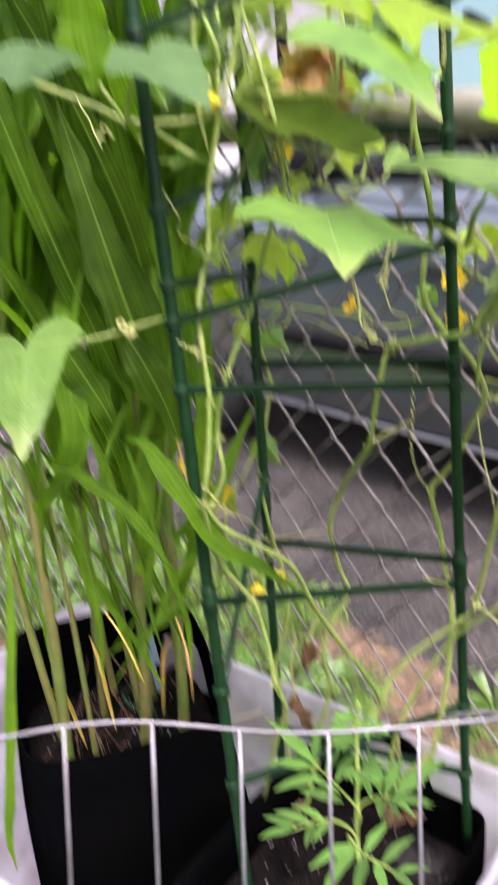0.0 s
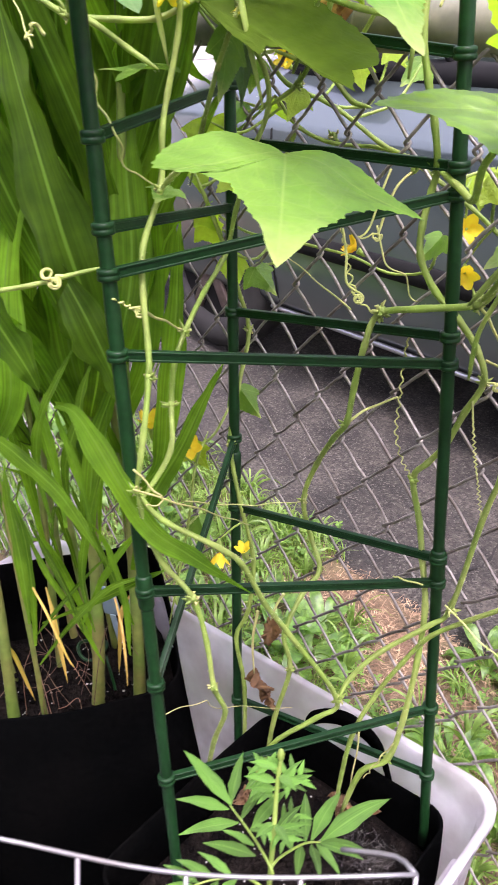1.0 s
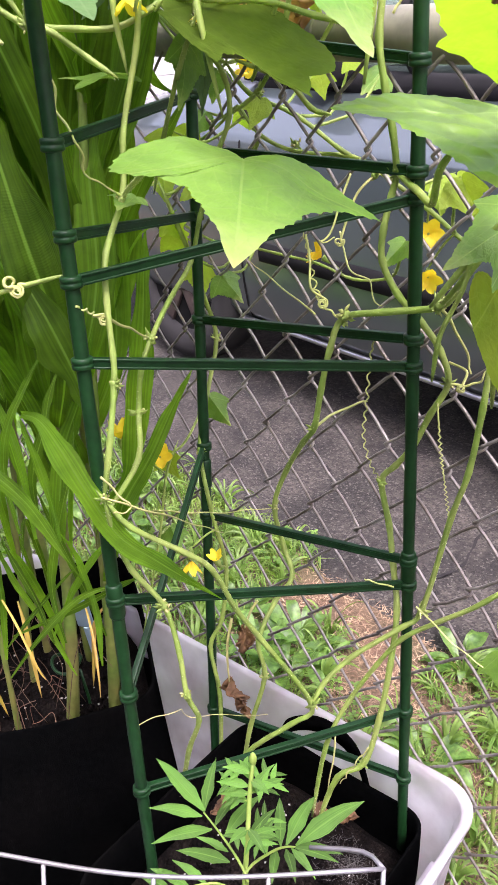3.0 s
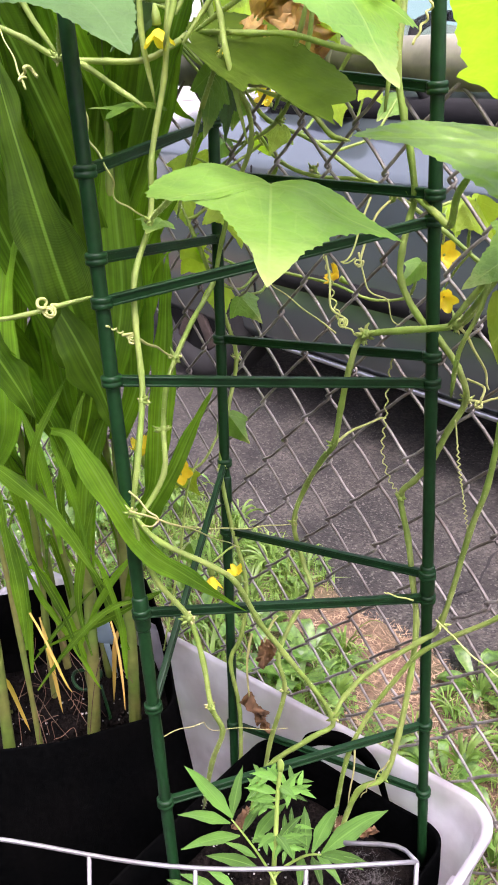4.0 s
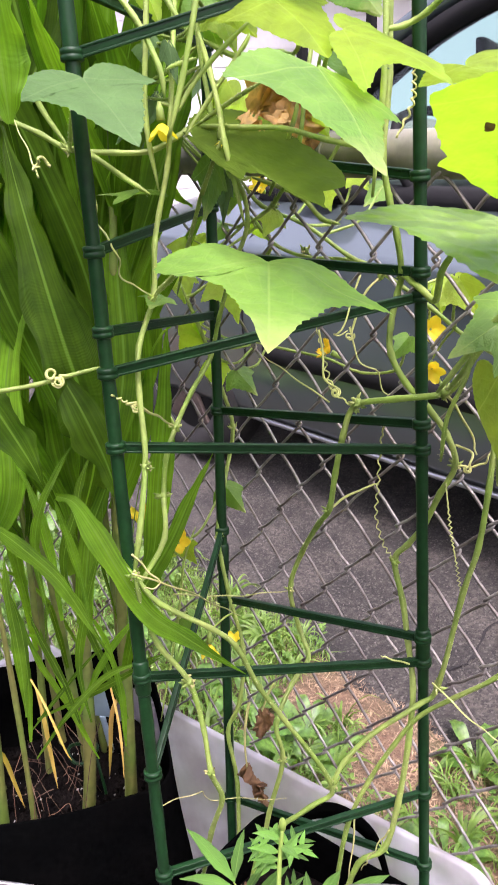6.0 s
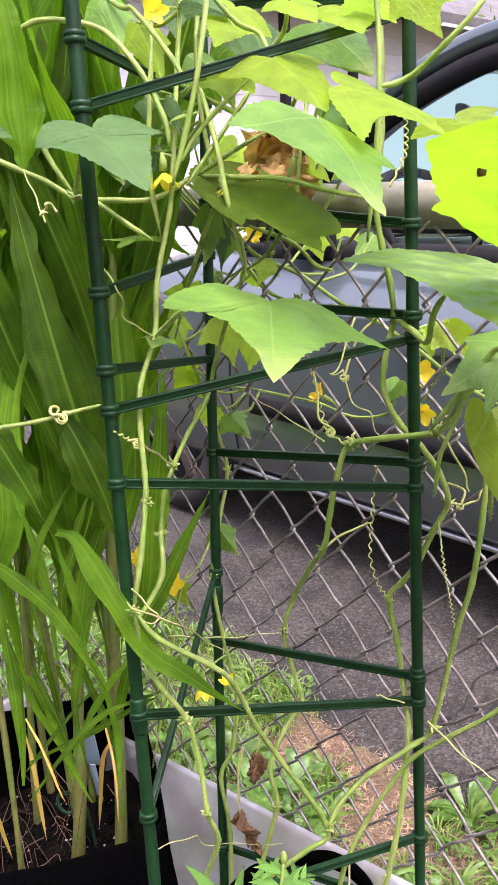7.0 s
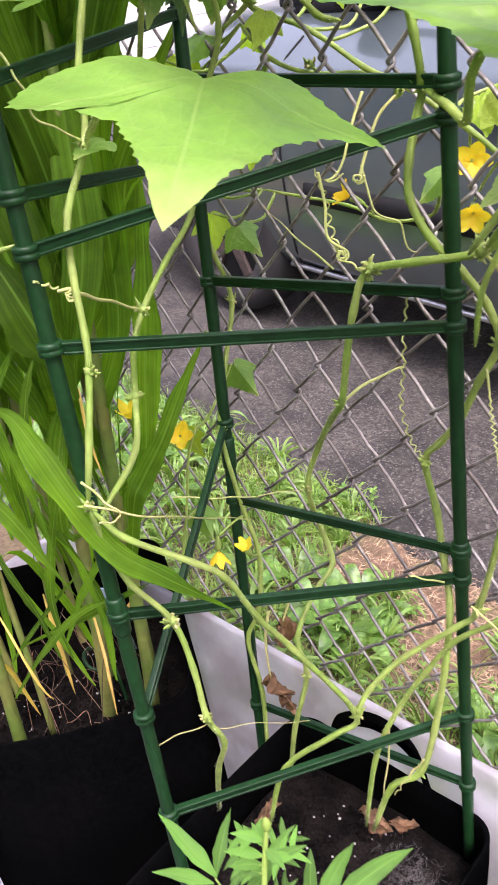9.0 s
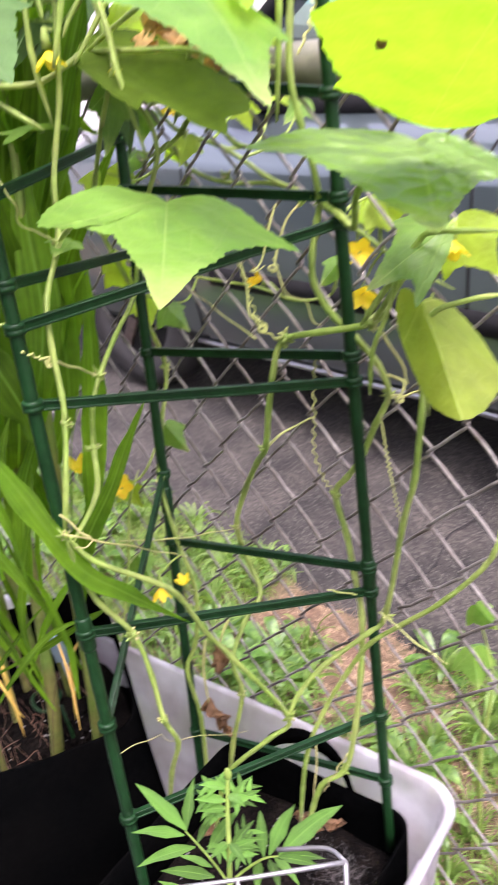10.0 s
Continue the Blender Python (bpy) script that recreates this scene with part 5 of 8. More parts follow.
vine([(-0.173, 1.040, 1.177), (-0.141, 1.042, 1.150), (-0.097, 1.064, 1.130), (-0.035, 1.066, 1.101), (0.001, 1.067, 1.091), (0.066, 1.072, 1.059), (0.111, 1.073, 1.034), (0.164, 1.085, 1.010)], 0.0023, 0.0021)
vine([(-0.153, 1.036, 1.139), (-0.121, 1.038, 1.112), (-0.087, 1.053, 1.098), (-0.041, 1.072, 1.096), (0.001, 1.067, 1.091)], 0.0020, 0.0020)
vine([(-0.197, 1.075, 0.981), (-0.154, 1.089, 0.976), (-0.100, 1.100, 0.972), (-0.057, 1.110, 0.961), (-0.014, 1.116, 0.969), (0.003, 1.113, 0.984)], 0.0016, 0.0015)
vine([(-0.137, 0.845, 0.571), (-0.139, 0.884, 0.697), (-0.147, 0.905, 0.762), (-0.157, 0.932, 0.792)], 0.0015, 0.0014)
vine([(-0.059, 0.712, 1.331), (-0.035, 0.729, 1.345), (-0.006, 0.745, 1.342), (0.012, 0.761, 1.333), (0.034, 0.773, 1.305), (0.051, 0.778, 1.273), (0.054, 0.779, 1.253)], 0.0020, 0.0021)
vine([(0.048, 0.784, 1.226), (0.056, 0.794, 1.265), (0.061, 0.804, 1.307), (0.056, 0.819, 1.354), (0.048, 0.832, 1.401)], 0.0021, 0.0020)
vine([(0.168, 0.866, 1.182), (0.169, 0.875, 1.251), (0.162, 0.885, 1.307), (0.153, 0.893, 1.345), (0.142, 0.903, 1.394)], 0.0019, 0.0019)
vine([(0.163, 0.883, 1.288), (0.168, 0.896, 1.290), (0.182, 0.903, 1.297), (0.204, 0.904, 1.312), (0.219, 0.913, 1.329), (0.225, 0.929, 1.350)], 0.0021, 0.0019)
vine([(0.022, 0.818, 1.226), (0.029, 0.837, 1.251), (0.048, 0.859, 1.288), (0.049, 0.864, 1.296)], 0.0018, 0.0016)
vine([(0.168, 1.181, 0.457), (0.160, 1.171, 0.342), (0.170, 1.166, 0.187)], 0.0032, 0.0034)
vine([(-0.017, 0.804, 1.360), (0.007, 0.805, 1.339), (0.031, 0.805, 1.316), (0.041, 0.809, 1.298)], 0.0021, 0.0019)
vine([(-0.021, 0.826, 1.351), (-0.012, 0.814, 1.304), (-0.009, 0.805, 1.240), (-0.000, 0.806, 1.187)], 0.0021, 0.0021)
vine([(0.015, 0.843, 1.300), (0.026, 0.843, 1.272), (0.045, 0.835, 1.242), (0.060, 0.826, 1.221), (0.066, 0.837, 1.160)], 0.0021, 0.0019)
vine([(0.072, 0.844, 1.301), (0.055, 0.823, 1.278), (0.043, 0.809, 1.258), (0.041, 0.800, 1.244)], 0.0018, 0.0016)
vine([(0.034, 0.824, 1.280), (0.034, 0.807, 1.276), (0.038, 0.793, 1.272)], 0.0015, 0.0014)
vine([(-0.015, 0.871, 1.298), (0.006, 0.889, 1.284), (0.026, 0.910, 1.281)], 0.0023, 0.0023)
vine([(0.029, 0.897, 1.177), (0.045, 0.895, 1.201), (0.061, 0.897, 1.236), (0.060, 0.902, 1.249)], 0.0019, 0.0018)
vine([(0.160, 0.839, 1.280), (0.143, 0.846, 1.267), (0.119, 0.875, 1.254), (0.089, 0.897, 1.235)], 0.0015, 0.0014)
vine([(-0.030, 0.931, 1.189), (0.002, 0.958, 1.172), (0.020, 0.969, 1.151), (0.046, 0.965, 1.148)], 0.0023, 0.0021)
vine([(0.037, 0.835, 1.366), (0.049, 0.854, 1.343), (0.054, 0.873, 1.336), (0.072, 0.867, 1.314)], 0.0020, 0.0018)
vine([(0.058, 0.826, 1.225), (0.007, 0.845, 1.185), (-0.041, 0.861, 1.133), (-0.088, 0.880, 1.083)], 0.0019, 0.0018)
# leaf stalks
petiole([(0.130, 0.947, 1.115), (0.157, 0.939, 1.106), (0.179, 0.927, 1.102), (0.207, 0.895, 1.131), (0.224, 0.886, 1.148)], 0.0029)
petiole([(0.014, 0.783, 1.109), (0.043, 0.777, 1.124), (0.081, 0.765, 1.139), (0.121, 0.768, 1.148), (0.149, 0.774, 1.146)], 0.0022)
petiole([(-0.056, 0.763, 1.221), (-0.024, 0.750, 1.245), (0.002, 0.741, 1.261)], 0.0022)
petiole([(0.003, 0.843, 1.233), (0.050, 0.843, 1.250), (0.111, 0.821, 1.260)], 0.0020)
petiole([(0.181, 0.942, 1.025), (0.208, 0.924, 1.051), (0.221, 0.920, 1.070)], 0.0024)
petiole([(0.201, 0.903, 1.039), (0.220, 0.913, 1.070), (0.238, 0.921, 1.098), (0.250, 0.923, 1.106), (0.294, 0.939, 1.107)], 0.0024)
petiole([(0.242, 0.928, 0.967), (0.252, 0.910, 1.019), (0.262, 0.899, 1.056), (0.288, 0.904, 1.070), (0.309, 0.915, 1.074)], 0.0022)
petiole([(0.207, 0.903, 0.985), (0.212, 0.902, 1.022), (0.224, 0.907, 1.056), (0.225, 0.912, 1.083)], 0.0019)
# leaves: stalk joint, tip, side lobes
leaf((0.152, 0.779, 1.148), (0.261, 0.680, 1.127), (0.184, 0.676, 1.163), (0.243, 0.794, 1.129), CUCUMBER_LEAF, 0.13, 1, label="broad light green leaf", half=LOBED_LEAF)
leaf((0.035, 0.724, 1.268), (0.117, 0.710, 1.224), (0.059, 0.662, 1.257), (0.049, 0.775, 1.268), OLD_LEAF, 0.10, 2, label="greyish green older leaf")
leaf((0.099, 0.596, 1.266), (0.156, 0.548, 1.242), (0.100, 0.540, 1.254), (0.094, 0.633, 1.257), OLD_LEAF, 0.10, 3)
leaf((0.189, 0.510, 1.117), (0.241, 0.474, 1.080), (0.205, 0.463, 1.117), (0.191, 0.545, 1.117), CUCUMBER_LEAF, 0.10, 4)
leaf((0.197, 0.779, 1.261), (0.288, 0.736, 1.210), (0.183, 0.729, 1.263), (0.244, 0.800, 1.234), CUCUMBER_LEAF, 0.10, 5)
leaf((0.177, 0.821, 1.285), (0.264, 0.817, 1.249), (0.144, 0.889, 1.298), (0.241, 0.774, 1.251), YOUNG_LEAF, 0.10, 6)
leaf((0.378, 0.780, 1.243), (0.281, 0.866, 1.178), (0.308, 0.752, 1.244), (0.351, 0.868, 1.186), THIN_LEAF, 0.03, 7, label="thin yellow-green leaf with a small hole", half=(ROUND_LEAF, CORNERED_HALF))
blemish((0.310, 0.788, 1.2275), 0.0022)
leaf((0.252, 0.898, 1.170), (0.319, 0.821, 1.136), (0.187, 0.823, 1.176), (0.330, 0.895, 1.150), PUCKERED_LEAF, 0.10, 8, label="puckered green leaf with browned tip")
leaf((0.246, 0.950, 1.104), (0.229, 0.878, 1.076), (0.254, 0.898, 1.066), (0.208, 0.937, 1.109), CUCUMBER_LEAF, 0.16, 9)
leaf((0.218, 0.997, 1.097), (0.263, 0.987, 1.062), (0.224, 0.974, 1.058), (0.259, 1.007, 1.095), YOUNG_LEAF, 0.10, 10)
leaf((0.249, 0.907, 1.064), (0.319, 0.849, 1.015), (0.240, 0.897, 1.041), (0.309, 0.912, 1.026), YELLOW_LEAF, 0.16, 11, label="drooping yellow-green leaf", half=ROUND_LEAF)
# lies under other leaves; its dark colour holds their shade
leaf((0.014, 0.825, 1.227), (0.142, 0.844, 1.177), (0.015, 0.902, 1.242), (0.079, 0.822, 1.202), SHADED_LEAF, 0.10, 12, label="leaf with a torn end, coloured dark as shaded", half=(HALF_LEAF, TORN_LEAF))
leaf((0.095, 0.844, 1.311), (0.165, 0.825, 1.271), (0.074, 0.816, 1.303), (0.076, 0.920, 1.319), YOUNG_LEAF, 0.10, 13)
leaf((0.023, 0.970, 1.353), (0.090, 0.962, 1.307), (0.004, 0.940, 1.334), (0.029, 1.031, 1.367), CUCUMBER_LEAF, 0.10, 14)
leaf((0.207, 0.858, 1.342), (0.241, 0.847, 1.305), (0.203, 0.844, 1.322), (0.241, 0.858, 1.328), YOUNG_LEAF, 0.10, 15)
leaf((0.022, 0.879, 1.362), (0.041, 0.838, 1.327), (-0.001, 0.852, 1.359), (0.045, 0.894, 1.339), YOUNG_LEAF, 0.10, 16)
leaf((0.106, 0.906, 1.351), (0.150, 0.880, 1.323), (0.091, 0.885, 1.343), (0.135, 0.937, 1.349), YOUNG_LEAF, 0.10, 17)
leaf((0.223, 0.886, 1.262), (0.280, 0.863, 1.244), (0.201, 0.873, 1.253), (0.224, 0.938, 1.271), YOUNG_LEAF, 0.10, 18)
leaf((0.046, 0.949, 1.352), (0.105, 0.947, 1.307), (0.023, 0.928, 1.330), (0.053, 1.005, 1.354), CUCUMBER_LEAF, 0.10, 19)
petiole([(0.027, 0.948, 1.336), (0.030, 0.947, 1.337), (0.035, 0.946, 1.340), (0.046, 0.949, 1.352)], 0.0022)
leaf((-0.018, 0.899, 1.366), (0.023, 0.892, 1.319), (-0.028, 0.880, 1.349), (-0.019, 0.929, 1.365), OLD_LEAF, 0.10, 20)
petiole([(-0.044, 0.890, 1.350), (-0.039, 0.891, 1.351), (-0.034, 0.891, 1.353), (-0.018, 0.899, 1.366)], 0.0022)
leaf((0.022, 0.954, 1.252), (0.056, 0.949, 1.226), (0.014, 0.939, 1.238), (0.028, 0.974, 1.244), YOUNG_LEAF, 0.10, 21)
petiole([(0.050, 0.921, 1.260), (0.046, 0.930, 1.256), (0.040, 0.941, 1.254), (0.022, 0.954, 1.252)], 0.0022)
leaf((0.036, 0.994, 1.235), (0.062, 0.985, 1.221), (0.036, 0.975, 1.228), (0.039, 1.012, 1.233), YOUNG_LEAF, 0.10, 22)
petiole([(0.002, 0.958, 1.172), (0.007, 0.966, 1.178), (0.014, 0.977, 1.190), (0.036, 0.994, 1.235)], 0.0022)
leaf((0.095, 0.892, 1.281), (0.158, 0.893, 1.265), (0.091, 0.922, 1.287), (0.142, 0.872, 1.258), OLD_LEAF, 0.10, 23)
petiole([(0.109, 0.882, 1.248), (0.105, 0.883, 1.251), (0.099, 0.884, 1.257), (0.095, 0.892, 1.281)], 0.0022)
leaf((0.095, 0.863, 1.352), (0.127, 0.858, 1.332), (0.085, 0.847, 1.345), (0.097, 0.897, 1.353), YOUNG_LEAF, 0.10, 24)
petiole([(0.066, 0.869, 1.321), (0.075, 0.869, 1.326), (0.085, 0.869, 1.335), (0.095, 0.863, 1.352)], 0.0022)
leaf((-0.084, 0.856, 1.364), (-0.040, 0.849, 1.309), (-0.088, 0.841, 1.341), (-0.070, 0.881, 1.350), YOUNG_LEAF, 0.10, 25)
petiole([(-0.032, 0.865, 1.367), (-0.042, 0.861, 1.361), (-0.054, 0.857, 1.357), (-0.084, 0.856, 1.364)], 0.0022)
leaf((-0.008, 0.891, 1.324), (0.029, 0.889, 1.297), (-0.016, 0.877, 1.312), (-0.007, 0.923, 1.323), YOUNG_LEAF, 0.10, 26)
petiole([(-0.037, 0.884, 1.314), (-0.030, 0.886, 1.315), (-0.021, 0.889, 1.318), (-0.008, 0.891, 1.324)], 0.0022)
leaf((-0.034, 0.943, 1.364), (-0.001, 0.931, 1.327), (-0.044, 0.924, 1.345), (-0.020, 0.971, 1.355), OLD_LEAF, 0.10, 27)
petiole([(-0.049, 0.899, 1.370), (-0.044, 0.906, 1.366), (-0.037, 0.916, 1.363), (-0.034, 0.943, 1.364)], 0.0022)
leaf((-0.010, 0.868, 1.209), (0.012, 0.840, 1.162), (0.000, 0.842, 1.196), (-0.011, 0.886, 1.182), CUCUMBER_LEAF, 0.10, 28)
leaf((-0.032, 0.902, 1.201), (-0.016, 0.883, 1.152), (-0.034, 0.886, 1.171), (-0.030, 0.909, 1.175), OLD_LEAF, 0.10, 29)
petiole([(-0.017, 0.899, 1.191), (-0.020, 0.900, 1.191), (-0.024, 0.900, 1.192), (-0.032, 0.902, 1.201)], 0.0022)
leaf((-0.006, 0.851, 1.368), (0.037, 0.859, 1.349), (-0.003, 0.848, 1.355), (0.010, 0.885, 1.368), OLD_LEAF, 0.10, 30)
petiole([(-0.032, 0.865, 1.367), (-0.027, 0.860, 1.366), (-0.019, 0.855, 1.367), (-0.006, 0.851, 1.368)], 0.0022)
leaf((-0.000, 0.824, 1.295), (0.028, 0.810, 1.263), (-0.001, 0.817, 1.282), (0.002, 0.835, 1.281), OLD_LEAF, 0.10, 31)
petiole([(-0.008, 0.835, 1.288), (-0.006, 0.833, 1.288), (-0.003, 0.830, 1.289), (-0.000, 0.824, 1.295)], 0.0022)
leaf((0.130, 0.904, 1.358), (0.165, 0.899, 1.330), (0.125, 0.891, 1.342), (0.130, 0.936, 1.357), YOUNG_LEAF, 0.10, 32)
petiole([(0.149, 0.896, 1.361), (0.146, 0.898, 1.360), (0.142, 0.901, 1.359), (0.130, 0.904, 1.358)], 0.0022)
leaf((-0.052, 0.802, 1.374), (-0.015, 0.791, 1.327), (-0.057, 0.787, 1.353), (-0.040, 0.824, 1.358), CUCUMBER_LEAF, 0.10, 33)
petiole([(-0.017, 0.804, 1.360), (-0.023, 0.804, 1.360), (-0.031, 0.803, 1.362), (-0.052, 0.802, 1.374)], 0.0022)
leaf((-0.076, 0.917, 1.342), (-0.044, 0.914, 1.289), (-0.081, 0.900, 1.316), (-0.059, 0.942, 1.320), CUCUMBER_LEAF, 0.10, 34)
petiole([(-0.044, 0.890, 1.350), (-0.051, 0.896, 1.343), (-0.059, 0.903, 1.337), (-0.076, 0.917, 1.342)], 0.0022)
leaf((-0.037, 0.971, 1.295), (-0.015, 0.963, 1.259), (-0.044, 0.955, 1.278), (-0.023, 0.995, 1.279), YOUNG_LEAF, 0.10, 35)
petiole([(0.033, 0.944, 1.319), (0.016, 0.953, 1.303), (-0.005, 0.963, 1.289), (-0.037, 0.971, 1.295)], 0.0022)
leaf((-0.162, 0.880, 1.317), (-0.127, 0.856, 1.280), (-0.166, 0.859, 1.302), (-0.163, 0.904, 1.303), CUCUMBER_LEAF, 0.10, 36)
petiole([(-0.037, 0.884, 1.314), (-0.071, 0.889, 1.306), (-0.112, 0.895, 1.305), (-0.162, 0.881, 1.317)], 0.0017)
leaf((-0.164, 0.958, 1.408), (-0.127, 0.933, 1.363), (-0.164, 0.931, 1.389), (-0.139, 0.967, 1.388), OLD_LEAF, 0.10, 37)
petiole([(-0.055, 0.907, 1.392), (-0.076, 0.916, 1.386), (-0.103, 0.927, 1.388), (-0.163, 0.959, 1.408)], 0.0017)
leaf((-0.187, 1.068, 1.430), (-0.163, 1.033, 1.396), (-0.192, 1.048, 1.417), (-0.163, 1.062, 1.414), OLD_LEAF, 0.10, 38)
petiole([(-0.055, 0.907, 1.392), (-0.080, 0.954, 1.371), (-0.110, 1.010, 1.361), (-0.189, 1.066, 1.430)], 0.0017)
leaf((-0.193, 0.943, 1.257), (-0.162, 0.908, 1.210), (-0.213, 0.919, 1.237), (-0.182, 0.965, 1.235), OLD_LEAF, 0.10, 39)
petiole([(-0.173, 1.040, 1.177), (-0.176, 1.023, 1.181), (-0.180, 1.003, 1.195), (-0.194, 0.941, 1.257)], 0.0017)
leaf((-0.127, 0.890, 1.318), (-0.092, 0.866, 1.284), (-0.134, 0.873, 1.304), (-0.106, 0.897, 1.303), OLD_LEAF, 0.10, 40)
petiole([(-0.037, 0.884, 1.314), (-0.052, 0.886, 1.307), (-0.071, 0.889, 1.304), (-0.126, 0.891, 1.318)], 0.0017)
leaf((-0.108, 0.874, 1.261), (-0.090, 0.829, 1.223), (-0.122, 0.856, 1.244), (-0.115, 0.887, 1.244), OLD_LEAF, 0.10, 41)
petiole([(-0.026, 0.878, 1.281), (-0.045, 0.877, 1.267), (-0.068, 0.875, 1.257), (-0.112, 0.869, 1.261)], 0.0017)
leaf((-0.162, 0.866, 1.279), (-0.110, 0.858, 1.239), (-0.151, 0.852, 1.261), (-0.135, 0.869, 1.260), YOUNG_LEAF, 0.10, 42)
petiole([(-0.033, 0.881, 1.297), (-0.062, 0.873, 1.281), (-0.098, 0.863, 1.270), (-0.157, 0.872, 1.278)], 0.0017)
leaf((-0.208, 0.944, 1.265), (-0.176, 0.919, 1.237), (-0.207, 0.923, 1.253), (-0.185, 0.946, 1.252), CUCUMBER_LEAF, 0.10, 43)
petiole([(-0.173, 1.040, 1.177), (-0.177, 1.017, 1.182), (-0.182, 0.989, 1.197), (-0.208, 0.944, 1.265)], 0.0017)
leaf((-0.126, 0.906, 1.265), (-0.106, 0.864, 1.229), (-0.153, 0.898, 1.250), (-0.121, 0.913, 1.249), OLD_LEAF, 0.10, 44)
petiole([(-0.026, 0.878, 1.281), (-0.049, 0.879, 1.265), (-0.078, 0.880, 1.253), (-0.129, 0.902, 1.265)], 0.0017)
leaf((-0.151, 1.031, 1.266), (-0.127, 0.992, 1.224), (-0.175, 1.015, 1.249), (-0.138, 1.045, 1.247), YOUNG_LEAF, 0.10, 45)
petiole([(-0.173, 1.040, 1.177), (-0.168, 1.039, 1.191), (-0.163, 1.037, 1.215), (-0.154, 1.028, 1.267)], 0.0017)
leaf((-0.217, 0.966, 1.268), (-0.202, 0.913, 1.219), (-0.248, 0.951, 1.247), (-0.211, 0.973, 1.245), OLD_LEAF, 0.10, 46)
petiole([(-0.173, 1.040, 1.177), (-0.186, 1.023, 1.190), (-0.201, 1.003, 1.215), (-0.223, 0.959, 1.268)], 0.0017)
leaf((-0.215, 0.951, 1.277), (-0.174, 0.931, 1.238), (-0.223, 0.933, 1.261), (-0.192, 0.962, 1.259), YOUNG_LEAF, 0.10, 47)
petiole([(-0.173, 1.040, 1.177), (-0.186, 1.013, 1.194), (-0.202, 0.980, 1.224), (-0.213, 0.953, 1.277)], 0.0017)
leaf((-0.136, 0.847, 1.270), (-0.089, 0.834, 1.230), (-0.155, 0.842, 1.254), (-0.118, 0.862, 1.252), CUCUMBER_LEAF, 0.10, 48)
petiole([(-0.026, 0.878, 1.281), (-0.054, 0.873, 1.273), (-0.088, 0.867, 1.271), (-0.132, 0.851, 1.270)], 0.0017)
leaf((-0.189, 0.995, 1.287), (-0.161, 0.967, 1.257), (-0.205, 0.984, 1.275), (-0.163, 0.994, 1.273), OLD_LEAF, 0.10, 49)
petiole([(-0.173, 1.040, 1.177), (-0.175, 1.025, 1.190), (-0.178, 1.007, 1.214), (-0.190, 0.995, 1.287)], 0.0017)
leaf((-0.065, 0.927, 1.331), (-0.020, 0.911, 1.288), (-0.056, 0.902, 1.312), (-0.047, 0.941, 1.312), YOUNG_LEAF, 0.10, 50)
petiole([(-0.040, 0.887, 1.333), (-0.047, 0.899, 1.327), (-0.055, 0.915, 1.324), (-0.062, 0.931, 1.330)], 0.0017)
leaf((-0.095, 0.965, 1.274), (-0.080, 0.915, 1.230), (-0.118, 0.950, 1.256), (-0.081, 0.964, 1.254), YOUNG_LEAF, 0.10, 51)
petiole([(-0.033, 0.881, 1.297), (-0.049, 0.901, 1.282), (-0.069, 0.925, 1.271), (-0.101, 0.959, 1.274)], 0.0017)
leaf((-0.045, 0.819, 1.185), (-0.030, 0.768, 1.186), (-0.002, 0.765, 1.183), (-0.065, 0.860, 1.179), CUCUMBER_LEAF, 0.10, 52)
leaf((-0.004, 0.807, 1.101), (0.041, 0.761, 1.106), (-0.020, 0.792, 1.106), (0.036, 0.789, 1.105), CUCUMBER_LEAF, 0.10, 53)
leaf((-0.247, 1.001, 1.080), (-0.191, 0.965, 1.049), (-0.260, 0.983, 1.059), (-0.247, 1.029, 1.059), YOUNG_LEAF, 0.10, 54)
petiole([(-0.153, 1.036, 1.139), (-0.174, 1.023, 1.117), (-0.201, 1.008, 1.097), (-0.247, 1.001, 1.080)], 0.0017)
leaf((-0.193, 1.046, 1.171), (-0.180, 1.025, 1.140), (-0.212, 1.036, 1.159), (-0.169, 1.046, 1.155), CUCUMBER_LEAF, 0.10, 55)
petiole([(-0.173, 1.040, 1.177), (-0.177, 1.041, 1.175), (-0.181, 1.042, 1.174), (-0.193, 1.046, 1.171)], 0.0017)
leaf((-0.177, 1.081, 1.191), (-0.176, 1.055, 1.174), (-0.193, 1.076, 1.190), (-0.149, 1.064, 1.177), YOUNG_LEAF, 0.10, 56)
petiole([(-0.173, 1.040, 1.177), (-0.176, 1.051, 1.177), (-0.179, 1.063, 1.180), (-0.177, 1.081, 1.191)], 0.0017)
leaf((-0.173, 1.137, 1.214), (-0.142, 1.106, 1.181), (-0.176, 1.113, 1.199), (-0.147, 1.136, 1.198), YOUNG_LEAF, 0.10, 57)
petiole([(-0.173, 1.040, 1.177), (-0.176, 1.058, 1.181), (-0.180, 1.081, 1.192), (-0.173, 1.137, 1.214)], 0.0017)
leaf((-0.054, 1.144, 1.168), (-0.059, 1.117, 1.146), (-0.083, 1.150, 1.165), (-0.045, 1.146, 1.148), CUCUMBER_LEAF, 0.10, 58)
petiole([(-0.077, 1.065, 1.120), (-0.067, 1.085, 1.124), (-0.056, 1.111, 1.134), (-0.054, 1.144, 1.168)], 0.0017)
leaf((-0.167, 1.014, 0.966), (-0.129, 1.013, 0.942), (-0.163, 0.996, 0.945), (-0.157, 1.033, 0.961), CUCUMBER_LEAF, 0.10, 60)
petiole([(-0.183, 1.080, 0.979), (-0.178, 1.066, 0.969), (-0.172, 1.049, 0.961), (-0.167, 1.014, 0.966)], 0.0017)
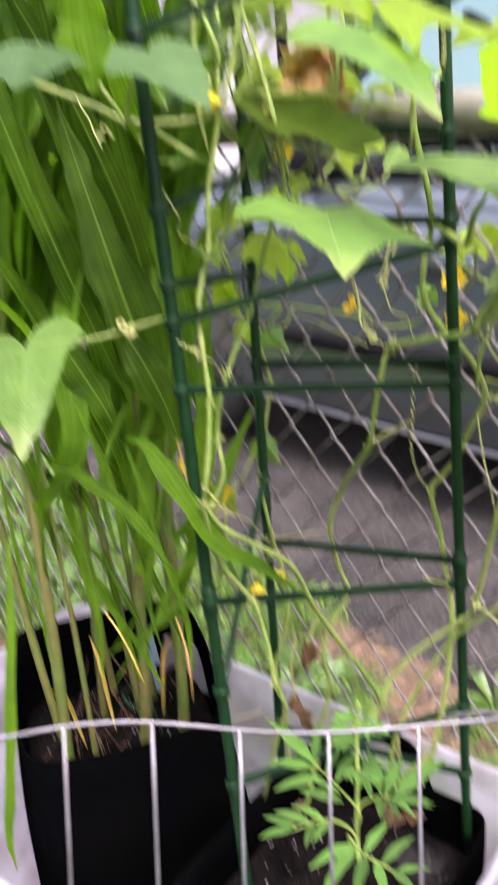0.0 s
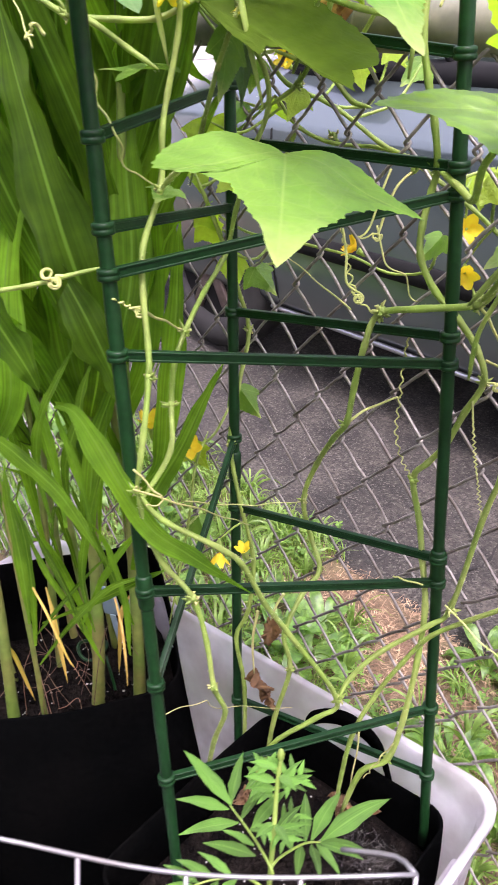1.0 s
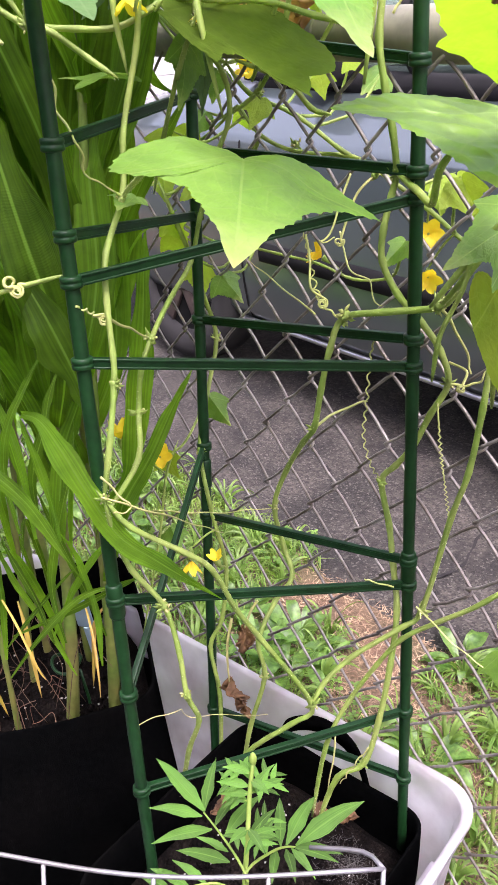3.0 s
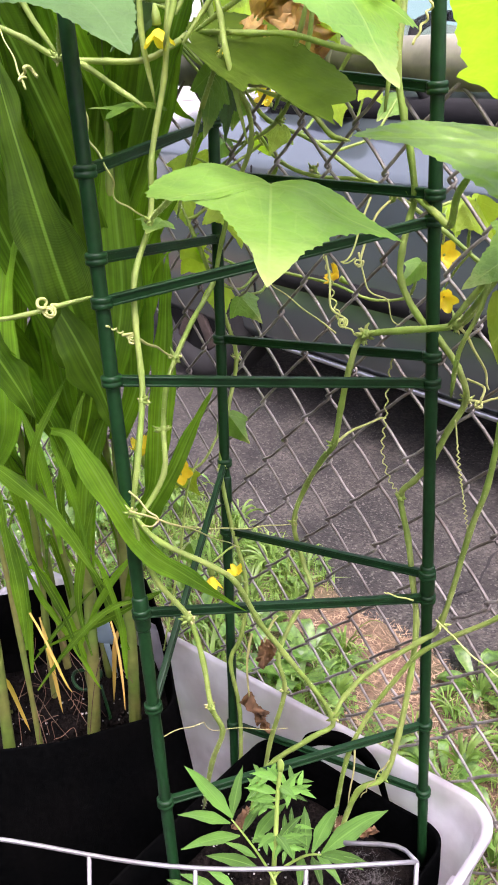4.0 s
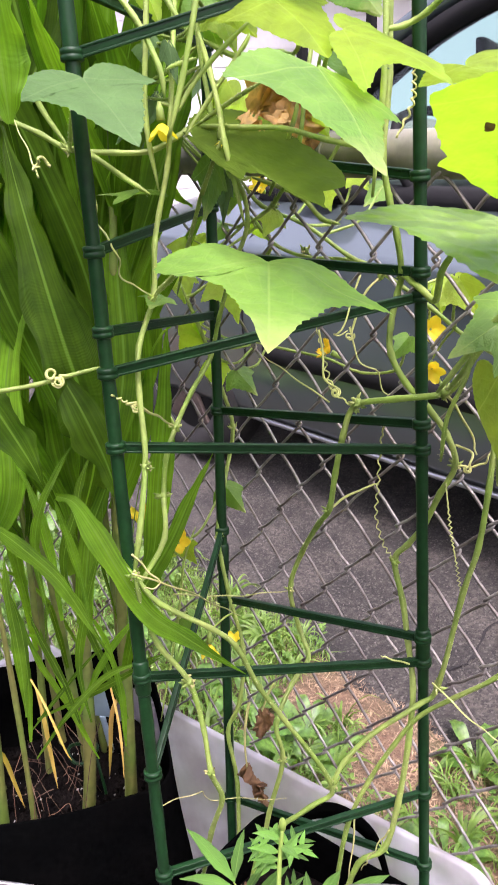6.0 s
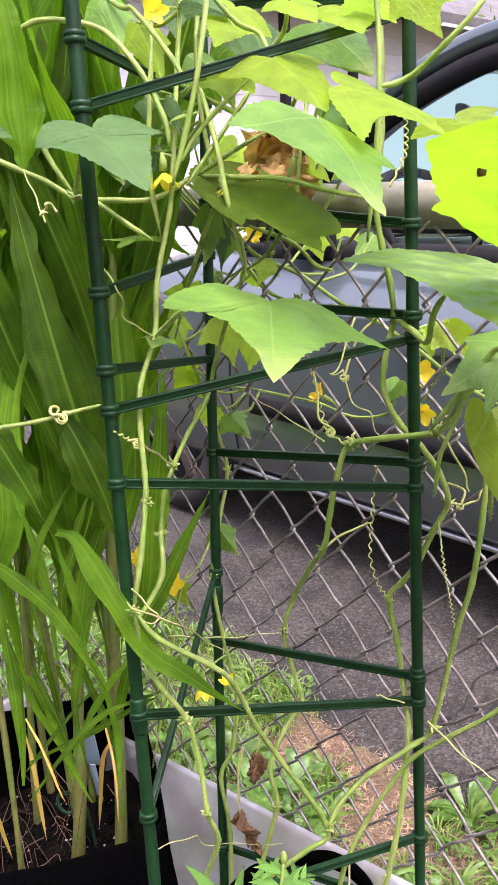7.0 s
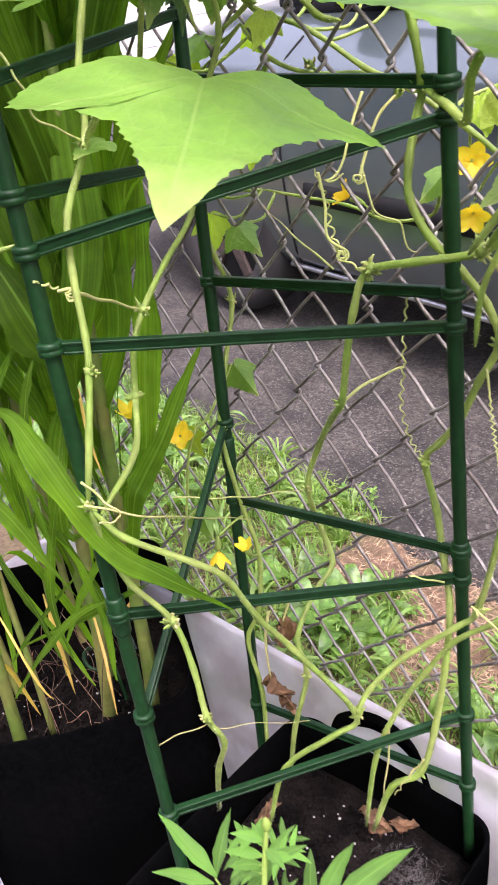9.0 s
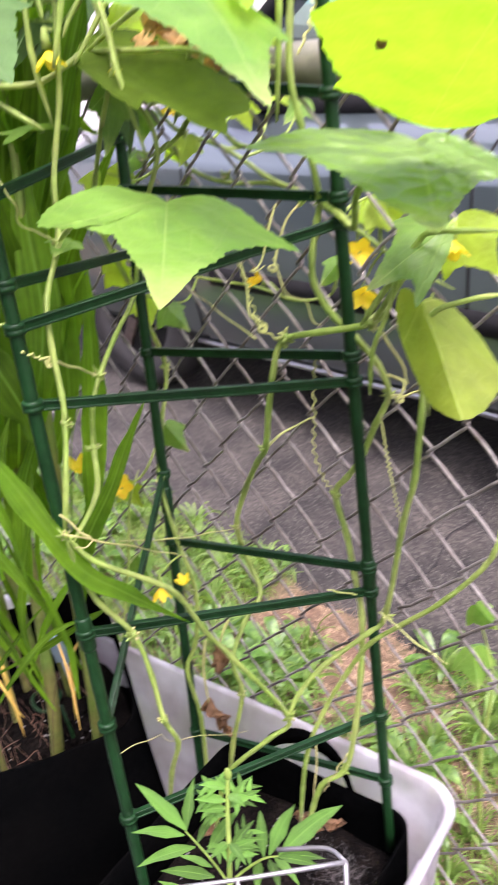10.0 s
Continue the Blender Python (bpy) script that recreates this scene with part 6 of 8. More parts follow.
leaf((-0.172, 0.991, 0.825), (-0.138, 0.994, 0.796), (-0.185, 0.983, 0.793), (-0.162, 1.013, 0.815), CUCUMBER_LEAF, 0.10, 61)
petiole([(-0.154, 0.923, 0.782), (-0.154, 0.935, 0.786), (-0.155, 0.949, 0.797), (-0.172, 0.991, 0.825)], 0.0017)
leaf((-0.186, 0.930, 0.767), (-0.153, 0.927, 0.746), (-0.182, 0.911, 0.751), (-0.158, 0.933, 0.770), YOUNG_LEAF, 0.10, 62)
petiole([(-0.154, 0.923, 0.782), (-0.159, 0.925, 0.776), (-0.167, 0.927, 0.770), (-0.186, 0.930, 0.767)], 0.0017)
leaf((0.060, 1.117, 1.084), (0.083, 1.112, 1.050), (0.061, 1.090, 1.066), (0.067, 1.147, 1.069), YOUNG_LEAF, 0.10, 63)
petiole([(0.045, 1.070, 1.070), (0.046, 1.079, 1.071), (0.047, 1.090, 1.077), (0.060, 1.117, 1.084)], 0.0017)
leaf((0.018, 1.141, 1.068), (0.063, 1.095, 1.049), (0.030, 1.103, 1.057), (0.018, 1.173, 1.051), YOUNG_LEAF, 0.10, 64)
petiole([(0.045, 1.070, 1.070), (0.043, 1.084, 1.063), (0.040, 1.100, 1.059), (0.018, 1.141, 1.068)], 0.0017)
leaf((-0.116, 1.035, 1.148), (-0.099, 1.004, 1.122), (-0.113, 1.009, 1.141), (-0.097, 1.035, 1.130), YOUNG_LEAF, 0.10, 66)
petiole([(-0.126, 1.049, 1.143), (-0.124, 1.046, 1.143), (-0.120, 1.042, 1.144), (-0.116, 1.035, 1.148)], 0.0017)
leaf((-0.135, 1.027, 1.074), (-0.098, 0.987, 1.033), (-0.149, 1.003, 1.054), (-0.134, 1.059, 1.045), YOUNG_LEAF, 0.10, 67)
petiole([(-0.121, 1.038, 1.112), (-0.125, 1.035, 1.100), (-0.130, 1.032, 1.089), (-0.135, 1.027, 1.074)], 0.0017)
leaf((0.021, 1.098, 1.019), (0.028, 1.058, 1.003), (0.012, 1.083, 1.018), (0.013, 1.121, 0.994), CUCUMBER_LEAF, 0.10, 69)
petiole([(-0.003, 1.114, 0.979), (0.003, 1.110, 0.985), (0.011, 1.104, 0.997), (0.021, 1.098, 1.019)], 0.0017)
leaf((-0.022, 0.998, 1.248), (0.023, 0.976, 1.220), (-0.024, 0.985, 1.229), (-0.015, 1.017, 1.243), YOUNG_LEAF, 0.10, 70)
petiole([(-0.009, 0.949, 1.178), (-0.012, 0.961, 1.182), (-0.016, 0.976, 1.193), (-0.022, 0.998, 1.248)], 0.0017)
leaf((-0.220, 0.989, 1.026), (-0.198, 0.995, 0.998), (-0.205, 0.963, 1.011), (-0.185, 0.985, 1.026), YOUNG_LEAF, 0.10, 71)
petiole([(-0.197, 1.075, 0.981), (-0.203, 1.057, 0.984), (-0.211, 1.034, 0.994), (-0.220, 0.989, 1.026)], 0.0017)
leaf((-0.091, 0.947, 1.097), (-0.050, 0.923, 1.054), (-0.078, 0.902, 1.077), (-0.057, 0.952, 1.081), YOUNG_LEAF, 0.10, 72)
petiole([(-0.113, 0.909, 1.074), (-0.107, 0.916, 1.077), (-0.099, 0.925, 1.085), (-0.091, 0.947, 1.097)], 0.0017)
leaf((-0.165, 0.959, 1.122), (-0.153, 0.921, 1.093), (-0.161, 0.926, 1.119), (-0.160, 0.971, 1.097), YOUNG_LEAF, 0.10, 74)
petiole([(-0.142, 1.037, 1.130), (-0.151, 1.018, 1.117), (-0.162, 0.995, 1.107), (-0.165, 0.959, 1.122)], 0.0017)
leaf((0.125, 1.033, 1.100), (0.152, 1.031, 1.065), (0.124, 1.010, 1.078), (0.152, 1.033, 1.094), YOUNG_LEAF, 0.10, 75)
petiole([(0.096, 1.073, 1.042), (0.101, 1.064, 1.048), (0.107, 1.053, 1.060), (0.125, 1.033, 1.100)], 0.0017)
leaf((-0.189, 1.023, 1.132), (-0.153, 0.970, 1.116), (-0.187, 1.000, 1.131), (-0.186, 1.031, 1.112), CUCUMBER_LEAF, 0.10, 77)
petiole([(-0.153, 1.036, 1.139), (-0.162, 1.034, 1.132), (-0.173, 1.032, 1.127), (-0.189, 1.023, 1.132)], 0.0017)
leaf((-0.195, 1.005, 1.119), (-0.173, 0.962, 1.095), (-0.182, 0.970, 1.118), (-0.167, 0.997, 1.100), YOUNG_LEAF, 0.10, 78)
petiole([(-0.153, 1.036, 1.139), (-0.165, 1.032, 1.130), (-0.181, 1.026, 1.123), (-0.195, 1.005, 1.119)], 0.0017)
leaf((-0.206, 1.086, 1.129), (-0.172, 1.074, 1.109), (-0.218, 1.083, 1.112), (-0.212, 1.112, 1.121), YOUNG_LEAF, 0.10, 79)
petiole([(-0.153, 1.036, 1.139), (-0.163, 1.049, 1.129), (-0.176, 1.064, 1.122), (-0.206, 1.086, 1.129)], 0.0017)
leaf((-0.187, 0.999, 0.979), (-0.143, 0.968, 0.956), (-0.192, 0.979, 0.963), (-0.184, 1.022, 0.959), YOUNG_LEAF, 0.10, 82)
petiole([(-0.197, 1.075, 0.981), (-0.192, 1.054, 0.972), (-0.186, 1.029, 0.966), (-0.187, 0.999, 0.979)], 0.0017)
leaf((-0.108, 1.157, 1.180), (-0.083, 1.155, 1.156), (-0.089, 1.122, 1.165), (-0.097, 1.169, 1.176), YOUNG_LEAF, 0.10, 84)
petiole([(-0.097, 1.064, 1.130), (-0.096, 1.087, 1.127), (-0.094, 1.116, 1.131), (-0.108, 1.157, 1.180)], 0.0017)
leaf((-0.126, 1.126, 1.168), (-0.100, 1.108, 1.140), (-0.135, 1.114, 1.152), (-0.095, 1.118, 1.158), YOUNG_LEAF, 0.10, 85)
petiole([(-0.112, 1.057, 1.137), (-0.116, 1.072, 1.140), (-0.122, 1.092, 1.150), (-0.126, 1.126, 1.168)], 0.0017)
leaf((-0.178, 1.016, 1.058), (-0.127, 0.990, 1.038), (-0.160, 0.984, 1.045), (-0.151, 1.017, 1.053), CUCUMBER_LEAF, 0.10, 86)
petiole([(-0.121, 1.038, 1.112), (-0.136, 1.037, 1.096), (-0.154, 1.036, 1.083), (-0.178, 1.016, 1.058)], 0.0017)
leaf((-0.217, 0.987, 1.012), (-0.192, 0.996, 0.984), (-0.226, 0.979, 0.988), (-0.189, 0.991, 1.012), YOUNG_LEAF, 0.10, 87)
petiole([(-0.197, 1.075, 0.981), (-0.204, 1.058, 0.978), (-0.213, 1.036, 0.981), (-0.217, 0.987, 1.012)], 0.0017)
leaf((0.129, 1.163, 1.050), (0.171, 1.149, 1.015), (0.118, 1.153, 1.019), (0.159, 1.164, 1.046), YOUNG_LEAF, 0.10, 91)
petiole([(0.128, 1.077, 1.026), (0.126, 1.092, 1.023), (0.124, 1.111, 1.025), (0.129, 1.163, 1.050)], 0.0017)
leaf((-0.170, 0.919, 0.677), (-0.139, 0.912, 0.653), (-0.189, 0.911, 0.645), (-0.157, 0.934, 0.665), CUCUMBER_LEAF, 0.10, 95)
petiole([(-0.139, 0.884, 0.697), (-0.148, 0.893, 0.689), (-0.159, 0.905, 0.683), (-0.170, 0.919, 0.677)], 0.0017)
leaf((0.103, 1.246, 0.529), (0.149, 1.220, 0.527), (0.096, 1.238, 0.496), (0.113, 1.272, 0.514), CUCUMBER_LEAF, 0.10, 96)
petiole([(0.168, 1.181, 0.457), (0.157, 1.198, 0.460), (0.144, 1.218, 0.472), (0.103, 1.246, 0.529)], 0.0017)
leaf((0.115, 1.222, 0.479), (0.147, 1.183, 0.449), (0.097, 1.201, 0.446), (0.137, 1.247, 0.444), CUCUMBER_LEAF, 0.10, 97)
petiole([(0.168, 1.181, 0.457), (0.159, 1.194, 0.453), (0.147, 1.210, 0.454), (0.115, 1.222, 0.479)], 0.0017)
# tendrils
tendril([(0.078, 0.914, 0.898), (0.084, 0.938, 0.908), (0.092, 0.960, 0.912), (0.095, 0.964, 0.913)], 0.0006, 2, 0.0011)
tendril([(0.106, 0.959, 0.982), (0.092, 0.969, 0.948), (0.095, 0.963, 0.912), (0.100, 0.955, 0.882), (0.113, 0.953, 0.856), (0.127, 0.954, 0.847)], 0.0016, 16, 0.0007)
tendril([(0.169, 0.965, 0.935), (0.182, 0.956, 0.900), (0.198, 0.943, 0.879), (0.209, 0.937, 0.853)], 0.0014, 22, 0.0007)
tendril([(0.098, 0.926, 0.998), (0.076, 0.925, 1.009), (0.059, 0.932, 1.024), (0.051, 0.936, 1.042), (0.049, 0.930, 1.062)], 0.0020, 9, 0.0007)
tendril([(0.065, 0.929, 1.011), (0.074, 0.928, 1.005), (0.078, 0.927, 1.009), (0.075, 0.924, 1.011)], 0.0018, 1.5, 0.0007)
tendril([(0.048, 0.975, 1.054), (0.062, 0.972, 1.026), (0.071, 0.989, 1.011), (0.073, 0.995, 0.991), (0.078, 0.999, 0.989)], 0.0008, 3, 0.0007)
tendril([(0.181, 0.942, 1.025), (0.190, 0.950, 1.009), (0.200, 0.955, 0.987), (0.206, 0.953, 0.975)], 0.0008, 2, 0.0011)
tendril([(0.175, 0.968, 0.952), (0.195, 0.979, 0.956), (0.203, 0.984, 0.974)], 0.0008, 3, 0.0010)
tendril([(-0.011, 0.743, 1.202), (-0.000, 0.746, 1.189), (0.005, 0.745, 1.168), (0.020, 0.749, 1.148), (0.011, 0.758, 1.127), (0.011, 0.781, 1.111)], 0.0010, 5, 0.0009)
tendril([(-0.008, 0.740, 1.206), (0.000, 0.743, 1.207), (0.003, 0.742, 1.202)], 0.0020, 2, 0.0008)
tendril([(0.041, 0.719, 1.048), (0.037, 0.733, 1.039), (0.038, 0.739, 1.033)], 0.0012, 4, 0.0007)
tendril([(0.033, 0.747, 1.030), (0.019, 0.771, 1.014), (-0.015, 0.813, 0.985)], 0.0006, 2, 0.0011)
tendril([(0.011, 0.689, 1.058), (0.009, 0.687, 1.063), (0.011, 0.691, 1.066), (0.013, 0.694, 1.061)], 0.0040, 1.5, 0.0012)
tendril([(0.072, 0.702, 0.915), (0.075, 0.744, 0.885), (0.004, 0.836, 0.797), (-0.046, 0.903, 0.733)], 0.0007, 3, 0.0007)
tendril([(0.071, 0.704, 0.931), (0.084, 0.718, 0.905), (0.085, 0.703, 0.907)], 0.0010, 3, 0.0007)
tendril([(0.082, 0.911, 1.004), (-0.022, 0.957, 1.003), (-0.114, 1.010, 0.992)], 0.0006, 2, 0.0007)
tendril([(-0.101, 0.854, 0.758), (-0.060, 0.900, 0.753), (-0.019, 0.952, 0.755)], 0.0008, 3, 0.0007)
tendril([(0.123, 0.905, 1.119), (0.125, 0.882, 1.083), (0.137, 0.860, 1.081), (0.142, 0.869, 1.084)], 0.0010, 2, 0.0007)
tendril([(0.189, 0.929, 0.757), (0.226, 0.938, 0.732), (0.252, 0.944, 0.720)], 0.0006, 2, 0.0007)
tendril([(0.161, 0.932, 0.761), (0.151, 0.912, 0.773), (0.147, 0.908, 0.775)], 0.0006, 2, 0.0007)
tendril([(0.053, 0.710, 0.663), (0.054, 0.756, 0.653), (0.045, 0.788, 0.617), (0.071, 0.855, 0.592)], 0.0016, 3, 0.00040)
tendril([(-0.045, 0.727, 1.202), (-0.056, 0.727, 1.221), (-0.071, 0.726, 1.244)], 0.0006, 2, 0.0007)
tendril([(-0.032, 0.731, 1.210), (-0.036, 0.723, 1.216), (-0.035, 0.720, 1.211), (-0.031, 0.722, 1.209)], 0.0030, 1.5, 0.0011)
tendril([(-0.031, 0.896, 0.630), (-0.032, 0.888, 0.595), (-0.030, 0.887, 0.544)], 0.0004, 1, 0.0015)
tendril([(-0.013, 0.919, 0.653), (-0.017, 0.910, 0.637), (-0.019, 0.904, 0.620)], 0.0004, 1, 0.0014)
tendril([(0.095, 0.931, 0.539), (0.104, 0.918, 0.505), (0.110, 0.905, 0.478)], 0.0006, 1, 0.0010)
tendril([(0.171, 0.887, 1.220), (0.174, 0.899, 1.240), (0.172, 0.904, 1.255), (0.168, 0.907, 1.271)], 0.0016, 8, 0.0007)
tendril([(0.172, 0.894, 0.597), (0.158, 0.886, 0.562), (0.146, 0.884, 0.533)], 0.0012, 3, 0.0007)
tendril([(0.051, 0.931, 1.060), (0.056, 0.931, 1.039), (0.063, 0.925, 1.019), (0.077, 0.927, 1.012), (0.079, 0.928, 1.010), (0.080, 0.927, 1.007), (0.079, 0.924, 1.005), (0.077, 0.922, 1.006), (0.075, 0.922, 1.008), (0.075, 0.923, 1.010), (0.076, 0.925, 1.011), (0.078, 0.926, 1.011), (0.079, 0.926, 1.009), (0.079, 0.925, 1.007), (0.078, 0.923, 1.007), (0.077, 0.922, 1.007), (0.077, 0.922, 1.009), (0.077, 0.923, 1.010), (0.078, 0.924, 1.010), (0.078, 0.924, 1.010), (0.079, 0.924, 1.009)], 0.0, 0, 0.0009)
tendril([(0.080, 0.981, 1.103), (0.075, 0.965, 1.089), (0.077, 0.946, 1.059), (0.080, 0.946, 1.057), (0.080, 0.945, 1.054), (0.079, 0.942, 1.053), (0.078, 0.941, 1.054), (0.076, 0.940, 1.056), (0.076, 0.941, 1.058), (0.077, 0.943, 1.058), (0.079, 0.944, 1.057), (0.080, 0.943, 1.056), (0.080, 0.942, 1.055), (0.079, 0.941, 1.055), (0.078, 0.941, 1.056)], 0.0, 0, 0.0009)
tendril([(0.020, 0.706, 1.065), (0.017, 0.700, 1.063), (0.014, 0.693, 1.064), (0.016, 0.694, 1.061), (0.017, 0.693, 1.058), (0.016, 0.690, 1.056), (0.014, 0.688, 1.057), (0.012, 0.687, 1.059), (0.012, 0.688, 1.062), (0.013, 0.690, 1.063), (0.015, 0.692, 1.062), (0.016, 0.692, 1.060), (0.017, 0.691, 1.058), (0.016, 0.689, 1.058), (0.015, 0.688, 1.059), (0.014, 0.688, 1.060), (0.014, 0.689, 1.061), (0.015, 0.690, 1.062), (0.016, 0.691, 1.061), (0.016, 0.690, 1.060)], 0.0, 0, 0.0009)
tendril([(0.176, 0.967, 0.972), (0.195, 0.963, 0.971), (0.199, 0.954, 0.964), (0.200, 0.954, 0.962), (0.201, 0.953, 0.960), (0.201, 0.952, 0.959), (0.199, 0.950, 0.959), (0.198, 0.949, 0.960), (0.197, 0.950, 0.962), (0.198, 0.951, 0.963), (0.199, 0.952, 0.963), (0.200, 0.953, 0.962), (0.201, 0.952, 0.961), (0.200, 0.951, 0.960), (0.200, 0.950, 0.960), (0.199, 0.949, 0.961), (0.199, 0.950, 0.962), (0.199, 0.950, 0.963), (0.200, 0.951, 0.963)], 0.0, 0, 0.0009)
tendril([(0.038, 0.733, 1.037), (0.039, 0.743, 1.036), (0.041, 0.743, 1.034), (0.042, 0.742, 1.032), (0.042, 0.740, 1.030), (0.040, 0.738, 1.030), (0.039, 0.738, 1.032), (0.038, 0.738, 1.034), (0.039, 0.740, 1.035), (0.040, 0.741, 1.035), (0.042, 0.742, 1.034), (0.042, 0.741, 1.033), (0.042, 0.740, 1.032), (0.041, 0.739, 1.032), (0.040, 0.738, 1.033), (0.040, 0.739, 1.034), (0.041, 0.739, 1.034), (0.041, 0.740, 1.034)], 0.0, 0, 0.0009)
# flowers and dead leaves
petiole([(0.004, 0.821, 1.249), (0.002, 0.818, 1.250), (0.001, 0.815, 1.251), (-0.000, 0.813, 1.252)], 0.0012)
flower((0.003, 0.811, 1.237), (0.20, -0.10, -0.90), 0.0119, 1, 0.90)
petiole([(-0.162, 1.041, 1.168), (-0.163, 1.051, 1.167), (-0.163, 1.060, 1.164), (-0.163, 1.066, 1.161)], 0.0012)
flower((-0.156, 1.055, 1.168), (0.30, -0.50, 0.30), 0.0119, 2, 0.80)
petiole([(-0.071, 1.107, 0.965), (-0.072, 1.102, 0.971), (-0.072, 1.097, 0.976), (-0.072, 1.094, 0.979)], 0.0012)
flower((-0.080, 1.084, 0.987), (-0.40, -0.50, 0.40), 0.0136, 3, 0.80)
petiole([(0.066, 1.072, 1.059), (0.060, 1.080, 1.050), (0.055, 1.086, 1.039), (0.051, 1.091, 1.031)], 0.0012)
flower((0.061, 1.081, 1.034), (0.60, -0.60, 0.20), 0.0153, 4, 0.50)
petiole([(0.096, 1.073, 1.042), (0.083, 1.076, 1.029), (0.072, 1.078, 1.014), (0.064, 1.080, 1.002)], 0.0012)
flower((0.073, 1.069, 0.998), (0.50, -0.60, -0.20), 0.0136, 5, 0.60)
petiole([(-0.150, 0.914, 0.772), (-0.153, 0.912, 0.774), (-0.156, 0.910, 0.775), (-0.158, 0.909, 0.775)], 0.0012)
flower((-0.150, 0.901, 0.785), (0.50, -0.50, 0.60), 0.0153, 7, 0.50)
petiole([(-0.063, 0.907, 0.728), (-0.063, 0.893, 0.727), (-0.062, 0.880, 0.724), (-0.062, 0.871, 0.721)], 0.0012)
flower((-0.059, 0.868, 0.707), (0.20, -0.20, -0.90), 0.0115, 9, 1.10)
petiole([(-0.052, 0.909, 0.682), (-0.049, 0.903, 0.688), (-0.046, 0.898, 0.692), (-0.044, 0.894, 0.694)], 0.0012)
flower((-0.042, 0.889, 0.708), (0.10, -0.30, 0.80), 0.0090, 10, 1.00)
petiole([(-0.032, 0.865, 1.367), (-0.048, 0.863, 1.370), (-0.062, 0.862, 1.369), (-0.072, 0.861, 1.368)], 0.0012)
flower((-0.058, 0.855, 1.368), (0.50, -0.20, 0.00), 0.0119, 11, 0.90)
petiole([(0.229, 0.951, 1.083), (0.229, 0.962, 1.092), (0.229, 0.972, 1.097), (0.229, 0.979, 1.100)], 0.0012)
flower((0.232, 0.972, 1.087), (0.20, -0.40, -0.80), 0.0136, 12, 0.80)
petiole([(0.032, 0.855, 1.232), (0.032, 0.852, 1.233), (0.032, 0.849, 1.234), (0.032, 0.847, 1.235)], 0.0012)
flower((0.037, 0.842, 1.222), (0.30, -0.30, -0.70), 0.0102, 13, 0.90)
petiole([(-0.147, 0.905, 0.762), (-0.147, 0.884, 0.787), (-0.147, 0.866, 0.804), (-0.148, 0.853, 0.814)], 0.0012)
flower((-0.146, 0.851, 0.829), (0.10, -0.10, 0.90), 0.0136, 14, 1.20)
withered((-0.019, 0.904, 0.620), 0.034, (0, 0, -1), 1)
withered((-0.030, 0.887, 0.544), 0.040, (0.1, 0, -1), 2)
withered((-0.024, 0.901, 0.505), 0.022, (0.3, 0, -0.6), 3)
withered((0.006, 0.899, 1.243), 0.045, (0.9, 0.3, 0.5), 4, TAN_LEAF)
withered((0.010, 0.923, 1.247), 0.050, (0.2, 0.3, -0.9), 9, TAN_LEAF)
withered((0.004, 0.916, 1.259), 0.042, (0.8, 0.2, -0.4), 12, TAN_LEAF)
withered((0.014, 0.872, 1.230), 0.030, (0.8, 0.2, -0.3), 13, TAN_LEAF)
withered((0.017, 0.849, 1.217), 0.026, (0.5, 0.3, -0.1), 5)
withered((0.102, 0.880, 0.457), 0.030, (0.8, 0.2, 0.1), 6)
withered((0.129, 0.896, 0.459), 0.022, (0.5, 0.5, -0.1), 7)
withered((0.037, 0.803, 0.462), 0.024, (0.2, 0.8, 0.1), 8)
# joints
bud((0.058, 0.732, 0.991), 0, 0.0042)
bud((-0.014, 0.814, 0.984), 1, 0.0050)
bud((0.014, 0.783, 1.109), 2, 0.0040)
bud((-0.056, 0.763, 1.221), 3, 0.0042)
bud((0.098, 0.927, 1.000), 4, 0.0050)
bud((0.078, 0.914, 0.898), 5, 0.0040)
bud((-0.013, 0.947, 0.762), 6, 0.0042)
bud((0.125, 0.952, 0.848), 7, 0.0050)
bud((0.175, 0.969, 0.953), 8, 0.0040)
bud((0.181, 0.942, 1.025), 9, 0.0042)
bud((0.184, 0.945, 0.741), 10, 0.0050)
bud((0.155, 0.908, 0.550), 11, 0.0040)
bud((0.108, 0.736, 0.725), 12, 0.0042)
bud((0.130, 0.860, 0.645), 13, 0.0050)
bud((0.029, 0.890, 0.592), 14, 0.0040)
bud((0.070, 0.705, 0.912), 15, 0.0042)
bud((0.087, 0.736, 0.806), 16, 0.0050)
bud((-0.104, 0.954, 0.923), 17, 0.0040)
bud((-0.081, 0.906, 0.819), 18, 0.0042)
bud((-0.010, 0.792, 0.925), 19, 0.0050)
bud((0.130, 0.947, 1.115), 20, 0.0040)
bud((0.080, 0.981, 1.103), 21, 0.0042)
bud((-0.088, 1.055, 1.104), 22, 0.0050)
bud((0.001, 1.067, 1.091), 23, 0.0040)
bud((-0.001, 0.929, 1.166), 24, 0.0042)
bud((0.102, 0.926, 1.004), 40, 0.0058)
bud((0.183, 0.938, 1.028), 41, 0.0055)


# ---- the corn: shapes ----
CORN_FEET = [(-0.222, 0.666), (-0.216, 0.703), (-0.197, 0.763), (-0.172, 0.808), (-0.241, 0.798), (-0.277, 0.759), (-0.202, 0.833), (-0.292, 0.700), (-0.314, 0.798), (-0.264, 0.836)]
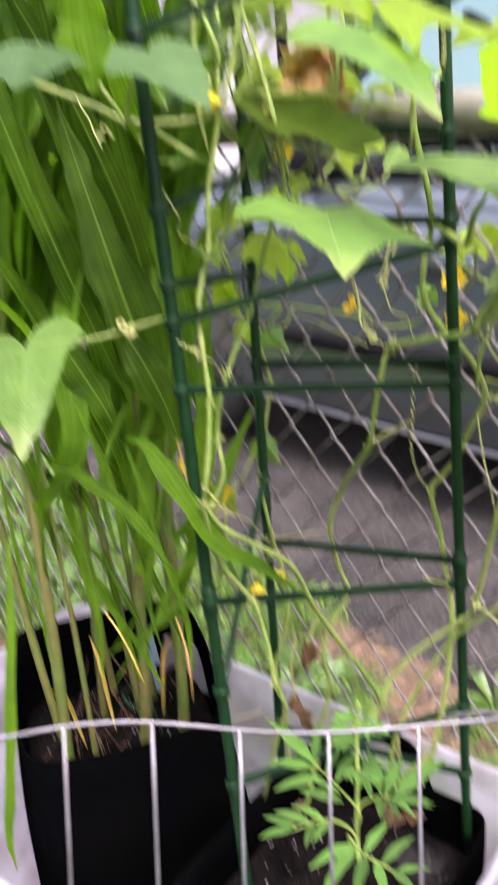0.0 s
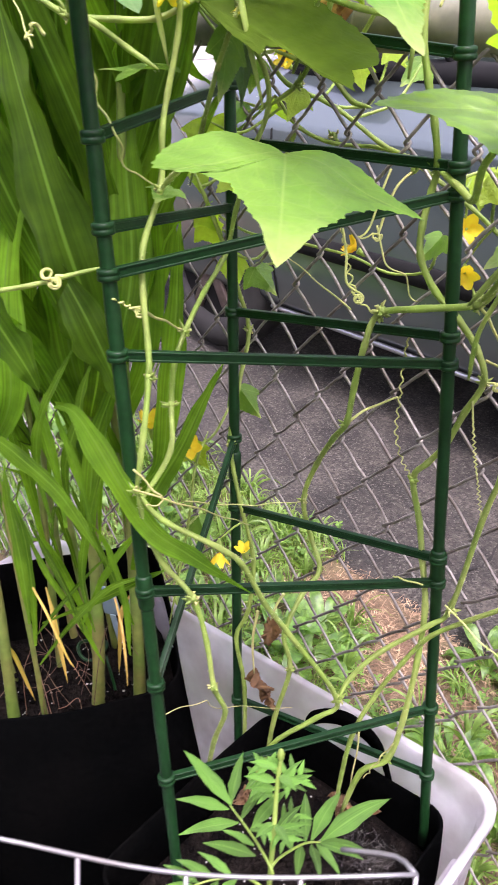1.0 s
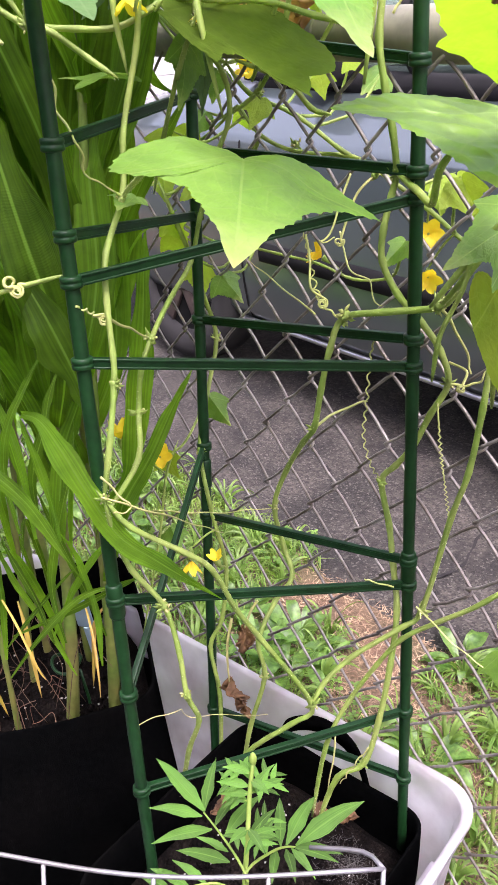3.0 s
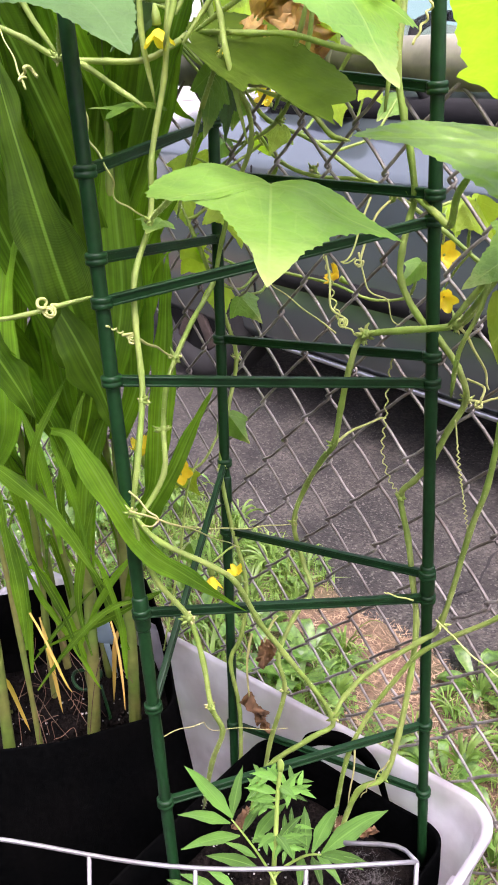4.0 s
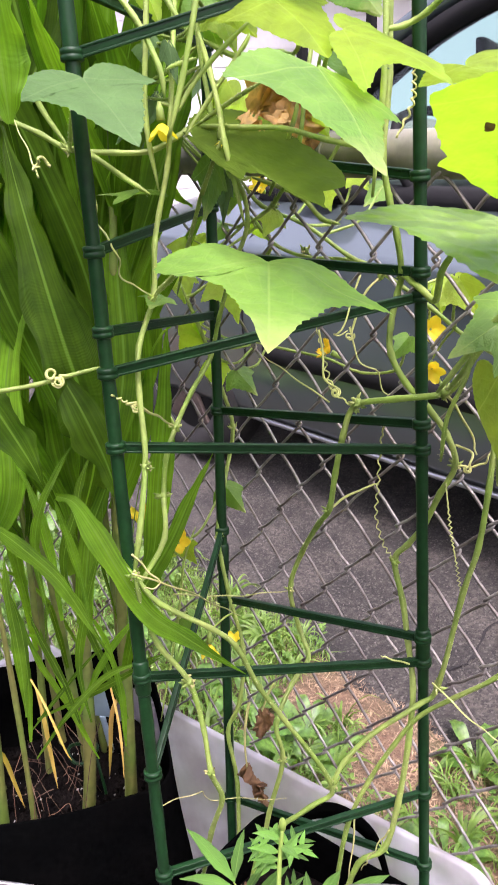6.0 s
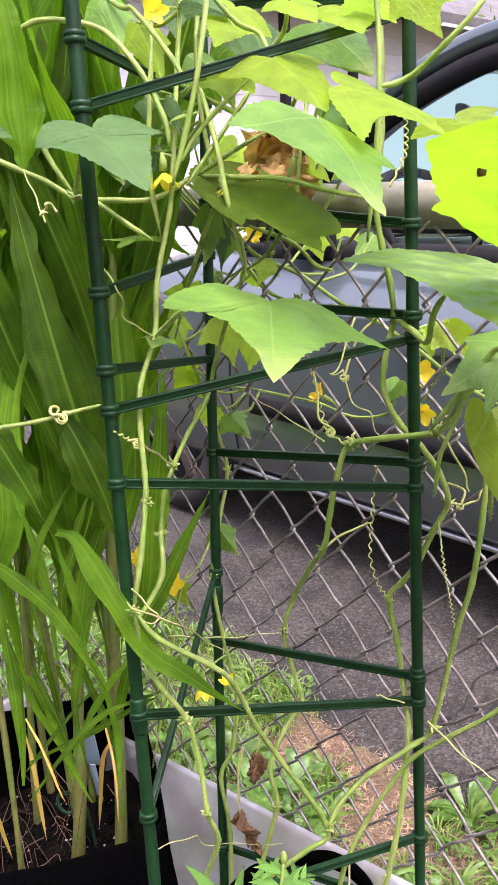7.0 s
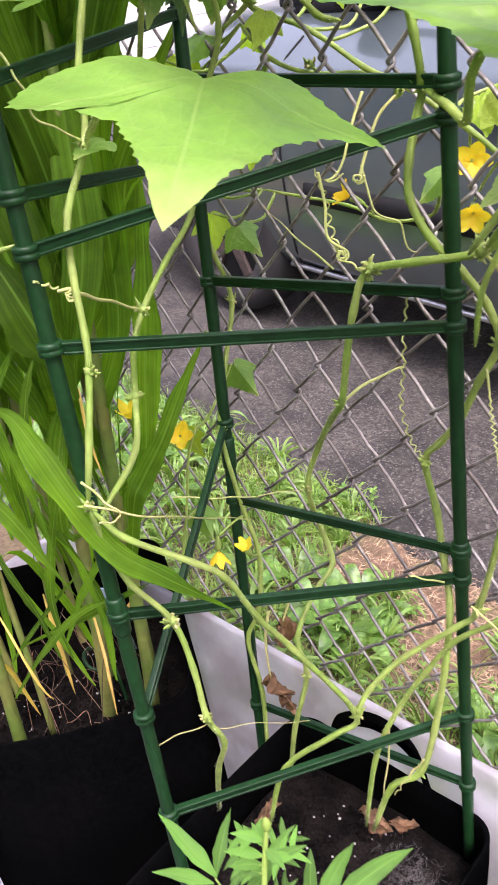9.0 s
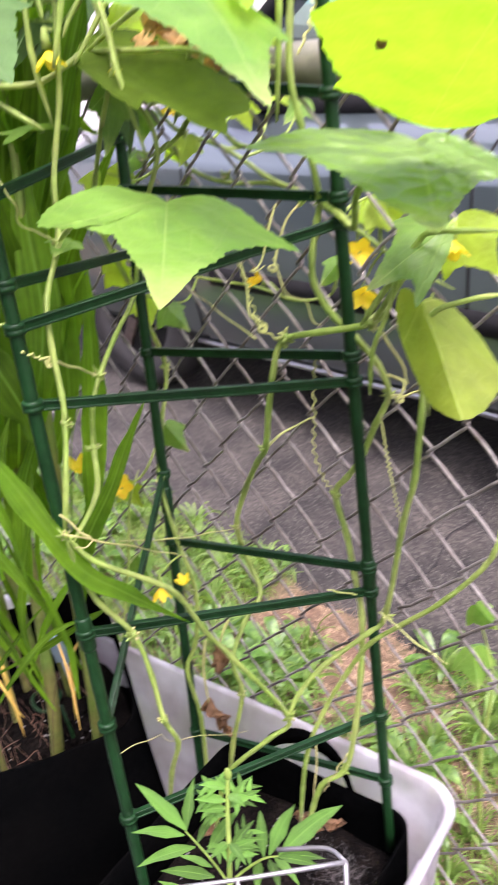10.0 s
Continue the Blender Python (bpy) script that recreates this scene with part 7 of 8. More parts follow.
# the four in front lean this far and are this thick
CORN_FRONT = [((0.020, 0.030), 0.74), ((0.0, 0.0), 0.34), ((0.035, 0.045), 0.82), ((0.035, 0.045), 0.76)]
CORN = []
corn_rng = random.Random(21)
for fx, fy in CORN_FEET:
    plant = thing("corn_plant", (fx, fy, 0.455), "young green corn plant with long arching blades in a grow bag", "corn plant", "corn plants in the bag")
    lean = np.array(((fx + 0.226) * 0.9 + corn_rng.uniform(-0.09, 0.07), (fy - 0.757) * 0.8 + corn_rng.uniform(-0.07, 0.07)))
    tall = corn_rng.uniform(0.55, 0.9)
    thick = corn_rng.uniform(0.40, 0.62)
    if len(CORN) < 4:
        lean, thick = CORN_FRONT[len(CORN)]
        lean = np.array(lean)
    foot = np.array((fx, fy, 0.435))
    line = [foot + np.array((lean[0] * q + 0.006 * math.sin(7 * q + fx * 30), lean[1] * q, tall * q)) for q in np.linspace(0, 1, 9)]
    rad = [thick * (0.0098 - 0.0055 * q) + (0.0009 if i % 2 == 0 else 0) for i, q in enumerate(np.linspace(0, 1, 9))]
    path = smooth_path(line, 3)
    part("stalk", tube(path, list(np.interp(np.linspace(0, 8, len(path)), range(9), rad)), 10), CORN_STALK, plant)
    CORN.append((plant, line, tall))


def nearest_corn(p):
    return min(CORN, key=lambda c: min(np.hypot(*(np.array(p)[:2] - q[:2])) for q in c[1]))


def corn_leaf(points, width, foot=0.45):
    """A blade in the open. A broad foot wraps the nearest stalk."""
    plant, line, tall = nearest_corn(points[0])
    pts = [np.array(p) for p in points]
    if foot == 0.25:
        width *= 0.66
    if foot > 0.3:
        i = min(range(len(line)), key=lambda k: abs(line[k][2] - (points[0][2] - 0.10)))
        pts = [line[i]] + pts
    return part("blade", blade(pts, width, (0.75, -0.6, 0.25), 0.25, 0.13, len(plant.children), (foot, 1.0, 0.0), 3, 6, 0.35, 0.40), CORN_LEAF, plant)


def fx_seed(plant):
    return round(plant.location.x * 50) % 7


def dry_blade(points, width):
    plant = nearest_corn(points[-1])[0]
    return part("dry_blade", blade(points, width, (0.75, -0.6, 0.25), 0.4, 0.10, len(plant.children), (0.7, 1.0, 0.15), 2, 4, 0.8, 0.2), DRY_BLADE, plant, "dry yellow blade")


def build_corn():
    """The rest of the foliage: blades that rise steeply round each stalk, and a few dry ones at the foot."""
    rng = random.Random(8)
    for plant, line, tall in CORN:
        turn = rng.uniform(0, 6.28)
        for k in range(11):
            q = 0.63 + 0.37 * k / 10
            base = line[min(8, int(q * 8))]
            a = turn + k * math.pi + rng.uniform(-0.6, 0.6)
            out = np.array((math.cos(a), math.sin(a), 0))
            length, reach = rng.uniform(0.34, 0.62), rng.uniform(0.10, 0.24)
            if base[0] + out[0] * reach > -0.12:
                reach *= 0.35
            droop = rng.uniform(0.0, 0.7) * (k % 2 == 0)
            wander = np.array((rng.uniform(-0.03, 0.03), rng.uniform(-0.03, 0.03), 0))
            pts = [base + out * reach * f + np.array((0, 0, length * (f - droop * f ** 3))) + wander * math.sin(4.2 * f) for f in (0, 0.15, 0.35, 0.6, 0.8, 1.0)]
            facing = Vector((-out[0] + rng.uniform(-0.6, 0.6), -out[1] + rng.uniform(-0.6, 0.6), 0.55)).normalized()
            part("blade", blade(pts, rng.uniform(0.020, 0.050), facing, 0.3, 0.15, k + 3 + 10 * fx_seed(plant), (0.45, 1.0, 0.0), 3, 5, rng.uniform(-1.5, 1.5), 0.4), CORN_LEAF, plant)
        for k in range(2):
            # narrow side blades low down
            a = rng.uniform(0, 6.28)
            base = line[0] + (line[3] - line[0]) * rng.uniform(0.35, 1.0)
            out = np.array((math.cos(a), math.sin(a), 0)) * rng.uniform(0.05, 0.13)
            rise = rng.uniform(0.14, 0.36)
            pts = [base, base + out * 0.25 + np.array((0, 0, rise * 0.45)), base + out * 0.6 + np.array((0, 0, rise * 0.85)), base + out + np.array((0, 0, rise * rng.uniform(0.6, 1.1)))]
            part("blade", blade(pts, rng.uniform(0.005, 0.012), (-out[0], -out[1], 0.05), 0.35, 0.08, k, (0.5, 1.0, 0.0), 2, 4, rng.uniform(-1.2, 1.2), 0.15), CORN_LEAF, plant)
        for k in range(rng.choice((0, 0, 1))):
            a = rng.uniform(0, 6.28)
            base = line[0] + np.array((0, 0, 0.03 + 0.1 * k))
            out = np.array((-0.226, 0.757, 0)) - np.array((base[0], base[1], 0))
            out = out / max(np.linalg.norm(out), 1e-6) * rng.uniform(0.03, 0.06) + np.array((math.cos(a), math.sin(a), 0)) * 0.015
            part("dry_blade", blade([base + np.array((0, 0, 0.12)), base + out * 0.5 + np.array((0, 0, 0.10)), base + out * 0.8 + np.array((0, 0, 0.04)), base + out * 0.95 + np.array((0, 0, 0.008))], 0.006, (0.7, -0.6, 0.3), 0.4, 0.05, k), DRY_BLADE, plant, "dry yellow blade")


# ---- the corn ----
corn_leaf([(-0.006, 0.687, 0.961), (0.009, 0.693, 0.958), (0.029, 0.696, 0.942), (0.052, 0.701, 0.912), (0.074, 0.711, 0.878), (0.093, 0.728, 0.858), (0.106, 0.747, 0.837), (0.122, 0.768, 0.815)], 0.019, 0.28)
corn_leaf([(-0.052, 0.631, 0.943), (-0.035, 0.646, 0.935), (-0.007, 0.659, 0.917), (0.014, 0.670, 0.897), (0.030, 0.678, 0.870), (0.047, 0.689, 0.833)], 0.013, 0.28)
corn_leaf([(-0.034, 0.645, 1.072), (-0.025, 0.653, 1.046), (-0.016, 0.662, 1.019), (-0.008, 0.670, 0.994), (-0.006, 0.676, 0.974)], 0.028, 0.28)
corn_leaf([(-0.052, 0.751, 0.963), (-0.048, 0.744, 1.017), (-0.059, 0.737, 1.074), (-0.084, 0.737, 1.138), (-0.110, 0.741, 1.188), (-0.148, 0.752, 1.242)], 0.048)
corn_leaf([(-0.103, 0.798, 0.946), (-0.109, 0.825, 1.016), (-0.130, 0.841, 1.085), (-0.148, 0.854, 1.143), (-0.176, 0.872, 1.214), (-0.200, 0.889, 1.276)], 0.035)
corn_leaf([(-0.149, 0.858, 0.915), (-0.167, 0.877, 0.993), (-0.187, 0.892, 1.058), (-0.199, 0.912, 1.116), (-0.215, 0.935, 1.174), (-0.236, 0.954, 1.236), (-0.254, 0.971, 1.289)], 0.038)
corn_leaf([(-0.112, 0.838, 0.803), (-0.125, 0.864, 0.882), (-0.133, 0.883, 0.944), (-0.147, 0.900, 0.992), (-0.162, 0.917, 1.039)], 0.025)
corn_leaf([(-0.092, 0.808, 0.776), (-0.085, 0.818, 0.802), (-0.075, 0.841, 0.839), (-0.075, 0.871, 0.880), (-0.074, 0.902, 0.920)], 0.021)
corn_leaf([(0.067, 0.654, 1.239), (0.067, 0.654, 1.255), (0.066, 0.654, 1.275), (0.068, 0.653, 1.303), (0.063, 0.653, 1.332), (0.055, 0.652, 1.366)], 0.033, 0.10)
corn_leaf([(-0.167, 0.781, 0.934), (-0.200, 0.800, 1.039), (-0.227, 0.841, 1.139), (-0.245, 0.875, 1.214), (-0.266, 0.906, 1.290)], 0.039)
corn_leaf([(-0.125, 0.696, 0.915), (-0.149, 0.720, 1.011), (-0.173, 0.759, 1.103), (-0.206, 0.787, 1.196), (-0.243, 0.811, 1.288)], 0.031)
corn_leaf([(-0.204, 0.813, 0.874), (-0.232, 0.860, 0.984), (-0.269, 0.890, 1.084), (-0.299, 0.926, 1.184), (-0.330, 0.945, 1.262)], 0.043)
corn_leaf([(-0.050, 0.752, 0.679), (-0.065, 0.743, 0.738), (-0.084, 0.732, 0.801), (-0.104, 0.727, 0.851)], 0.014, 0.25)
corn_leaf([(-0.054, 0.700, 0.707), (-0.039, 0.724, 0.763), (-0.027, 0.746, 0.796), (-0.011, 0.766, 0.822)], 0.011, 0.25)
corn_leaf([(-0.043, 0.712, 0.658), (-0.073, 0.700, 0.716), (-0.101, 0.687, 0.768), (-0.131, 0.687, 0.819)], 0.012, 0.25)
corn_leaf([(-0.094, 0.677, 0.696), (-0.043, 0.716, 0.735), (0.000, 0.743, 0.771), (0.018, 0.757, 0.785)], 0.010, 0.25)
corn_leaf([(-0.075, 0.660, 0.690), (-0.082, 0.670, 0.761), (-0.096, 0.675, 0.815), (-0.113, 0.669, 0.859)], 0.014, 0.25)
corn_leaf([(-0.075, 0.709, 0.803), (-0.088, 0.713, 0.875), (-0.106, 0.711, 0.927), (-0.122, 0.704, 0.968)], 0.015, 0.25)
corn_leaf([(-0.079, 0.734, 0.796), (-0.082, 0.753, 0.874), (-0.079, 0.777, 0.925), (-0.082, 0.800, 0.984)], 0.018)
corn_leaf([(-0.013, 0.747, 0.940), (-0.022, 0.743, 0.974), (-0.037, 0.736, 1.012), (-0.059, 0.732, 1.042), (-0.086, 0.727, 1.081)], 0.033, 0.20)
corn_leaf([(0.011, 0.693, 0.851), (0.003, 0.694, 0.889), (-0.004, 0.691, 0.924), (-0.008, 0.688, 0.946), (-0.010, 0.686, 0.957)], 0.011, 0.25)
corn_leaf([(-0.029, 0.695, 0.849), (-0.027, 0.696, 0.894), (-0.024, 0.711, 0.933), (-0.029, 0.723, 0.958), (-0.031, 0.739, 0.983)], 0.014, 0.25)
corn_leaf([(-0.053, 0.686, 0.830), (-0.068, 0.689, 0.881), (-0.069, 0.699, 0.921), (-0.070, 0.724, 0.956), (-0.069, 0.741, 0.977)], 0.013, 0.25)
corn_leaf([(-0.038, 0.645, 0.749), (-0.049, 0.652, 0.801), (-0.067, 0.658, 0.860), (-0.081, 0.666, 0.896)], 0.015, 0.25)
corn_leaf([(0.001, 0.687, 0.742), (-0.014, 0.690, 0.794), (-0.018, 0.708, 0.848), (-0.026, 0.731, 0.892), (-0.036, 0.745, 0.927)], 0.011, 0.25)
corn_leaf([(0.013, 0.712, 0.708), (0.001, 0.720, 0.761), (-0.015, 0.718, 0.809), (-0.026, 0.709, 0.838)], 0.011, 0.25)
corn_leaf([(-0.021, 0.641, 0.716), (0.000, 0.665, 0.760), (0.027, 0.694, 0.802), (0.052, 0.719, 0.817), (0.070, 0.731, 0.829)], 0.008, 0.25)
corn_leaf([(-0.047, 0.652, 0.726), (-0.034, 0.672, 0.755), (-0.019, 0.697, 0.787), (-0.004, 0.715, 0.811)], 0.006, 0.25)
corn_leaf([(-0.013, 0.683, 0.735), (-0.029, 0.679, 0.779), (-0.044, 0.671, 0.818), (-0.056, 0.670, 0.836)], 0.010, 0.25)
corn_leaf([(-0.065, 0.587, 0.886), (-0.025, 0.551, 0.804), (-0.003, 0.521, 0.714), (-0.006, 0.506, 0.639), (-0.010, 0.506, 0.592)], 0.016, 0.25)
corn_leaf([(-0.206, 0.888, 0.931), (-0.220, 0.929, 1.010), (-0.240, 0.955, 1.078), (-0.266, 0.977, 1.151)], 0.031)
dry_blade([(-0.038, 0.654, 0.785), (-0.015, 0.654, 0.770), (-0.002, 0.655, 0.750), (0.001, 0.659, 0.727), (-0.001, 0.664, 0.713)], 0.0025)
dry_blade([(-0.012, 0.717, 0.756), (0.007, 0.710, 0.738), (0.019, 0.704, 0.711), (0.020, 0.702, 0.682)], 0.0026)
dry_blade([(-0.036, 0.761, 0.936), (-0.017, 0.752, 0.906), (-0.007, 0.751, 0.877)], 0.0026)
build_corn()


# ---- the marigold seedling ----
MARIGOLD_STEM = [(0.255, 0.655, 0.40), (0.287, 0.641, 0.683), (0.276, 0.653, 0.728), (0.269, 0.664, 0.770), (0.261, 0.674, 0.795), (0.256, 0.682, 0.813)]
# each frond: its midrib, then its leaflets from joint to tip
FROND_WEST = ([(0.274, 0.656, 0.735), (0.278, 0.655, 0.751), (0.262, 0.658, 0.755), (0.246, 0.659, 0.759), (0.231, 0.659, 0.763)],
              [((0.231, 0.660, 0.763), (0.191, 0.652, 0.785)), ((0.232, 0.657, 0.762), (0.203, 0.635, 0.762)), ((0.231, 0.659, 0.763), (0.208, 0.689, 0.772)), ((0.242, 0.657, 0.759), (0.224, 0.622, 0.759)),
               ((0.242, 0.659, 0.760), (0.231, 0.688, 0.756)), ((0.259, 0.656, 0.755), (0.246, 0.641, 0.770)), ((0.264, 0.653, 0.753), (0.246, 0.626, 0.771)), ((0.251, 0.660, 0.758), (0.241, 0.700, 0.755))])
FROND_NORTH = ([(0.276, 0.653, 0.730), (0.275, 0.658, 0.752), (0.266, 0.686, 0.734), (0.264, 0.700, 0.724), (0.263, 0.711, 0.713)],
               [((0.263, 0.711, 0.714), (0.269, 0.775, 0.711)), ((0.263, 0.702, 0.723), (0.244, 0.749, 0.716)), ((0.263, 0.697, 0.726), (0.234, 0.723, 0.726)), ((0.263, 0.710, 0.714), (0.285, 0.735, 0.705)),
                ((0.264, 0.709, 0.715), (0.291, 0.724, 0.713)), ((0.265, 0.705, 0.719), (0.295, 0.698, 0.725)), ((0.265, 0.700, 0.723), (0.292, 0.683, 0.732)), ((0.265, 0.691, 0.730), (0.286, 0.668, 0.740)), ((0.267, 0.681, 0.737), (0.245, 0.696, 0.738))])
FROND_SOUTH = ([(0.278, 0.651, 0.722), (0.275, 0.650, 0.735), (0.266, 0.641, 0.746), (0.259, 0.625, 0.751), (0.253, 0.613, 0.750)],
               [((0.253, 0.613, 0.750), (0.241, 0.590, 0.751)), ((0.254, 0.616, 0.750), (0.229, 0.606, 0.750)), ((0.259, 0.625, 0.751), (0.232, 0.614, 0.751)), ((0.260, 0.626, 0.750), (0.275, 0.602, 0.758)),
                ((0.265, 0.637, 0.747), (0.274, 0.610, 0.755)), ((0.263, 0.635, 0.748), (0.235, 0.629, 0.748))])
FROND_EAST = ([(0.277, 0.646, 0.722), (0.275, 0.645, 0.735), (0.295, 0.636, 0.742), (0.311, 0.636, 0.744), (0.323, 0.638, 0.744)],
              [((0.323, 0.638, 0.744), (0.339, 0.655, 0.745)), ((0.319, 0.637, 0.744), (0.347, 0.633, 0.745)), ((0.313, 0.635, 0.744), (0.314, 0.671, 0.743)), ((0.308, 0.635, 0.744), (0.336, 0.614, 0.745)),
               ((0.299, 0.636, 0.743), (0.319, 0.600, 0.746)), ((0.298, 0.635, 0.743), (0.292, 0.670, 0.741)), ((0.289, 0.638, 0.741), (0.298, 0.592, 0.740)), ((0.286, 0.639, 0.740), (0.279, 0.600, 0.743))])
HEAD_TIPS = [(0.243, 0.667, 0.809), (0.246, 0.660, 0.804), (0.270, 0.696, 0.799), (0.256, 0.700, 0.797), (0.251, 0.658, 0.799), (0.251, 0.661, 0.794), (0.269, 0.688, 0.777), (0.270, 0.688, 0.770),
             (0.279, 0.681, 0.774), (0.276, 0.677, 0.805), (0.271, 0.648, 0.782), (0.245, 0.680, 0.807), (0.289, 0.661, 0.778)]


def build_marigold():
    rng = random.Random(3)
    plant = thing("marigold_plant", MARIGOLD_STEM[0], "young marigold with feathery light green leaves before the grow bag", "marigold plant")
    stem = smooth_path(MARIGOLD_STEM, 5)
    part("stem", tube(stem, list(np.linspace(0.0021, 0.0013, len(stem))), 8), STEM, plant)

    def leaflet(joint, tip, wide, parent):
        """A pointed blade that sags and curls a little."""
        a, b = np.array(joint), np.array(tip)
        n = np.linalg.norm(b - a)
        sag = np.array((0, 0, 1.0)) * n
        k = rng.randrange(99)
        pts = [a, a + (b - a) * 0.30 + sag * 0.05, a + (b - a) * 0.65 + sag * 0.06, b]
        facing = (0.25 + rng.uniform(-0.25, 0.25), -0.25 + rng.uniform(-0.25, 0.25), 1)
        part("leaflet", blade(pts, wide, facing, 0.30, 0.04, k, (0.12, 1.0, 0.0), 2, 5, rng.uniform(-0.3, 0.3), 0.12), MARIGOLD_LEAF, parent)

    for rib, leaflets in (FROND_WEST, FROND_NORTH, FROND_SOUTH, FROND_EAST):
        path = smooth_path(rib, 4)
        ob = part("leaf", tube(path, list(np.linspace(0.0012, 0.0006, len(path))), 6), STEM, plant)
        for joint, tip in leaflets:
            leaflet(joint, tip, 0.215 * math.dist(joint, tip), ob)
    # the young head: narrow leaves round the top of the stem, and a green bud
    for k, tip in enumerate(HEAD_TIPS):
        base = min(stem, key=lambda p: abs(p[2] - (tip[2] - 0.004)))
        ob = part("leaf", tube([base, base + (np.array(tip) - base) * 0.8], [0.0007, 0.0003], 5), STEM, plant)
        leaflet(base, tip, 0.0058, ob)
        for side in (-1, 1):
            for q in (0.35, 0.6):
                at = base + (np.array(tip) - base) * q
                d = np.array(tip) - base
                out = np.cross(d, (0.2, -0.2, 1.0)) * side * rng.uniform(0.45, 0.8)
                leaflet(at, at + out * 0.6 + d * 0.35, 0.0034, ob)
    top = np.array(MARIGOLD_STEM[-1])
    part("flower_bud", tube([top + np.array((0, 0, z)) for z in (-0.004, -0.001, 0.003, 0.006, 0.0075)], [0.0010, 0.0021, 0.0025, 0.0017, 0.0006], 10), STEM, plant, "tight round green bud")


build_marigold()


# ---- small things in the bags ----
def build_bits():
    rng = random.Random(12)
    hoop = thing("wire_stake", (-0.187, 0.787, 0.455), "dark green bent wire stake pushed into the soil", "garden stake")
    ring = [(-0.230 + 0.018 * math.cos(a), 0.785 + 0.018 * math.sin(a), 0.505 + 0.004 * math.sin(2 * a)) for a in np.linspace(0.2, 6.0, 18)]
    part("loop", tube(smooth_path(ring, 2), 0.0022, 7), GREEN_PLASTIC, hoop)
    part("leg", tube([ring[-1], (-0.206, 0.790, 0.505), (-0.190, 0.788, 0.47), (-0.186, 0.787, 0.445)], 0.0020, 7), GREEN_PLASTIC, hoop)
    tag = thing("plant_label", (-0.258, 0.830, 0.455), "small blue printed plastic plant label stuck in soil", "plant label")
    part("plate", box((-0.258, 0.830, 0.540), (0.024, 0.002, 0.055), Euler((radians(12), 0, radians(35))).to_matrix(), 0.0006), FADED_TAG, tag)
    part("spike", box((-0.258, 0.836, 0.485), (0.008, 0.002, 0.07), Euler((radians(12), 0, radians(35))).to_matrix(), 0.0006), FADED_TAG, tag)
    for k in range(30):
        x, y = rng.uniform(-0.30, -0.15), rng.uniform(0.68, 0.83)
        a, n = rng.uniform(0, 6.28), rng.uniform(0.03, 0.13)
        d = np.array((math.cos(a), math.sin(a), 0)) * n
        p = np.array((x, y, 0.462))
        d = d * 0.5 if np.hypot(x + d[0] + 0.226, y + d[1] - 0.757) < 0.09 else -d * 0.5
        # every other one stands up and leans against the felt or a stalk
        up = np.array((0, 0, rng.uniform(0.05, 0.13) if k % 2 else 0.0))
        sway = np.array((rng.uniform(-0.012, 0.012), rng.uniform(-0.012, 0.012), rng.uniform(0.002, 0.018)))
        part("root_thread", tube(smooth_path([p, p + d * 0.35 + up * 0.45 + sway, p + d * 0.7 + up * 0.8 + sway * 0.3, p + d + up], 4), rng.uniform(0.00028, 0.0005), 5), TWIG, corn_bag, "dry brown root thread")
    fuzz = np.random.RandomState(5)
    verts, faces = [], []
    for k in range(420):
        u, v = np.clip(fuzz.normal(0, 1, 2), -2.1, 2.1)
        c = np.array((0.150 + u * 0.017 + 0.006 * math.sin(v * 3), 0.893 + v * 0.013, 0.403 + fuzz.uniform(0, 0.007)))
        d = fuzz.normal(0, 1, 3) * (1, 1, 0.25)
        d *= fuzz.uniform(0.003, 0.013) / np.linalg.norm(d)
        w = np.cross(d, (0, 0, 1.0))
        w *= 0.00011 / max(np.linalg.norm(w), 1e-9)
        e = c + d * 0.5 + fuzz.normal(0, 0.0012, 3)
        i = len(verts)
        verts += [c - w, c + w, e + w, e - w, c + d]
        faces += [(i, i + 1, i + 2, i + 3), (i + 3, i + 2, i + 4)]
    part("mould_patch", (verts, faces), MOLD, cuke_bag, "pale grey fuzzy mould")["kind"] = "stuff"


build_bits()


# ---- grass, weeds and straw along the fence ----
def green_at(x, y):
    """How thick the growth stands."""
    g = 0.62 + 0.9 * noise.noise((x * 2.6, y * 2.6, 4.0)) - 0.55 * max(0.0, (x + 0.60)) * (y > 1.22)
    if -0.62 < x < -0.05 and y > 1.38:
        g -= 0.45
    if x < -0.65:
        g += 0.35
    # bare patches by the driveway's edge and under the fence
    for px, py, rx, ry in ((-0.47, 1.60, 0.16, 0.07), (-0.30, 1.40, 0.09, 0.09), (-0.30, 1.60, 0.08, 0.06)):
        g -= 0.9 * math.exp(-(((x - px) / rx) ** 2 + ((y - py) / ry) ** 2))
    return g


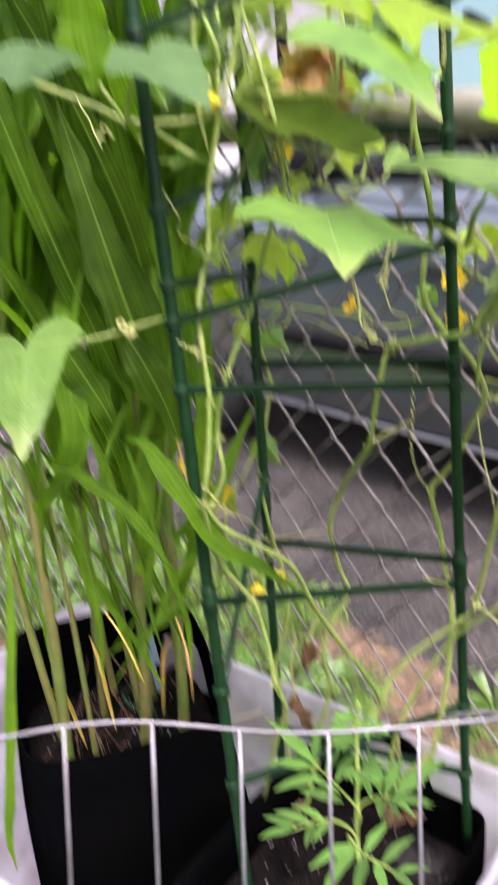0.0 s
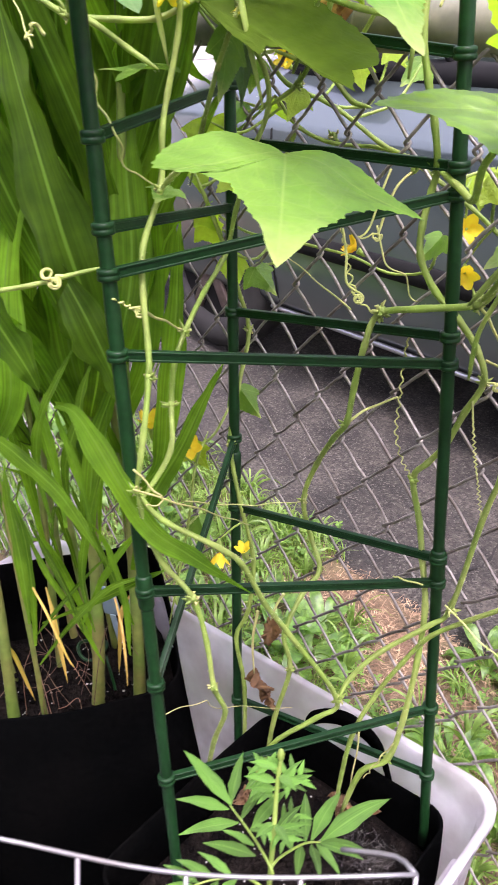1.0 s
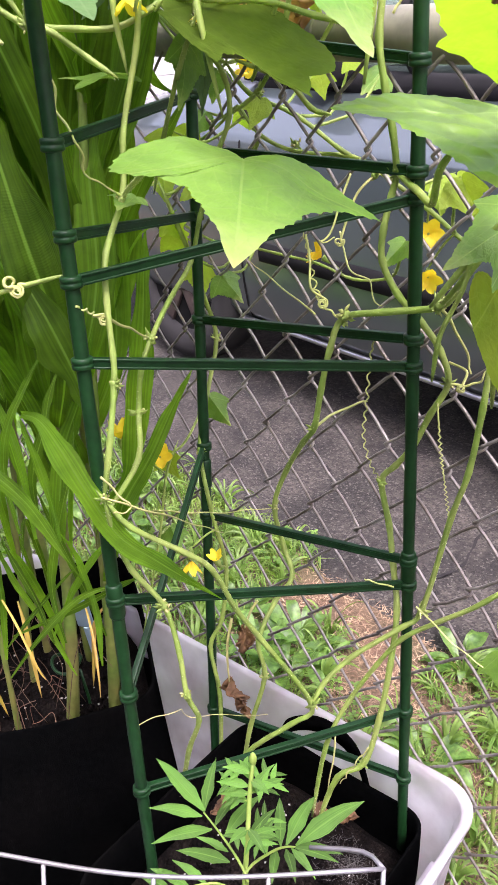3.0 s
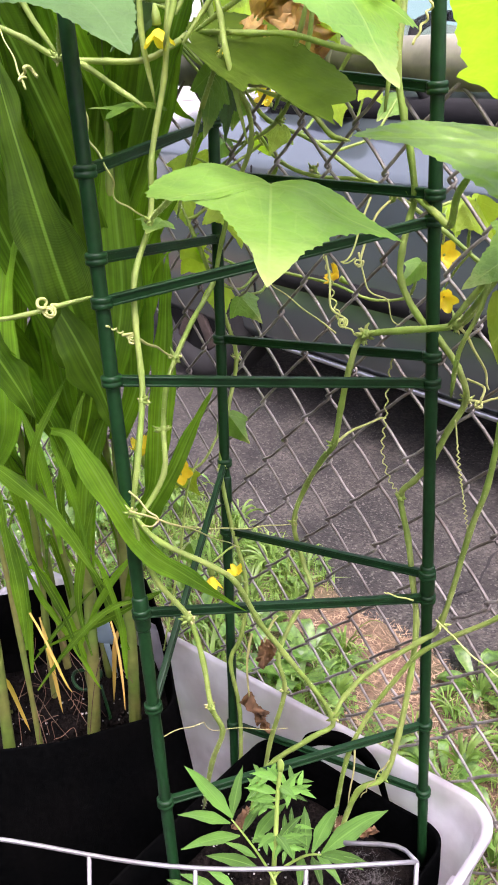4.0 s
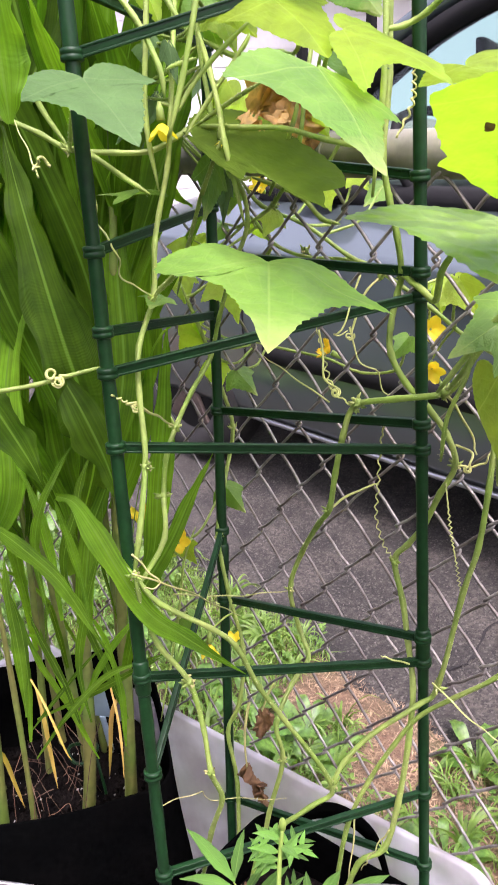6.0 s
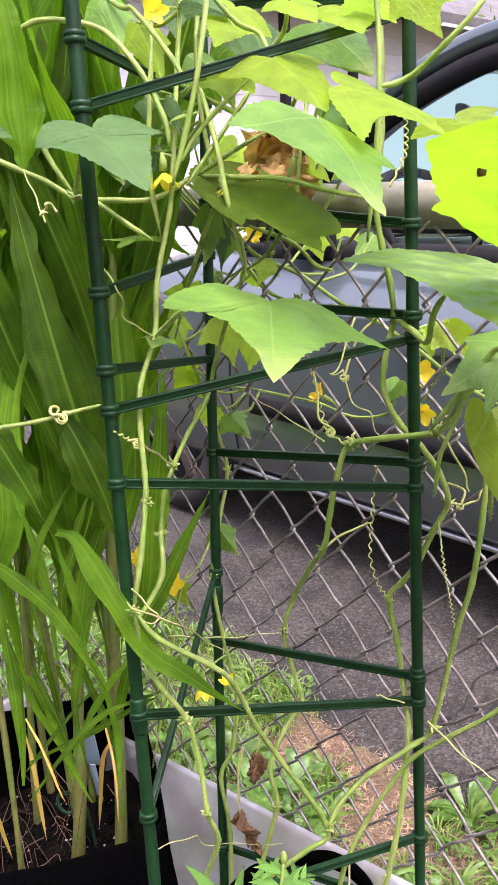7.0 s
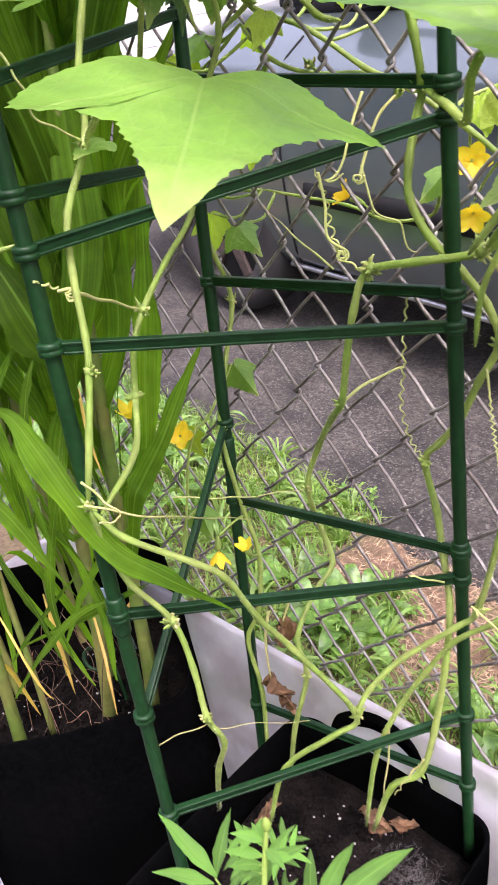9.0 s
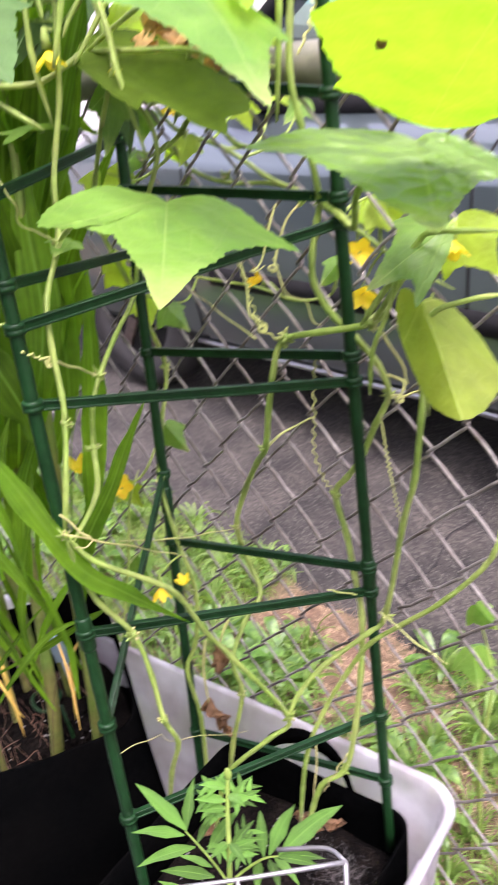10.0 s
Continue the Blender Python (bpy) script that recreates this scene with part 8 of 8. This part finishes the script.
def build_turf():
    rng = np.random.RandomState(6)
    verts, faces = [], []
    made = 0
    while made < 19000:
        x, y = rng.uniform(-2.4, 0.5), rng.uniform(1.02, 1.67)
        if rng.uniform() > green_at(x, y):
            made += 0.15
            continue
        made += 1
        h = rng.uniform(0.015, 0.055) * (1.2 if x < -0.6 else 1.0)
        a = rng.uniform(0, 6.28)
        d = np.array((math.cos(a), math.sin(a), 0))
        s = np.array((-d[1], d[0], 0)) * rng.uniform(0.0010, 0.0026)
        p = np.array((x, y, ground_height(x, y) - 0.002))
        m, e = p + d * h * 0.25 + np.array((0, 0, h * 0.7)), p + d * h * rng.uniform(0.5, 1.1) + np.array((0, 0, h * rng.uniform(0.6, 1.0)))
        i = len(verts)
        verts += [p - s, p + s, m + s * 0.8, m - s * 0.8, e]
        faces += [(i, i + 1, i + 2, i + 3), (i + 3, i + 2, i + 4)]
    tagged(mesh_object("grass", verts, faces, GRASS), "short uneven lawn grass under the fence", "grass", kind="stuff")
    verts, faces = [], []
    for k in range(12000):
        x, y = rng.normal(-0.12, 0.36), rng.uniform(1.03, 1.70)
        a, n = rng.uniform(0, 6.28), rng.uniform(0.004, 0.034)
        d = np.array((math.cos(a), math.sin(a), rng.uniform(-0.08, 0.2))) * n / 2
        s = np.array((-d[1], d[0], 0)) / n * rng.uniform(0.0005, 0.0019)
        p = np.array((x, y, ground_height(x, y) + rng.uniform(0.002, 0.010)))
        i = len(verts)
        verts += [p - d - s, p - d + s, p + d + s, p + d - s]
        faces.append((i, i + 1, i + 2, i + 3))
    tagged(mesh_object("straw", verts, faces, STRAW), "scattered dry straw and clippings on bare soil", "straw", kind="stuff")


build_turf()


def build_weed(kind, seed):
    rng = random.Random(seed)
    plant = thing("weed", (0, 0, 0), {"broad": "low broad-leaved green weed growing in soil", "tuft": "tuft of coarse light green grass blades", "clover": "patch of small three-part clover leaves"}[kind], "weed", "weeds under the fence")
    if kind == "tuft":
        for k in range(22):
            a, n = rng.uniform(0, 6.28), rng.uniform(0.05, 0.12)
            d = np.array((math.cos(a), math.sin(a), 0)) * n * rng.uniform(0.5, 0.9)
            part("blade", blade([(0, 0, -0.005), d * 0.3 + np.array((0, 0, n * 0.45)), d * 0.7 + np.array((0, 0, n * 0.55)), d + np.array((0, 0, n * 0.35))], rng.uniform(0.0035, 0.0075), (-d[0], -d[1], 0.1), 0.3, 0.02, k, (0.6, 1.0, 0.0), 1, 3), GRASS, plant)
    elif kind == "broad":
        for k in range(11):
            a, n = k * 2.4 + rng.uniform(-0.3, 0.3), rng.uniform(0.035, 0.065)
            d = np.array((math.cos(a), math.sin(a), 0))
            r, z = 0.018 + 0.055 * rng.random(), 0.012 + 0.05 * rng.random()
            part("leaf", blade([d * 0.005, d * r + np.array((0, 0, z)), d * (r + n * 0.5) + np.array((0, 0, z + 0.008)), d * (r + n) + np.array((0, 0, z - 0.008))], n * 0.62, (0.01, 0, 1), 0.2, 0.06, k, (0.12, 1.0, 0.0), 2, 3), WEED, plant)
    else:
        for k in range(26):
            a, r = rng.uniform(0, 6.28), 0.075 * math.sqrt(rng.random())
            p = np.array((r * math.cos(a), r * math.sin(a), rng.uniform(0.02, 0.045)))
            shapes = []
            for j in range(3):
                b = j * 2.09 + a
                d = np.array((math.cos(b), math.sin(b), rng.uniform(0.0, 0.3))) * rng.uniform(0.006, 0.011)
                v, f, u = blade([p, p + d * 0.5, p + d, p + d * 1.25], 0.009, (0.01, 0, 1), 0.2, 0.0, k, (0.2, 1.0, 0.3), 1, 1)
                shapes.append((v, f))
            part("leaf", joined(*shapes, tube([(p[0] * 0.8, p[1] * 0.8, -0.004), tuple(p)], 0.0007, 4)), WEED, plant)
    return plant


def build_weeds():
    rng = random.Random(31)
    models = [build_weed(k, s) for s, k in enumerate(("broad", "tuft", "clover", "broad", "tuft", "clover"))]
    spots = []
    while len(spots) < 150:
        x, y = rng.uniform(-2.1, 0.42), rng.uniform(1.05, 1.66)
        if rng.random() < green_at(x, y) + 0.05 and all(math.hypot(x - a, y - b) > 0.07 for a, b in spots):
            spots.append((x, y))
    for i, (x, y) in enumerate(spots):
        kind = rng.choice((0, 1, 2, 4, 4, 5) if x < -0.35 else (1, 4, 4, 1, 2, 5, 3))
        m = pose(x, y, ground_height(x, y), rng.uniform(-8, 8), rng.uniform(-8, 8), rng.uniform(0, 360)) @ Matrix.Scale(rng.uniform(0.7, 1.25), 4)
        if i < 6:
            models[i].matrix_basis = m
        else:
            copy_thing(models[i % 6] if kind is None else models[kind], m)
    # thicker stands: by the driveway's edge, and where the soil is bare no more
    for (x0, x1, y0, y1), count, kinds in (((-0.20, 0.09, 1.36, 1.62), 18, (0, 4, 5, 4, 1)), ((-0.92, -0.68, 1.55, 1.64), 8, (1, 4, 4)), ((-0.50, -0.38, 1.42, 1.50), 4, (1, 4))):
        for k in range(count):
            x, y = rng.uniform(x0, x1), rng.uniform(y0, y1)
            copy_thing(models[rng.choice(kinds)], pose(x, y, ground_height(x, y), rng.uniform(-8, 8), rng.uniform(-8, 8), rng.uniform(0, 360)) @ Matrix.Scale(rng.uniform(0.55, 0.9), 4))


build_weeds()
